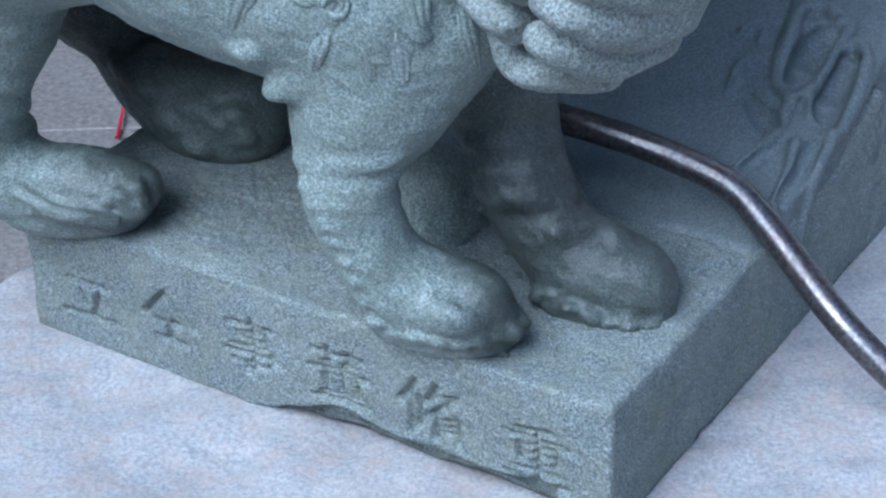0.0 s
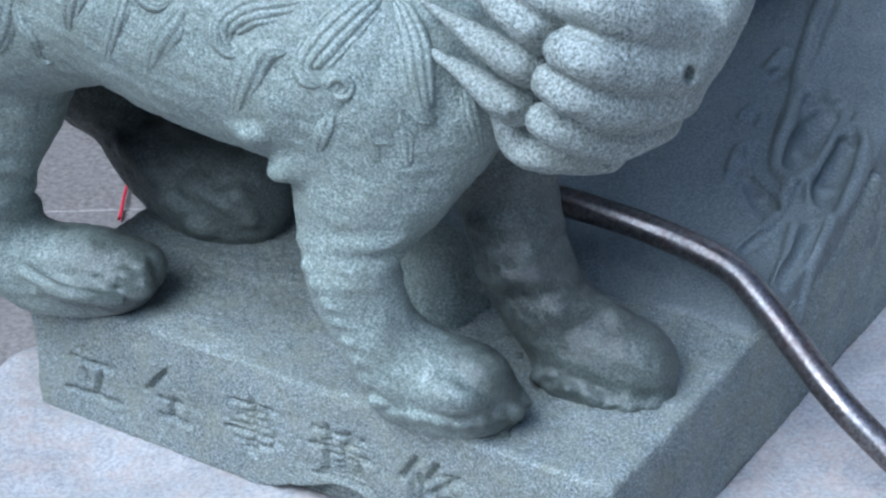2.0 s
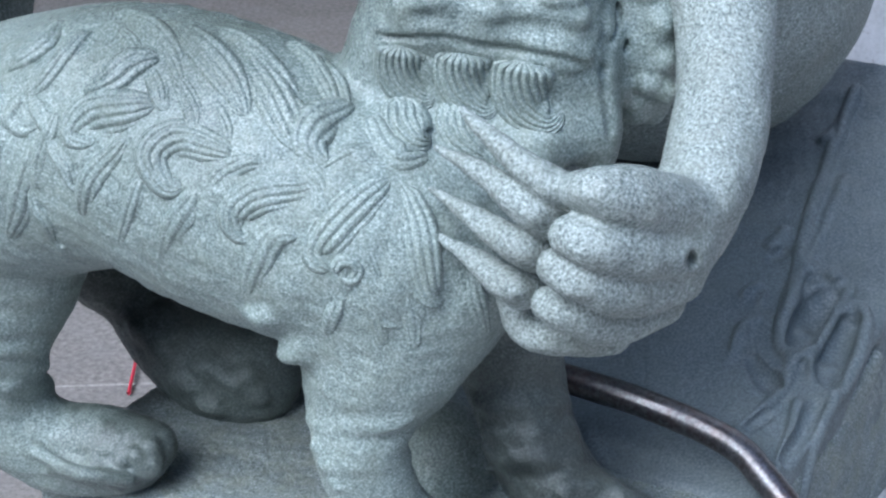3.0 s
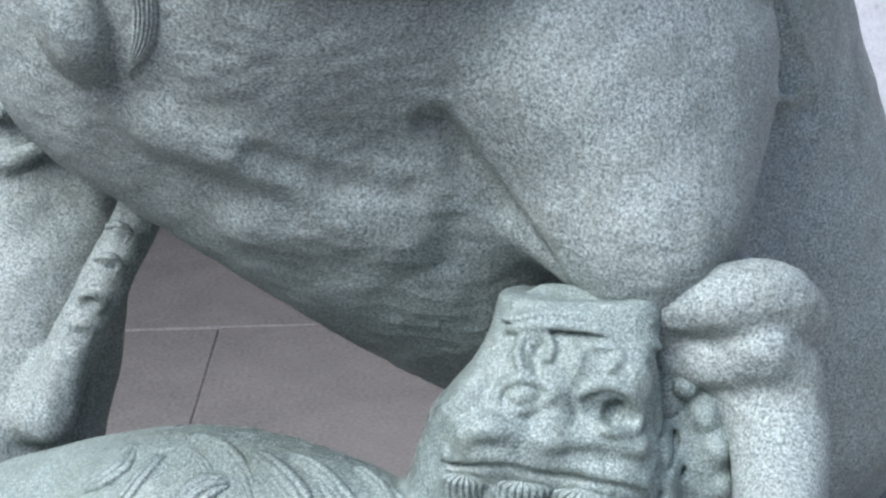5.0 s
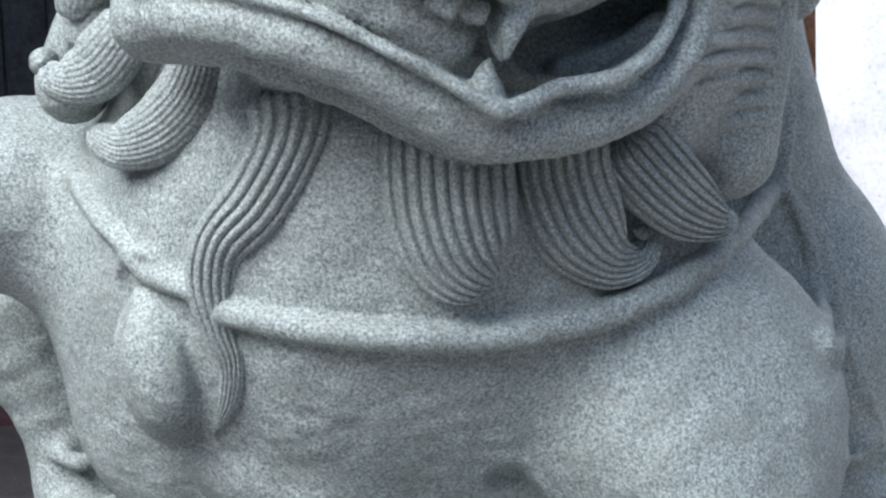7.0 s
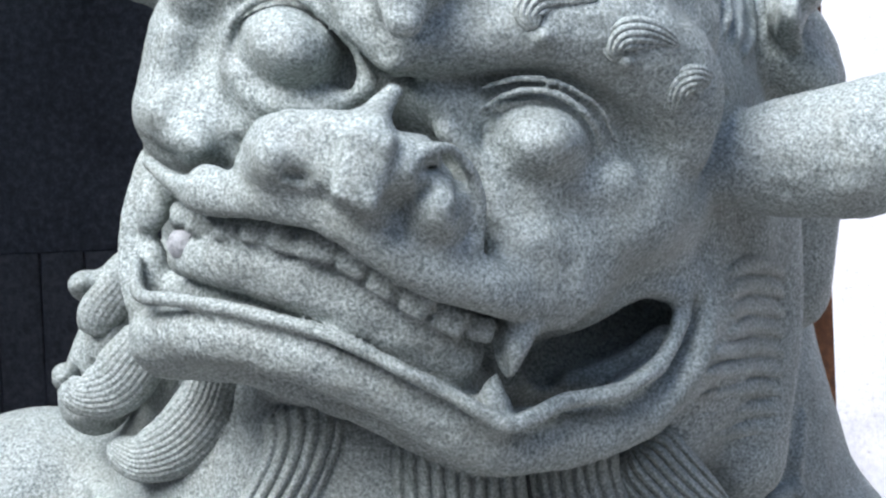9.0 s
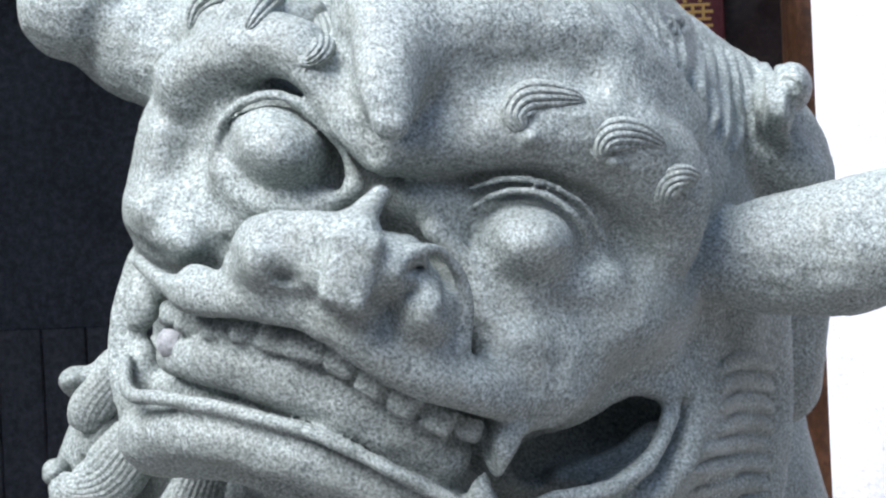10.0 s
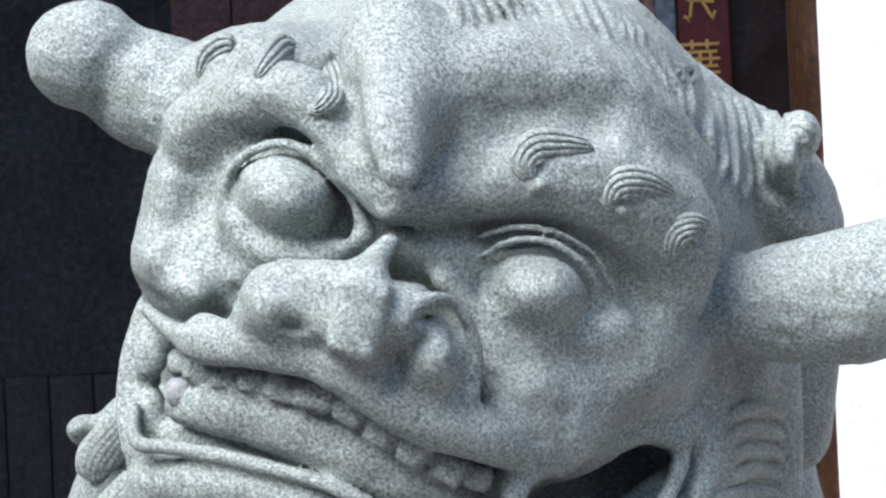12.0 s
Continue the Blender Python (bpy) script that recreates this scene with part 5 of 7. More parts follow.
clay.limb((0.3856, 1.693, 0.0348, 0.0101), (0.3643, 1.66, 0.0089, 0.012), (0.3475, 1.636, -0.0219, 0.0109), (0.3361, 1.618, -0.0449, 0.0079), k=0.008, carve=True)
clay.limb((0.3212, 1.615, 0.0363, 0.0068), (0.3052, 1.585, 0.0269, 0.0081), (0.2865, 1.552, 0.02, 0.0066), k=0.0025, carve=True)
clay.limb((0.2773, 1.6069, 0.0315, 0.0058), (0.2615, 1.595, 0.0281, 0.0058), k=0.0025, carve=True)
clay.limb((0.3935, 1.9135, 0.1079, 0.0038), (0.3508, 1.8201, 0.0839, 0.0042), (0.313, 1.7332, 0.0694, 0.004), (0.2988, 1.6977, 0.0522, 0.004), (0.3091, 1.6677, 0.0525, 0.0039), (0.3245, 1.6737, 0.0559, 0.004), k=0.005)
clay.limb((0.3702, 1.7607, 0.0674, 0.0036), (0.3461, 1.7037, 0.0613, 0.004), (0.3236, 1.6647, 0.047, 0.004), (0.3252, 1.6407, 0.0381, 0.0039), (0.3384, 1.6198, 0.0413, 0.0039), k=0.005)
clay.ball((0.3252, 1.7213, 0.0414), (0.0076, 0.007, 0.0066), (-30.5, 1.5, -1.0), k=0.004)
clay.ball((0.3414, 1.6733, 0.0332), (0.008, 0.007, 0.007), (-30.5, 1.5, -1.0), k=0.004)
clay.ball((0.2865, 1.6673, 0.0329), (0.0064, 0.006, 0.0049), (-30.5, 1.5, -1.0), k=0.004)
paw = clay = Clay((-0.12, 1.12, 0.18), (0.40, 1.70, 0.80), 0.0025)
# foreleg coming down on the cub
clay.limb((0.1787, 1.56, 0.5303, 0.0406), (0.2065, 1.54, 0.496, 0.0405), (0.216, 1.51, 0.4618, 0.0372), (0.2138, 1.47, 0.4237, 0.0333), (0.204, 1.42, 0.3873, 0.0327), (0.1865, 1.38, 0.3487, 0.0339), (0.1548, 1.35, 0.3247, 0.039), (0.1302, 1.34, 0.3218, 0.0376))
clay.limb((0.143, 1.54, 0.5223, 0.0152), (0.1756, 1.495, 0.5465, 0.0205), (0.2088, 1.5, 0.5473, 0.0215), (0.2363, 1.53, 0.5161, 0.0178), k=0.012)
clay.limb((0.1717, 1.53, 0.4961, 0.019), (0.1993, 1.485, 0.5192, 0.0189), (0.2285, 1.5, 0.4958, 0.0167), k=0.012)
# broad wrist over the cub
clay.limb((0.1131, 1.5141, 0.5340, 0.0151), (0.1356, 1.5059, 0.5442, 0.0191), (0.1742, 1.4956, 0.5554, 0.0230), (0.2115, 1.4955, 0.5573, 0.0229), (0.2360, 1.5070, 0.5362, 0.0182), k=0.014)
clay.limb((0.1626, 1.5059, 0.4996, 0.0192), (0.2015, 1.4975, 0.5038, 0.0232), (0.2256, 1.5050, 0.4822, 0.0217), k=0.014)
clay.limb((0.1946, 1.5228, 0.4745, 0.0329), (0.2140, 1.4953, 0.4394, 0.0327), (0.2141, 1.4523, 0.4076, 0.0298), (0.2045, 1.4058, 0.3836, 0.0284), (0.1880, 1.3600, 0.3613, 0.0279), (0.1686, 1.3325, 0.3405, 0.0253), k=0.014)
clay.limb((0.1308, 1.5168, 0.5168, 0.0126), (0.1343, 1.5141, 0.4656, 0.0152), k=0.02)
# toes
clay.limb((0.1679, 1.33, 0.3603, 0.0226), (0.1333, 1.295, 0.3869, 0.022), (0.1095, 1.28, 0.3998, 0.0172), (0.0953, 1.29, 0.3968, 0.0135), k=0.008)
clay.limb((0.1682, 1.33, 0.3343, 0.0228), (0.1336, 1.295, 0.3489, 0.0199), (0.1054, 1.275, 0.3642, 0.0173), (0.0889, 1.28, 0.3685, 0.0143), k=0.006)
clay.limb((0.1664, 1.345, 0.3047, 0.0224), (0.1271, 1.305, 0.3138, 0.0194), (0.0982, 1.28, 0.3344, 0.0152), (0.0797, 1.285, 0.3431, 0.0129), k=0.006)
clay.limb((0.1524, 1.36, 0.2793, 0.0243), (0.1173, 1.325, 0.2813, 0.0198), (0.0881, 1.3, 0.3012, 0.0148), (0.0768, 1.305, 0.3046, 0.0125), k=0.006)
clay.limb((0.1203, 1.36, 0.2529, 0.0184), (0.0786, 1.34, 0.2609, 0.0137), (0.059, 1.345, 0.2679, 0.0121), (0.0516, 1.35, 0.2925, 0.012), k=0.012)
# claws
clay.limb((0.0967, 1.31, 0.3809, 0.013), (0.0702, 1.31, 0.3986, 0.0114), (0.0411, 1.335, 0.4153, 0.0077), (0.021, 1.36, 0.4281, 0.0027), k=0.006)
clay.limb((0.0778, 1.315, 0.3621, 0.0131), (0.0624, 1.31, 0.3757, 0.0126), (0.0368, 1.335, 0.388, 0.0085), (0.0028, 1.37, 0.3966, 0.0024), k=0.006)
clay.limb((0.0683, 1.32, 0.3362, 0.0132), (0.0546, 1.315, 0.3457, 0.0128), (0.0323, 1.335, 0.3538, 0.0086), (-0.002, 1.37, 0.3641, 0.0024), k=0.006)
clay.limb((0.0607, 1.33, 0.3028, 0.0134), (0.0468, 1.325, 0.3125, 0.0126), (0.0281, 1.345, 0.3204, 0.0079), (-0.001, 1.37, 0.3288, 0.0024), k=0.006)
clay.ball((0.1732, 1.306, 0.3342), (0.0039, 0.01, 0.007), (-23.9, -16.8, 7.3), k=0.003, carve=True)
head = clay = Clay((-0.44, 1.10, 0.80), (0.40, 1.95, 1.50), 0.0025)
# skull and face
clay.ball((-0.0743, 1.665, 1.2006), (0.2335, 0.32, 0.2335), (-1.3, 2.6, 3.1), k=0.05)
clay.ball((-0.1839, 1.53, 1.1873), (0.1014, 0.2, 0.1373), (-1.3, 2.6, 3.1), k=0.04)
clay.ball((-0.0901, 1.61, 1.0817), (0.1939, 0.24, 0.1146), (-1.4, 22.6, 2.6), k=0.05)
clay.ball((0.0256, 1.535, 1.2112), (0.1262, 0.16, 0.1178), (-1.3, 2.6, 3.1), k=0.04)
clay.ball((-0.023, 1.485, 1.3102), (0.1352, 0.145, 0.086), (-1.3, 2.6, 3.1), k=0.04)
clay.ball((0.0788, 1.58, 1.0502), (0.0736, 0.13, 0.1256), (-1.3, 2.6, 3.1), k=0.04)
clay.ball((-0.2417, 1.455, 1.1898), (0.0373, 0.08, 0.067), (-1.3, 2.6, 3.1))
clay.ball((-0.1833, 1.43, 1.3217), (0.0679, 0.08, 0.0439), (-1.3, 2.6, 3.1), k=0.03)
clay.limb((-0.0173, 1.58, 1.3563, 0.0564), (0.0899, 1.6, 1.2878, 0.0569), (0.163, 1.62, 1.2417, 0.0532), (0.195, 1.66, 1.188, 0.0454), (0.1883, 1.7, 1.0464, 0.0372), k=0.03)
clay.limb((0.129, 1.55, 1.1644, 0.0383), (0.1296, 1.55, 1.0798, 0.0319), (0.1133, 1.55, 0.9957, 0.032), (0.072, 1.52, 0.9461, 0.0337), k=0.03)
clay.limb((0.1523, 1.6, 1.1284, 0.0394), (0.1546, 1.6, 1.0325, 0.0373), (0.1336, 1.58, 0.927, 0.0393), k=0.03)
clay.limb((-0.077, 1.46, 1.4124, 0.0447), (0.0015, 1.48, 1.3742, 0.045), (0.0569, 1.51, 1.3333, 0.0353), k=0.03)
clay.limb((-0.3102, 1.55, 1.0773, 0.026), (-0.3363, 1.57, 1.0249, 0.0317), (-0.3599, 1.6, 0.9876, 0.0296), k=0.03)
# lower jaw
clay.limb((-0.2691, 1.4, 1.0501, 0.0205), (-0.2207, 1.355, 1.052, 0.021), (-0.1728, 1.335, 1.0424, 0.0218), (-0.1286, 1.335, 1.0256, 0.0232), (-0.0854, 1.345, 1.0021, 0.0249), (-0.046, 1.36, 0.9722, 0.0229), (-0.0046, 1.385, 0.9711, 0.0232), (0.0424, 1.42, 0.9784, 0.0237), (0.0798, 1.45, 0.9993, 0.0225), (0.1032, 1.475, 1.0322, 0.0188), (0.1017, 1.48, 1.0563, 0.0163))
clay.limb((-0.2632, 1.42, 1.0421, 0.0232), (-0.2011, 1.4, 1.0316, 0.0216), (-0.1241, 1.4, 1.0031, 0.0242), (-0.0565, 1.42, 0.9626, 0.0246), k=0.03)
clay.limb((-0.2724, 1.42, 1.1634, 0.0136), (-0.2849, 1.415, 1.1325, 0.0111), (-0.2883, 1.41, 1.1013, 0.0103), (-0.2818, 1.4, 1.0741, 0.0111), k=0.012)
# mouth hollow
clay.limb((-0.2521, 1.38, 1.1246, 0.014), (-0.2096, 1.35, 1.1069, 0.0159), (-0.1485, 1.34, 1.0916, 0.0188), (-0.098, 1.35, 1.0625, 0.0211), (-0.0546, 1.36, 1.0333, 0.0197), k=0.01, carve=True)
clay.limb((-0.0186, 1.41, 1.0134, 0.0172), (0.0171, 1.425, 1.0262, 0.0237), (0.0536, 1.44, 1.0444, 0.0239), (0.0781, 1.455, 1.049, 0.0177), k=0.01, carve=True)
clay.limb((-0.2669, 1.38, 1.1252, 0.0078), (-0.2719, 1.385, 1.0903, 0.0102), k=0.008, carve=True)
clay.limb((-0.0033, 1.44, 1.0137, 0.016), (0.0293, 1.46, 1.0285, 0.021), (0.0584, 1.475, 1.0414, 0.0204), k=0.008, carve=True)
# tongue
clay.limb((-0.253, 1.395, 1.0803, 0.0149), (-0.2139, 1.37, 1.0803, 0.0192), (-0.1667, 1.358, 1.0716, 0.0228), (-0.1214, 1.352, 1.0512, 0.0242), (-0.0779, 1.36, 1.021, 0.0205), (-0.0527, 1.375, 1.005, 0.0153), k=0.008)
# rim of the lower lip
clay.limb((-0.2806, 1.385, 1.1023, 0.0047), (-0.2777, 1.372, 1.0798, 0.0054), (-0.2492, 1.35, 1.0764, 0.005), (-0.2076, 1.325, 1.0701, 0.0049), (-0.1688, 1.31, 1.0604, 0.0048), (-0.1321, 1.305, 1.0468, 0.0048), (-0.0963, 1.305, 1.0271, 0.0051), (-0.0611, 1.315, 1.0062, 0.0055), (-0.0345, 1.32, 0.989, 0.0059), (-0.0144, 1.335, 0.9901, 0.006), (0.0119, 1.36, 0.998, 0.0061), (0.0464, 1.38, 1.0005, 0.0062), (0.075, 1.41, 1.0174, 0.0063), (0.0906, 1.43, 1.0425, 0.0063), (0.0897, 1.435, 1.0619, 0.0064), (0.0701, 1.43, 1.0678, 0.0055), k=0.01)
clay.limb((0.0104, 1.395, 1.0514, 0.0093), (0.038, 1.405, 1.0611, 0.0093), (0.0659, 1.42, 1.069, 0.0086), (0.0876, 1.43, 1.0635, 0.0079), k=0.01)
clay.limb((0.0198, 1.39, 1.0891, 0.0069), (0.0629, 1.415, 1.0918, 0.0078), (0.0985, 1.44, 1.077, 0.008), (0.1094, 1.45, 1.0421, 0.008), (0.0908, 1.43, 1.001, 0.0079), (0.0498, 1.41, 0.9735, 0.0079), (0.0027, 1.385, 0.9631, 0.0077), k=0.012)
# cheeks
clay.ball((-0.2529, 1.395, 1.2019), (0.0235, 0.06, 0.0259), (-1.3, 2.6, 3.1), k=0.015)
clay.ball((-0.2302, 1.37, 1.1814), (0.0239, 0.05, 0.0185), (-1.4, 22.6, 2.6), k=0.015)
clay.ball((-0.2468, 1.41, 1.2429), (0.0214, 0.06, 0.0396), (-1.3, 2.6, 3.1))
clay.limb((-0.2429, 1.395, 1.2053, 0.0243), (-0.2352, 1.392, 1.232, 0.0242), (-0.221, 1.385, 1.262, 0.0241), (-0.192, 1.365, 1.2805, 0.0211), k=0.03)
clay.limb((-0.2141, 1.36, 1.2035, 0.0153), (-0.1781, 1.345, 1.196, 0.0151), (-0.1424, 1.33, 1.1961, 0.0126), k=0.03)
clay.ball((-0.0025, 1.4, 1.1089), (0.0504, 0.065, 0.0329), (-1.4, 12.6, 2.9), k=0.025)
clay.ball((0.0047, 1.375, 1.0925), (0.0343, 0.035, 0.0172), (-1.4, 22.6, 2.6))
clay.ball((0.049, 1.435, 1.121), (0.0475, 0.065, 0.0257), (-1.4, -12.4, 3.4), k=0.03)
clay.ball((0.0812, 1.45, 1.1231), (0.024, 0.05, 0.02), (-1.3, 2.6, 3.1))
clay.ball((-0.0353, 1.36, 1.1234), (0.0245, 0.05, 0.0415), (-1.6, -32.4, 4.0))
# fangs
clay.limb((-0.0229, 1.345, 1.0541, 0.015), (-0.027, 1.335, 1.0402, 0.0119), (-0.0297, 1.33, 1.0277, 0.0067), (-0.0293, 1.328, 1.0197, 0.0026), k=0.008)
clay.limb((-0.0398, 1.34, 0.9916, 0.0143), (-0.0405, 1.335, 1.0053, 0.009), (-0.0385, 1.335, 1.0171, 0.003), k=0.008)
clay.limb((-0.268, 1.4, 1.1538, 0.011), (-0.2691, 1.395, 1.1364, 0.0118), (-0.2756, 1.4, 1.1189, 0.0047), k=0.006)
clay.limb((-0.2725, 1.4, 1.0855, 0.0118), (-0.2716, 1.4, 1.105, 0.0095), (-0.2747, 1.405, 1.1167, 0.004), k=0.006)
# fill of the eye sockets, and the eyeballs
clay.ball((-0.1631, 1.3715, 1.2422), (0.0507, 0.0600, 0.0433), (0.6, 22.6, 3.5), k=0.02)
clay.ball((-0.0134, 1.3880, 1.1798), (0.0646, 0.0600, 0.0413), (0.6, 14.6, 3.4), k=0.02)
clay.ball((-0.0667, 1.3619, 1.2013), (0.0347, 0.0500, 0.0183), (0.6, 12.6, 3.4), k=0.03)
clay.ball((-0.1607, 1.3366, 1.2398), (0.0342, 0.0550, 0.0277), (0.7, 24.6, 3.5), k=0.004)
clay.ball((-0.0032, 1.3500, 1.1713), (0.0345, 0.0600, 0.0280), (0.6, 14.6, 3.4), k=0.004)
# brows and the knob of the forehead
clay.ball((-0.0163, 1.3679, 1.1073), (0.0346, 0.0600, 0.0233), (0.6, 12.6, 3.4), k=0.02)
clay.ball((0.0416, 1.4219, 1.1184), (0.0414, 0.0600, 0.0233), (0.6, 2.6, 3.3), k=0.05)
clay.ball((-0.0029, 1.3799, 1.0725), (0.0351, 0.0500, 0.0177), (0.6, 10.6, 3.4), k=0.03)
clay.limb((-0.2263, 1.3591, 1.2893, 0.0225), (-0.1933, 1.3343, 1.3034, 0.0206), (-0.1570, 1.3158, 1.3061, 0.0211), (-0.1298, 1.3039, 1.2892, 0.0180), (-0.1107, 1.2956, 1.2572, 0.0136), (-0.0918, 1.2879, 1.2278, 0.0079), k=0.016)
clay.limb((-0.0901, 1.3113, 1.2247, 0.0073), (-0.0605, 1.3145, 1.2336, 0.0145), (-0.0273, 1.3202, 1.2433, 0.0253), (0.0113, 1.3325, 1.2474, 0.0326), (0.0536, 1.3535, 1.2350, 0.0365), (0.0869, 1.3803, 1.2058, 0.0353), (0.0915, 1.3947, 1.1673, 0.0227), k=0.016)
clay.limb((-0.0849, 1.3315, 1.3319, 0.0397), (-0.0863, 1.2954, 1.2959, 0.0326), (-0.0872, 1.2738, 1.2712, 0.0259), (-0.0833, 1.2569, 1.2499, 0.0140), k=0.007)
clay.limb((-0.0806, 1.3220, 1.2902, 0.0342), (-0.0507, 1.3279, 1.3039, 0.0361), (-0.0136, 1.3384, 1.3122, 0.0345), (0.0270, 1.3531, 1.3057, 0.0312), (0.0639, 1.3749, 1.2847, 0.0280), (0.1017, 1.4099, 1.2482, 0.0229), k=0.02)
clay.limb((-0.1118, 1.2988, 1.2720, 0.0108), (-0.1057, 1.2934, 1.2496, 0.0115), (-0.0878, 1.2867, 1.2341, 0.0107), (-0.0627, 1.2949, 1.2404, 0.0129), (-0.0335, 1.3104, 1.2596, 0.0145), k=0.02)
clay.limb((-0.0333, 1.3203, 1.2730, 0.0164), (-0.0036, 1.3245, 1.2810, 0.0146), (0.0367, 1.3387, 1.2762, 0.0147), (0.0699, 1.3620, 1.2590, 0.0131), k=0.02)
# lids
clay.limb((-0.2055, 1.3383, 1.2131, 0.0034), (-0.2050, 1.3283, 1.2391, 0.0033), (-0.1971, 1.3213, 1.2589, 0.0033), (-0.1797, 1.3133, 1.2709, 0.0033), (-0.1567, 1.3073, 1.2732, 0.0033), (-0.1356, 1.3053, 1.2611, 0.0033), (-0.1198, 1.3053, 1.2391, 0.0033), (-0.1104, 1.3079, 1.2157, 0.0029), k=0.007)
clay.limb((-0.1965, 1.3262, 1.2219, 0.0022), (-0.1859, 1.3186, 1.2094, 0.0026), (-0.1653, 1.3145, 1.2011, 0.0026), (-0.1393, 1.3125, 1.1991, 0.0026), (-0.1131, 1.3126, 1.2074, 0.0026), k=0.025)
clay.limb((-0.0349, 1.3182, 1.1951, 0.0022), (-0.0216, 1.3136, 1.2017, 0.0026), (-0.0032, 1.3115, 1.2038, 0.0025), (0.0183, 1.3156, 1.1970, 0.0026), (0.0330, 1.3266, 1.1817, 0.0026), (0.0383, 1.3412, 1.1647, 0.0022), k=0.006)
clay.limb((-0.0362, 1.3178, 1.2076, 0.0018), (-0.0102, 1.3142, 1.2122, 0.0022), (0.0151, 1.3182, 1.2067, 0.0022), (0.0365, 1.3312, 1.1918, 0.0022), (0.0486, 1.3482, 1.1697, 0.0022), k=0.006)
clay.limb((-0.0612, 1.3149, 1.1787, 0.0029), (-0.0386, 1.3177, 1.1556, 0.0037), (-0.0156, 1.3250, 1.1404, 0.0040), (0.0155, 1.3384, 1.1371, 0.0044), (0.0495, 1.3565, 1.1452, 0.0045), k=0.025)
# ears
clay.limb((-0.3161, 1.4212, 1.3491, 0.0372), (-0.3092, 1.4227, 1.3489, 0.0387), k=0.006)
clay.limb((-0.2924, 1.4300, 1.3368, 0.0359), (-0.2694, 1.4331, 1.3231, 0.0420), (-0.2385, 1.4249, 1.3090, 0.0406), k=0.006)
clay.limb((-0.2628, 1.4008, 1.3614, 0.0035), (-0.2828, 1.3840, 1.3413, 0.0043), (-0.2967, 1.3913, 1.3193, 0.0043), (-0.3082, 1.4206, 1.2982, 0.0036), k=0.014, carve=True)
clay.limb((0.1025, 1.4355, 1.1381, 0.0055), (0.1306, 1.4507, 1.1468, 0.0258), (0.1610, 1.4567, 1.1516, 0.0389), (0.1742, 1.4590, 1.1518, 0.0412), k=0.01)
clay.limb((0.1846, 1.4551, 1.1538, 0.0433), (0.2204, 1.4562, 1.1561, 0.0486), (0.2503, 1.4558, 1.1643, 0.0463), k=0.004)
# nose
clay.limb((-0.1034, 1.2578, 1.1898, 0.0098), (-0.0972, 1.2597, 1.1983, 0.0077), (-0.0899, 1.2616, 1.2065, 0.0056), k=0.01)
clay.ball((-0.1659, 1.2856, 1.1706), (0.0244, 0.0500, 0.0265), (0.6, 2.6, 3.3), k=0.004)
clay.limb((-0.1538, 1.2597, 1.1804, 0.0168), (-0.1281, 1.2516, 1.1793, 0.0167), (-0.1045, 1.2448, 1.1804, 0.0138), k=0.01)
clay.limb((-0.1452, 1.2556, 1.1631, 0.0147), (-0.1248, 1.2455, 1.1589, 0.0145), k=0.012)
clay.slab((-0.1110, 1.2668, 1.1592), (0.0158, 0.0500, 0.0247), (0.6, 16.6, 3.4), 0.007, k=0.004)
clay.ball((-0.0852, 1.2788, 1.1578), (0.0221, 0.0500, 0.0228), (0.6, 22.6, 3.5), k=0.014)
clay.ball((-0.0688, 1.2899, 1.1330), (0.0223, 0.0500, 0.0264), (0.6, -5.4, 3.2), k=0.006)
clay.limb((-0.0744, 1.2428, 1.1588, 0.0028), (-0.0684, 1.2471, 1.1682, 0.0031), (-0.0550, 1.2595, 1.1682, 0.0035), (-0.0447, 1.2733, 1.1540, 0.0043), (-0.0407, 1.2826, 1.1332, 0.0046), (-0.0442, 1.2853, 1.1135, 0.0043), (-0.0557, 1.2826, 1.1016, 0.0036), k=0.008)
clay.limb((-0.0729, 1.2380, 1.1547, 0.0017), (-0.0648, 1.2420, 1.1619, 0.0021), (-0.0539, 1.2490, 1.1578, 0.0021), (-0.0481, 1.2600, 1.1414, 0.0021), (-0.0478, 1.2670, 1.1252, 0.0018), k=0.006, carve=True)
clay.ball((-0.1517, 1.2370, 1.1561), (0.0087, 0.0160, 0.0042), (0.6, 20.6, 3.5), k=0.006, carve=True)
clay.ball((-0.0899, 1.2320, 1.1396), (0.0097, 0.0180, 0.0038), (0.6, -7.4, 3.2), k=0.006, carve=True)
# upper lip
clay.limb((-0.2643, 1.3632, 1.1692, 0.0053), (-0.2435, 1.3353, 1.1550, 0.0074), (-0.2145, 1.3047, 1.1447, 0.0098), (-0.1825, 1.2859, 1.1403, 0.0100), (-0.1519, 1.2711, 1.1360, 0.0092), (-0.1251, 1.2668, 1.1243, 0.0099), (-0.0976, 1.2686, 1.1053, 0.0116), (-0.0703, 1.2763, 1.0883, 0.0124), (-0.0394, 1.2927, 1.0751, 0.0107), (-0.0153, 1.3227, 1.0655, 0.0088), (0.0062, 1.3487, 1.0576, 0.0067), k=0.01)
clay.limb((-0.2185, 1.3090, 1.1528, 0.0091), (-0.1826, 1.2900, 1.1518, 0.0101), (-0.1410, 1.2726, 1.1415, 0.0106), (-0.1059, 1.2699, 1.1205, 0.0120), (-0.0719, 1.2804, 1.0988, 0.0124), (-0.0410, 1.2987, 1.0855, 0.0108), (-0.0148, 1.3215, 1.0755, 0.0095), (0.0084, 1.3494, 1.0668, 0.0074), k=0.025)
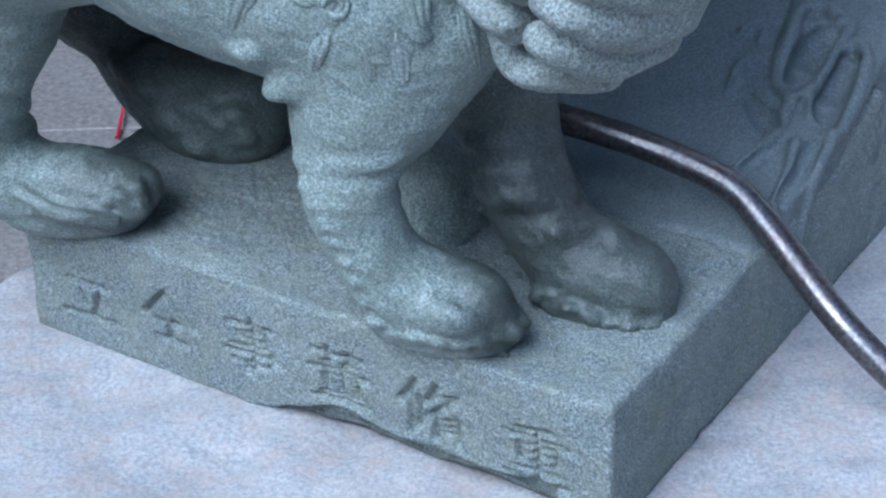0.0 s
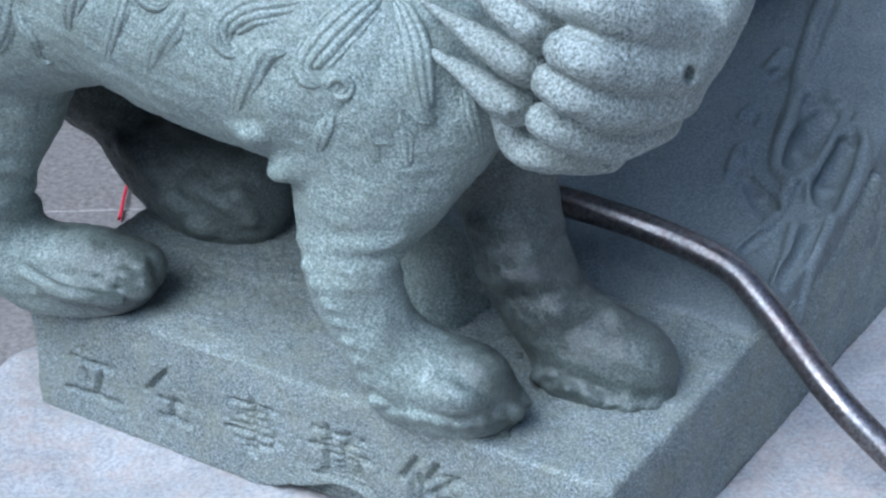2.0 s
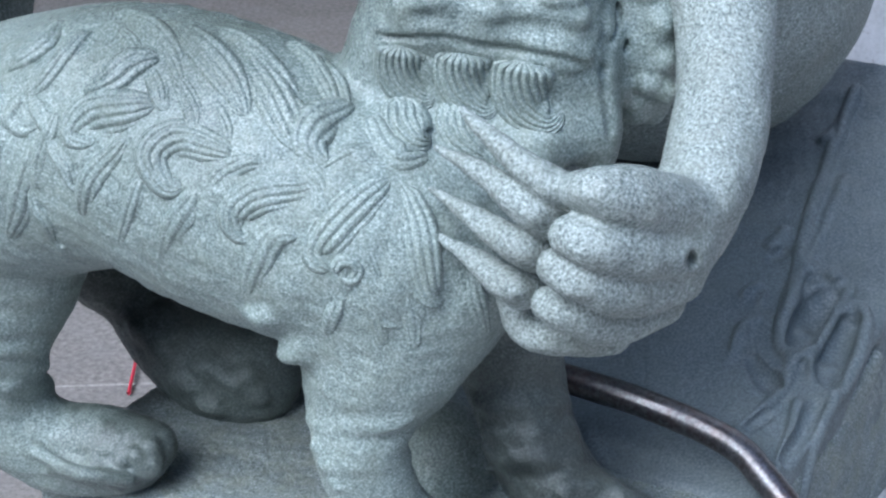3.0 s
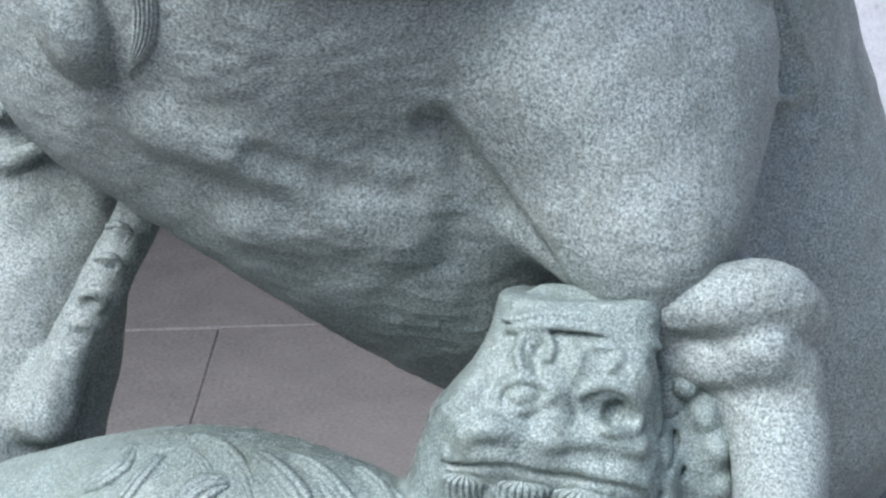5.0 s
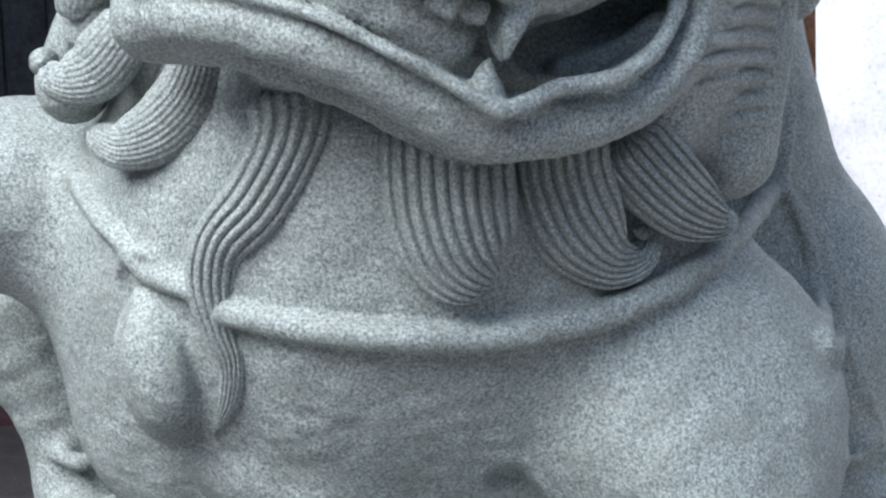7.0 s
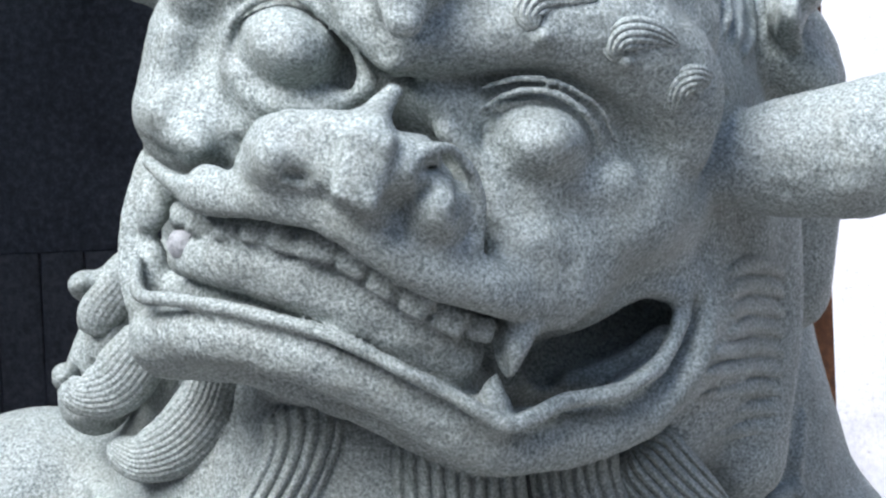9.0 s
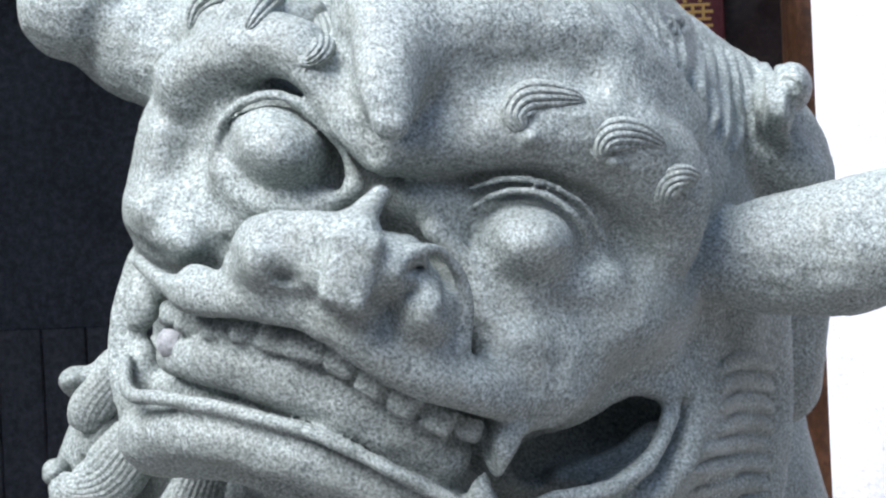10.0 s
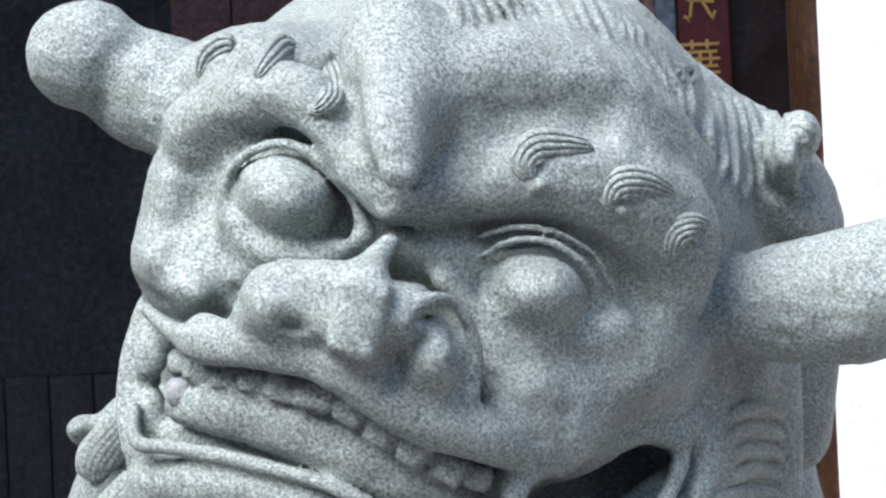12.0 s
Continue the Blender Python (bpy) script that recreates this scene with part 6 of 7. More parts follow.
# inner lip, teeth and the hollow of the cheek
clay.limb((-0.2443, 1.3626, 1.1039, 0.0129), (-0.2082, 1.3392, 1.1033, 0.0214), (-0.1694, 1.3280, 1.0955, 0.0263), (-0.1328, 1.3272, 1.0791, 0.0284), (-0.0969, 1.3316, 1.0572, 0.0277), (-0.0669, 1.3440, 1.0346, 0.0221), k=0.006)
clay.limb((-0.2456, 1.3635, 1.1349, 0.0076), (-0.2284, 1.3459, 1.1302, 0.0090), (-0.1889, 1.3160, 1.1222, 0.0081), (-0.1456, 1.2993, 1.1122, 0.0094), (-0.1229, 1.2973, 1.1019, 0.0094), (-0.0837, 1.3034, 1.0743, 0.0094), (-0.0451, 1.3200, 1.0545, 0.0081), k=0.004)
clay.slab((-0.2472, 1.3717, 1.1324), (0.0055, 0.0200, 0.0076), (-1.4, 22.6, 2.6), 0.0028, k=0.0012)
clay.slab((-0.2296, 1.3527, 1.1277), (0.0080, 0.0200, 0.0090), (-1.4, 20.6, 2.7), 0.0028, k=0.0012)
clay.slab((-0.2098, 1.3358, 1.1219), (0.0076, 0.0200, 0.0074), (-1.4, 14.6, 2.8), 0.0028, k=0.0012)
clay.slab((-0.1901, 1.3238, 1.1197), (0.0086, 0.0200, 0.0073), (-1.3, 8.6, 3.0), 0.0028, k=0.0012)
clay.slab((-0.1696, 1.3138, 1.1155), (0.0093, 0.0200, 0.0087), (-1.4, 14.6, 2.8), 0.0028, k=0.0012)
clay.slab((-0.1465, 1.3059, 1.1097), (0.0132, 0.0200, 0.0094), (-1.4, 16.6, 2.8), 0.0028, k=0.0012)
clay.slab((-0.1236, 1.3039, 1.0993), (0.0088, 0.0200, 0.0101), (-1.5, 28.6, 2.4), 0.0028, k=0.0012)
clay.slab((-0.1053, 1.3049, 1.0853), (0.0095, 0.0200, 0.0101), (-1.6, 34.6, 2.2), 0.0028, k=0.0012)
clay.slab((-0.0843, 1.3099, 1.0716), (0.0096, 0.0200, 0.0101), (-1.6, 32.6, 2.3), 0.0028, k=0.0012)
clay.slab((-0.0651, 1.3179, 1.0592), (0.0114, 0.0200, 0.0098), (-1.5, 26.6, 2.5), 0.0028, k=0.0012)
clay.slab((-0.0456, 1.3279, 1.0516), (0.0082, 0.0200, 0.0080), (-1.4, 18.6, 2.7), 0.0028, k=0.0012)
clay.limb((-0.0169, 1.3284, 1.0563, 0.0125), (-0.0221, 1.3198, 1.0414, 0.0099), (-0.0263, 1.3199, 1.0224, 0.0029), k=0.006)
clay.limb((-0.0150, 1.4400, 1.0182, 0.0087), (0.0131, 1.4500, 1.0241, 0.0136), (0.0458, 1.4650, 1.0355, 0.0169), (0.0745, 1.4650, 1.0484, 0.0145), k=0.01, carve=True)
clay.limb((0.0121, 1.4487, 1.0022, 0.0087), (0.0486, 1.4595, 1.0096, 0.0096), (0.0775, 1.4579, 1.0307, 0.0080), k=0.012)
clay.limb((0.1872, 1.5701, 1.2317, 0.0202), (0.2030, 1.5811, 1.2112, 0.0212), k=0.02)
# locks of the mane beside the chin
clay.limb((-0.3050, 1.5201, 1.0899, 0.0204), (-0.3217, 1.5249, 1.0675, 0.0253), (-0.3261, 1.5276, 1.0342, 0.0230), k=0.015)
lock((-0.3038, 1.4900, 1.0910, 0.0122), (-0.3178, 1.4950, 1.0750, 0.0155), (-0.3320, 1.5000, 1.0589, 0.0172), (-0.3380, 1.5050, 1.0423, 0.0115), ribs=7, lift=0.4, groove=0.08)
clay.ball((-0.3470, 1.5294, 1.0793), (0.0131, 0.0300, 0.0114), (-7.2, 2.0, 2.3), k=0.008)
lock((-0.2918, 1.4950, 1.0456, 0.0184), (-0.3070, 1.4950, 1.0236, 0.0237), (-0.3266, 1.5000, 1.0053, 0.0238), (-0.3506, 1.5050, 1.0014, 0.0165), (-0.3636, 1.5100, 1.0118, 0.0074), ribs=10, lift=0.5, groove=0.07)
clay.ball((-0.3645, 1.5245, 1.0118), (0.0115, 0.0200, 0.0115), (-7.2, 2.0, 2.3), k=0.008)
lock((-0.2398, 1.4750, 1.0211, 0.0202), (-0.2518, 1.4720, 0.9893, 0.0250), (-0.2762, 1.4820, 0.9645, 0.0252), (-0.3086, 1.5000, 0.9530, 0.0190), (-0.3347, 1.5150, 0.9616, 0.0092), ribs=11, lift=0.6, groove=0.07)
# creases of the brow, the cheeks and the nose
clay.limb((-0.1164, 1.2863, 1.3040, 0.0036), (-0.1149, 1.2755, 1.2798, 0.0046), (-0.1067, 1.2668, 1.2539, 0.0046), (-0.0885, 1.2727, 1.2337, 0.0032), (-0.0638, 1.2807, 1.2371, 0.0036), (-0.0393, 1.2898, 1.2557, 0.0043), (-0.0172, 1.2988, 1.2724, 0.0043), (0.0096, 1.3079, 1.2818, 0.0033), (0.0441, 1.3216, 1.2785, 0.0022), k=0.03, carve=True)
clay.limb((-0.0739, 1.2448, 1.1430, 0.0014), (-0.0710, 1.2424, 1.1566, 0.0017), (-0.0643, 1.3442, 1.1577, 0.0022), (-0.0527, 1.2693, 1.1459, 0.0021), (-0.0526, 1.2530, 1.1278, 0.0018), k=0.008, carve=True)
clay.limb((-0.2691, 1.3682, 1.1858, 0.0015), (-0.2548, 1.3605, 1.1727, 0.0019), (-0.2260, 1.3012, 1.1621, 0.0022), (-0.2043, 1.2923, 1.1635, 0.0022), (-0.1988, 1.3325, 1.1755, 0.0019), k=0.01, carve=True)
# hair of the brows
lock((-0.1974, 1.3615, 1.3436, 0.0076), (-0.2065, 1.3634, 1.3435, 0.0099), (-0.2171, 1.3651, 1.3366, 0.0084), (-0.2235, 1.3652, 1.3231, 0.0031), ribs=4, lift=0.6, groove=0.32)
lock((-0.1572, 1.3675, 1.3429, 0.0084), (-0.1650, 1.3616, 1.3404, 0.0109), (-0.1681, 1.3113, 1.3262, 0.0089), (-0.1762, 1.3024, 1.3148, 0.0032), ribs=4, lift=0.6, groove=0.32)
lock((-0.1426, 1.3712, 1.3379, 0.0076), (-0.1342, 1.3690, 1.3227, 0.0095), (-0.1264, 1.2909, 1.3012, 0.0080), (-0.1358, 1.2869, 1.2927, 0.0047), (-0.1413, 1.2884, 1.2960, 0.0022), ribs=4, lift=0.6, groove=0.32)
lock((0.0395, 1.3122, 1.2609, 0.0044), (0.0214, 1.3060, 1.2629, 0.0102), (0.0033, 1.3006, 1.2621, 0.0123), (-0.0051, 1.2971, 1.2522, 0.0101), (-0.0005, 1.2975, 1.2418, 0.0051), ribs=5, lift=0.5, groove=0.32)
lock((0.0917, 1.3342, 1.2288, 0.0044), (0.0733, 1.3229, 1.2367, 0.0103), (0.0566, 1.3152, 1.2369, 0.0117), (0.0490, 1.3149, 1.2284, 0.0088), (0.0530, 1.3190, 1.2203, 0.0044), ribs=5, lift=0.5, groove=0.32)
lock((0.1303, 1.4402, 1.1987, 0.0039), (0.1062, 1.3491, 1.2074, 0.0089), (0.0919, 1.3404, 1.2042, 0.0104), (0.0871, 1.3454, 1.1922, 0.0074), (0.0893, 1.3531, 1.1846, 0.0030), ribs=5, lift=0.5, groove=0.32)
clay.ball((0.0029, 1.3027, 1.2382), (0.0072, 0.0090, 0.0058), (0.6, 2.6, 3.3), k=0.003)
clay.ball((0.0553, 1.3232, 1.2203), (0.0073, 0.0090, 0.0051), (0.6, 2.6, 3.3), k=0.003)
# mane over the brow
clay.limb((0.0496, 1.46, 1.3654, 0.0137), (0.0653, 1.46, 1.3573, 0.0145), (0.0812, 1.475, 1.3468, 0.0098), k=0.01)
clay.ball((0.1073, 1.5, 1.3196), (0.0149, 0.03, 0.0141), (0.6, 2.6, 3.3), k=0.008)
clay.ball((0.1945, 1.55, 1.2751), (0.0171, 0.035, 0.0188), (0.6, 2.6, 3.3), k=0.008)
clay.ball((0.1835, 1.54, 1.2561), (0.0127, 0.025, 0.0186), (0.6, 2.6, 3.3), k=0.008)
clay.limb((-0.0589, 1.3383, 1.3798, 0.003), (-0.0492, 1.3255, 1.3647, 0.0037), (-0.0444, 1.3195, 1.3508, 0.0037), (-0.0454, 1.3146, 1.3401, 0.0026), k=0.004)
clay.limb((-0.0501, 1.3383, 1.3782, 0.003), (-0.0406, 1.3285, 1.3631, 0.0037), (-0.0357, 1.3225, 1.3492, 0.0037), (-0.0368, 1.3176, 1.3385, 0.0026), k=0.004)
clay.limb((-0.0412, 1.3383, 1.3766, 0.003), (-0.0319, 1.3315, 1.3615, 0.0037), (-0.0271, 1.3255, 1.3476, 0.0037), (-0.0282, 1.3236, 1.3372, 0.0026), k=0.004)
clay.limb((-0.0324, 1.3413, 1.3754, 0.003), (-0.0232, 1.3375, 1.3603, 0.0037), (-0.0186, 1.3345, 1.3467, 0.0037), (-0.0197, 1.3326, 1.3361, 0.0026), k=0.004)
clay.limb((-0.0236, 1.3443, 1.3742, 0.003), (-0.0146, 1.3435, 1.359, 0.0038), (-0.0099, 1.3435, 1.3457, 0.0038), (-0.0111, 1.3386, 1.3348, 0.0026), k=0.004)
clay.limb((-0.0149, 1.3532, 1.3737, 0.003), (-0.0059, 1.3555, 1.3584, 0.0038), (-0.0012, 1.3495, 1.3444, 0.0038), (-0.0023, 1.3416, 1.3332, 0.0026), k=0.004)
clay.limb((-0.0062, 1.3622, 1.3732, 0.003), (0.0029, 1.3615, 1.3571, 0.0038), (0.0077, 1.3525, 1.3427, 0.0038), (0.0066, 1.3386, 1.3309, 0.0026), k=0.004)
clay.limb((0.0027, 1.3742, 1.3731, 0.0031), (0.0119, 1.3675, 1.3558, 0.0038), (0.0166, 1.3555, 1.3411, 0.0038), (0.0154, 1.3416, 1.3293, 0.0026), k=0.004)
clay.limb((0.0116, 1.3862, 1.3729, 0.0031), (0.0209, 1.3675, 1.3538, 0.0038), (0.0255, 1.3555, 1.3391, 0.0038), (0.0243, 1.3446, 1.3276, 0.0026), k=0.004)
clay.limb((0.0208, 1.3952, 1.3724, 0.0031), (0.0299, 1.3705, 1.3522, 0.0038), (0.0345, 1.3585, 1.3374, 0.0038), (0.0332, 1.3506, 1.3262, 0.0026), k=0.004)
clay.limb((0.0299, 1.4012, 1.3714, 0.0031), (0.0389, 1.3735, 1.3505, 0.0038), (0.0435, 1.3645, 1.3361, 0.0038), (0.0421, 1.3566, 1.3248, 0.0026), k=0.004)
clay.limb((0.0392, 1.4072, 1.3705, 0.0031), (0.048, 1.3795, 1.3492, 0.0038), (0.0525, 1.3705, 1.3347, 0.0038), (0.0511, 1.3626, 1.3234, 0.0027), k=0.004)
clay.limb((0.0423, 1.3592, 1.3288, 0.0027), (0.0471, 1.3555, 1.3192, 0.0038), (0.0504, 1.3585, 1.3087, 0.0038), (0.0492, 1.3596, 1.2995, 0.0026), k=0.004)
clay.limb((0.0506, 1.3652, 1.3271, 0.0027), (0.0554, 1.3645, 1.3173, 0.0038), (0.0586, 1.3645, 1.3058, 0.0038), (0.0575, 1.3686, 1.296, 0.0027), k=0.004)
clay.limb((0.0589, 1.3712, 1.3253, 0.0027), (0.0637, 1.3705, 1.3151, 0.0038), (0.067, 1.3735, 1.3031, 0.0038), (0.0658, 1.3746, 1.2922, 0.0027), k=0.004)
clay.limb((0.0673, 1.3772, 1.3235, 0.0027), (0.0722, 1.3795, 1.3132, 0.0038), (0.0755, 1.3825, 1.3003, 0.0038), (0.0742, 1.3836, 1.2886, 0.0027), k=0.004)
clay.limb((0.0758, 1.3862, 1.322, 0.0027), (0.0808, 1.3885, 1.3112, 0.0039), (0.084, 1.3915, 1.2975, 0.0039), (0.0827, 1.3926, 1.2849, 0.0027), k=0.004)
clay.limb((0.0846, 1.3982, 1.3207, 0.0027), (0.0894, 1.3975, 1.3092, 0.0039), (0.0927, 1.4005, 1.2946, 0.0039), (0.0913, 1.4016, 1.2812, 0.0027), k=0.004)
clay.limb((0.0935, 1.4102, 1.3194, 0.0027), (0.0984, 1.4124, 1.3076, 0.0039), (0.1016, 1.4124, 1.2919, 0.0039), (0.1, 1.4106, 1.2775, 0.0027), k=0.004)
clay.limb((0.1028, 1.4282, 1.3185, 0.0028), (0.1079, 1.4334, 1.3065, 0.004), (0.1106, 1.4244, 1.2892, 0.0039), (0.109, 1.4226, 1.2739, 0.0028), k=0.004)
clay.limb((0.122, 1.4822, 1.3052, 0.0029), (0.1242, 1.4754, 1.2924, 0.0041), (0.1221, 1.4394, 1.2742, 0.004), (0.1237, 1.4394, 1.2583, 0.004), (0.1206, 1.4346, 1.2484, 0.0028), k=0.004)
clay.limb((0.135, 1.5541, 1.3075, 0.003), (0.1369, 1.5413, 1.2934, 0.0042), (0.1331, 1.4844, 1.2727, 0.0041), (0.1323, 1.4484, 1.2528, 0.004), (0.1291, 1.4436, 1.2416, 0.0028), k=0.004)
clay.limb((0.1446, 1.5661, 1.3053, 0.003), (0.1464, 1.5533, 1.2907, 0.0043), (0.1451, 1.5353, 1.2712, 0.0042), (0.1416, 1.4664, 1.2475, 0.0041), (0.1379, 1.4556, 1.2349, 0.0028), k=0.004)
clay.limb((0.154, 1.5751, 1.3029, 0.003), (0.1558, 1.5623, 1.2879, 0.0043), (0.1548, 1.5503, 1.2677, 0.0043), (0.1555, 1.5413, 1.2441, 0.0042), (0.147, 1.4706, 1.2281, 0.0028), k=0.004)
clay.limb((0.1633, 1.5811, 1.3003, 0.003), (0.165, 1.5683, 1.2848, 0.0043), (0.1641, 1.5593, 1.2639, 0.0043), (0.1652, 1.5563, 1.2383, 0.0043), (0.1618, 1.5546, 1.2227, 0.003), k=0.004)
clay.limb((0.1731, 1.5931, 1.2981, 0.0031), (0.1742, 1.5743, 1.2817, 0.0043), (0.1709, 1.5383, 1.2588, 0.0042), (0.1745, 1.5653, 1.2322, 0.0043), (0.1716, 1.5696, 1.2154, 0.003), k=0.004)
clay.limb((0.1834, 1.6081, 1.296, 0.0031), (0.1791, 1.5323, 1.276, 0.0042), (0.1776, 1.5173, 1.2537, 0.0042), (0.1839, 1.5743, 1.2261, 0.0043), (0.1812, 1.5816, 1.2079, 0.003), k=0.004)
clay.limb((0.1855, 1.5362, 1.2885, 0.003), (0.1865, 1.5203, 1.2721, 0.0042), (0.186, 1.5173, 1.2496, 0.0042), (0.1931, 1.5803, 1.2198, 0.0043), (0.1906, 1.5906, 1.2003, 0.0031), k=0.004)
clay.limb((0.0518, 1.3978, 1.3598, 0.0023), (0.0567, 1.3918, 1.352, 0.0027), (0.057, 1.3836, 1.3442, 0.0023), k=0.003)
clay.limb((0.0587, 1.4038, 1.3578, 0.0023), (0.0635, 1.3948, 1.3492, 0.0027), (0.0638, 1.3866, 1.3411, 0.0023), k=0.003)
clay.limb((0.0656, 1.4068, 1.3555, 0.0023), (0.0705, 1.4008, 1.3468, 0.0027), (0.0707, 1.3926, 1.3382, 0.0023), k=0.003)
clay.limb((0.0728, 1.4158, 1.3537, 0.0024), (0.0776, 1.4098, 1.3447, 0.0027), (0.0776, 1.3986, 1.3354, 0.0023), k=0.003)
clay.limb((0.1835, 1.5721, 1.2384, 0.003), (0.1895, 1.5777, 1.2212, 0.0035), (0.1906, 1.5876, 1.2063, 0.0026), k=0.004)
clay.limb((0.1886, 1.5751, 1.234, 0.003), (0.1951, 1.5837, 1.2176, 0.0035), (0.1959, 1.5906, 1.2035, 0.0026), k=0.004)
lock((0.0987, 1.42, 1.3149, 0.0035), (0.1056, 1.438, 1.32, 0.0036), (0.1122, 1.459, 1.3191, 0.0036), (0.1128, 1.453, 1.3134, 0.0036), (0.1083, 1.438, 1.3096, 0.0036), (0.1047, 1.429, 1.3098, 0.0036), (0.1045, 1.429, 1.3126, 0.0036), (0.106, 1.435, 1.3138, 0.0036), ribs=1, lift=0.7)
lock((0.1857, 1.522, 1.2772, 0.0038), (0.1926, 1.519, 1.2812, 0.0038), (0.1983, 1.516, 1.2779, 0.0038), (0.1995, 1.519, 1.2722, 0.0038), (0.1957, 1.519, 1.2691, 0.0038), (0.1917, 1.519, 1.2705, 0.0038), (0.1914, 1.519, 1.2734, 0.0038), (0.1928, 1.516, 1.2744, 0.0038), ribs=1, lift=0.7)
# waves of the mane beside the cheek
lock((0.1264, 1.477, 1.0725, 0.0057), (0.1427, 1.504, 1.0759, 0.0079), (0.1617, 1.537, 1.0716, 0.0076), (0.1758, 1.567, 1.0633, 0.0039), ribs=1, lift=0.6)
lock((0.1254, 1.471, 1.0583, 0.0057), (0.1421, 1.504, 1.0611, 0.0079), (0.1611, 1.537, 1.0565, 0.0076), (0.1752, 1.567, 1.0479, 0.0039), ribs=1, lift=0.6)
lock((0.1246, 1.468, 1.044, 0.0057), (0.1415, 1.504, 1.0463, 0.0079), (0.1607, 1.54, 1.0411, 0.0076), (0.1745, 1.567, 1.0326, 0.0039), ribs=1, lift=0.6)
lock((0.124, 1.468, 1.0295, 0.0057), (0.1408, 1.504, 1.0315, 0.0079), (0.1605, 1.546, 1.0255, 0.0077), (0.1736, 1.564, 1.0175, 0.0039), ribs=1, lift=0.6)
lock((0.1089, 1.438, 1.0185, 0.0056), (0.1406, 1.51, 1.0161, 0.0079), (0.1601, 1.549, 1.01, 0.0077), (0.1729, 1.564, 1.0021, 0.0039), ribs=1, lift=0.6)
lock((0.1051, 1.438, 1.0043, 0.0056), (0.1404, 1.516, 1.0006, 0.008), (0.1595, 1.549, 0.9948, 0.0077), (0.1723, 1.564, 0.9868, 0.0039), ribs=1, lift=0.6)
lock((0.1032, 1.474, 0.986, 0.0057), (0.1402, 1.522, 0.985, 0.008), (0.1591, 1.552, 0.9792, 0.0077), (0.1717, 1.564, 0.9714, 0.0039), ribs=1, lift=0.6)
lock((0.0998, 1.483, 0.9705, 0.0058), (0.1404, 1.534, 0.9685, 0.0081), (0.1584, 1.552, 0.964, 0.0077), (0.171, 1.564, 0.956, 0.0039), ribs=1, lift=0.6)
lock((0.0962, 1.489, 0.9551, 0.0058), (0.1402, 1.54, 0.9526, 0.0081), (0.1578, 1.552, 0.9487, 0.0077), (0.1704, 1.564, 0.9407, 0.0039), ribs=1, lift=0.6)
guardian_lion = tagged(carved("guardian_lion", [body, paw, head], lion_stone), "grey-green carved stone guardian lion with bared teeth", "statue")
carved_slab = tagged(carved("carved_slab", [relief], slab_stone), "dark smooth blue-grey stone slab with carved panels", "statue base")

# ---- small things ----
def tube(name, points, mat, sides=20, steps=8):
    rows = spline(points, steps)
    p = rows[:, :3]
    along = np.gradient(p, axis=0)
    along /= np.linalg.norm(along, axis=1)[:, None]
    a = np.cross(along, (0.1, 0.2, 1.0))
    a /= np.linalg.norm(a, axis=1)[:, None]
    b = np.cross(along, a)
    w = np.linspace(0, 2 * math.pi, sides, endpoint=False)
    v = p[:, None] + rows[:, 3][:, None, None] * (np.cos(w)[None, :, None] * a[:, None] + np.sin(w)[None, :, None] * b[:, None])
    n = len(rows)
    i = np.arange(n * sides).reshape(n, sides)
    f = np.stack([i[:-1], np.roll(i[:-1], -1, 1), np.roll(i[1:], -1, 1), i[1:]], -1).reshape(-1, 4)
    return mesh_of(name, v.reshape(-1, 3), f, mat)


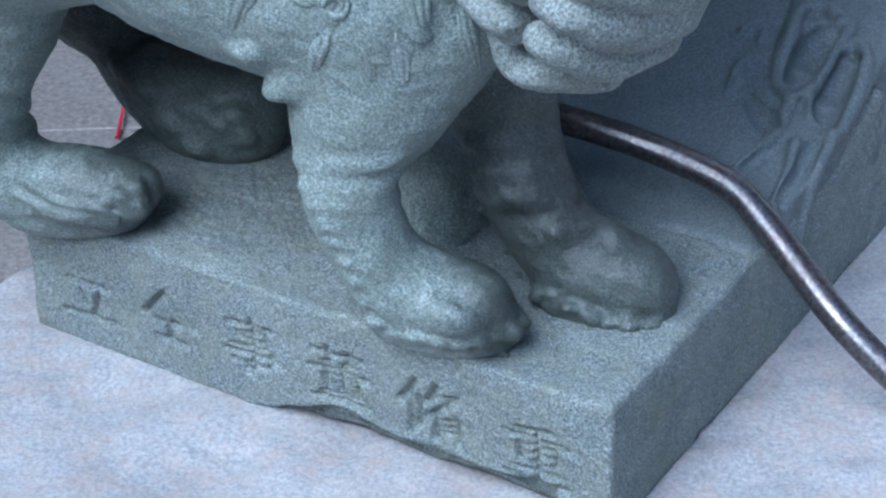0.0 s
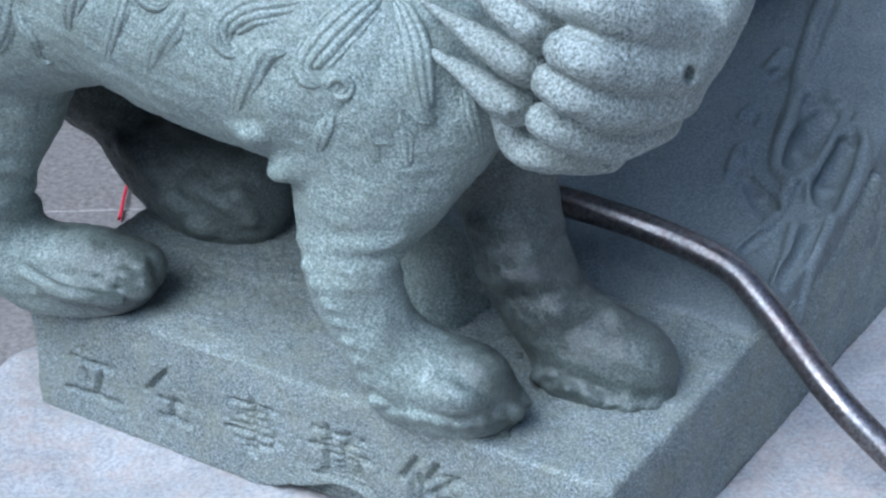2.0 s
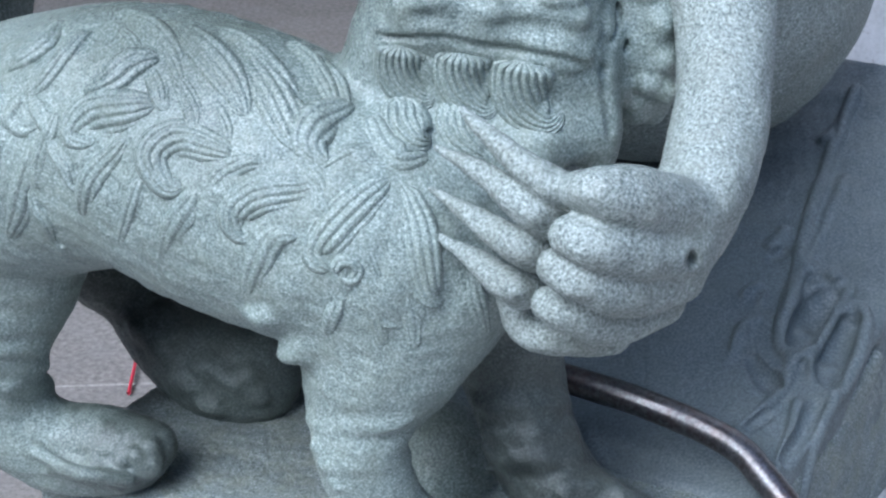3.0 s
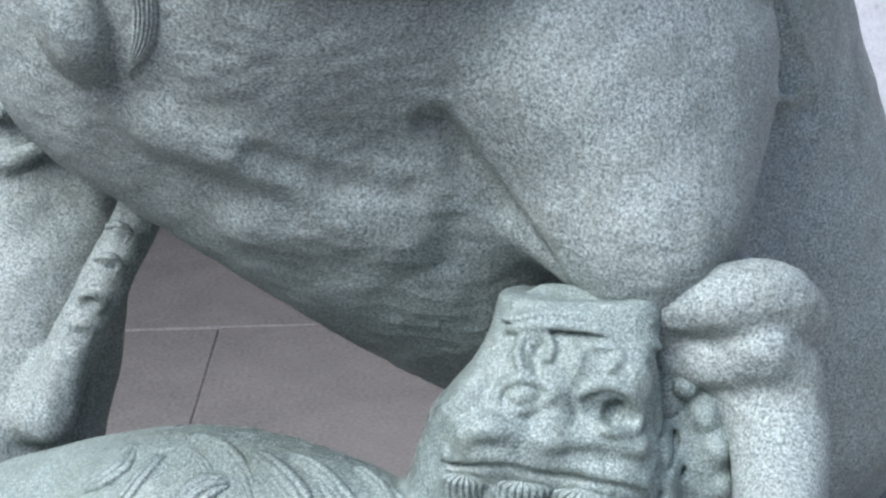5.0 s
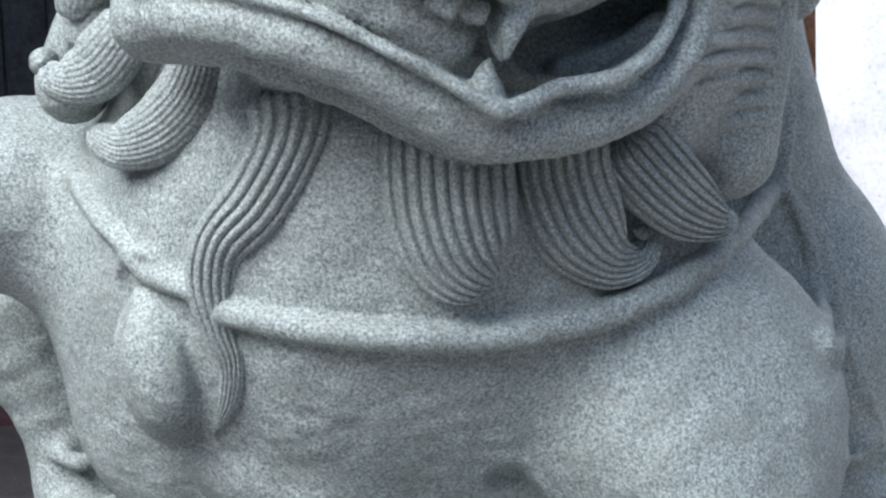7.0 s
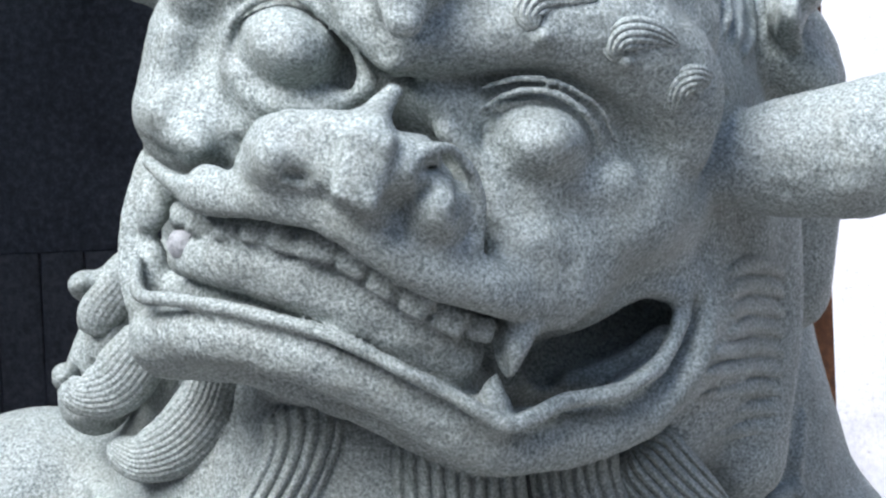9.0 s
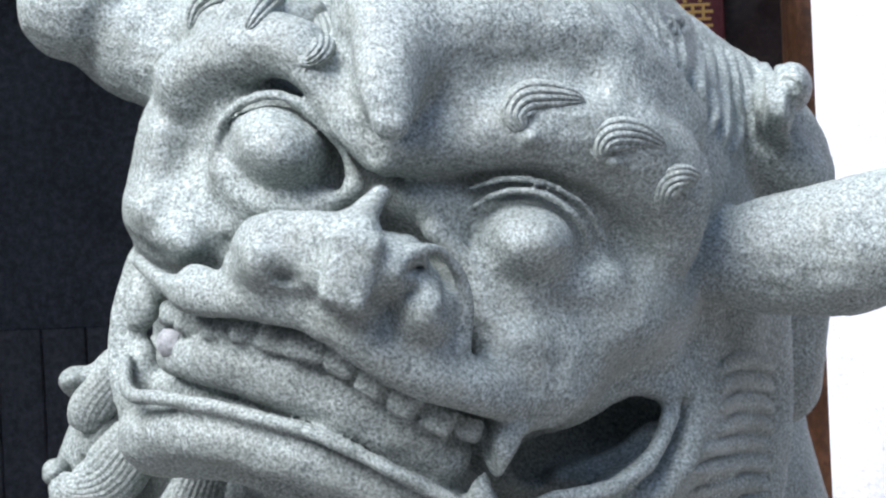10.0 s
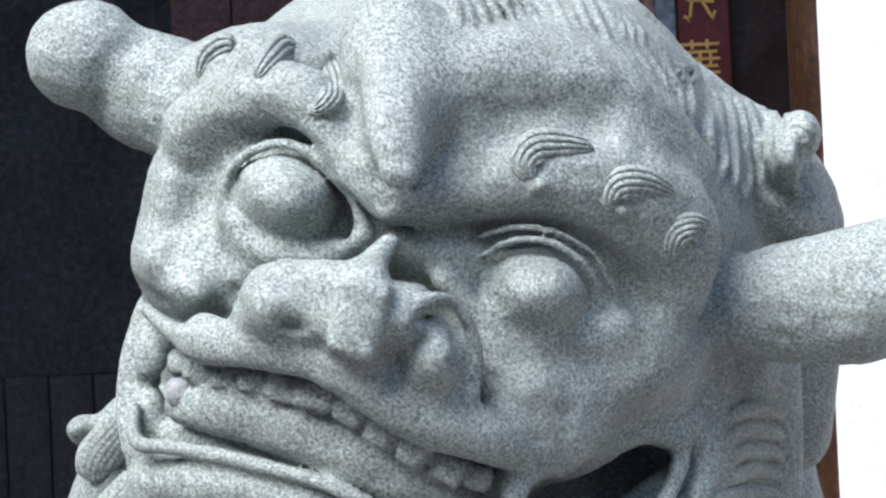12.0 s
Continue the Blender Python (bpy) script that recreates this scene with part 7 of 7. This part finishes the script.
steel_pipe = tagged(tube("steel_pipe", ((0.0786, 1.61, 0.0803, 0.0125), (0.1106, 1.6, 0.0756, 0.0125), (0.1645, 1.575, 0.0674, 0.0125), (0.2128, 1.55, 0.0561, 0.0125), (0.2427, 1.53, 0.0456, 0.0125), (0.2612, 1.51, 0.0305, 0.0125), (0.2836, 1.485, 0.008, 0.0125), (0.3141, 1.44, -0.0199, 0.0125), (0.3463, 1.41, -0.0463, 0.0125), (0.3788, 1.385, -0.0703, 0.0125)), steel), "bent worn dark steel pipe resting on the ledge", "pipe")
sign_board = new("sign_board")
tagged(sign_board, "tall dark red lacquered board with gold characters", "sign")
part("panel", block((0.279, 4.94, 0.6), (0.394, 4.98, 2.4), 0.003), red_lacquer, sign_board)


def lettering(text, size, m, mat, parent):
    c = bpy.data.curves.new("character", "FONT")
    c.body, c.size, c.extrude, c.align_x, c.align_y = text, size, 0.002, "CENTER", "CENTER"
    o = new("character", c)
    bpy.context.view_layer.update()
    me = bpy.data.meshes.new_from_object(o.evaluated_get(bpy.context.evaluated_depsgraph_get()))
    bpy.data.objects.remove(o)
    me.materials.clear()
    me.materials.append(mat)
    ob = new("character", me)
    ob.parent = parent
    ob.matrix_basis = m
    return ob


lettering("\u83ef", 0.098, pose(0.3253, 4.937, 1.6245, 90), gold, sign_board)
for dx, dz, w, h, lean in ((-0.022, -0.006, 0.007, 0.06, 8), (0.01, 0.0, 0.007, 0.075, -28), (0.0, 0.012, 0.06, 0.007, 6), (0.028, -0.022, 0.007, 0.022, 20), (-0.03, -0.026, 0.018, 0.007, 30)):
    bar = part("bar", block((-w / 2, -0.002, -h / 2), (w / 2, 0.002, h / 2), 0), gold, sign_board)
    bar.matrix_basis = pose(0.3312 + dx, 4.937, 1.7527 + dz, 0, lean, 0)

white_pebble = bmesh.new()
bmesh.ops.create_icosphere(white_pebble, subdivisions=2, radius=0.0105)
for v in white_pebble.verts:
    v.co *= 1 + 0.16 * noise.noise(v.co * 160)
pebble = tagged(part("pebble", white_pebble, white_quartz), "small pale quartz pebble lodged between the teeth", "pebble")
pebble.matrix_basis = pose(-0.2432, 1.3520, 1.1135, 20, 30, 10)
for a, b in (((-0.4071, 2.512, -0.444), (-0.4067, 2.6185, -0.444)), ((-0.3056, 2.6933, -0.444), (-0.2926, 2.7282, -0.444))):
    tagged(tube("red_stick", [(*a, 0.0025), (*b, 0.002)], red_plastic, 8, 3), "thin red stick lying on the paving", "stick", "sticks on the paving")
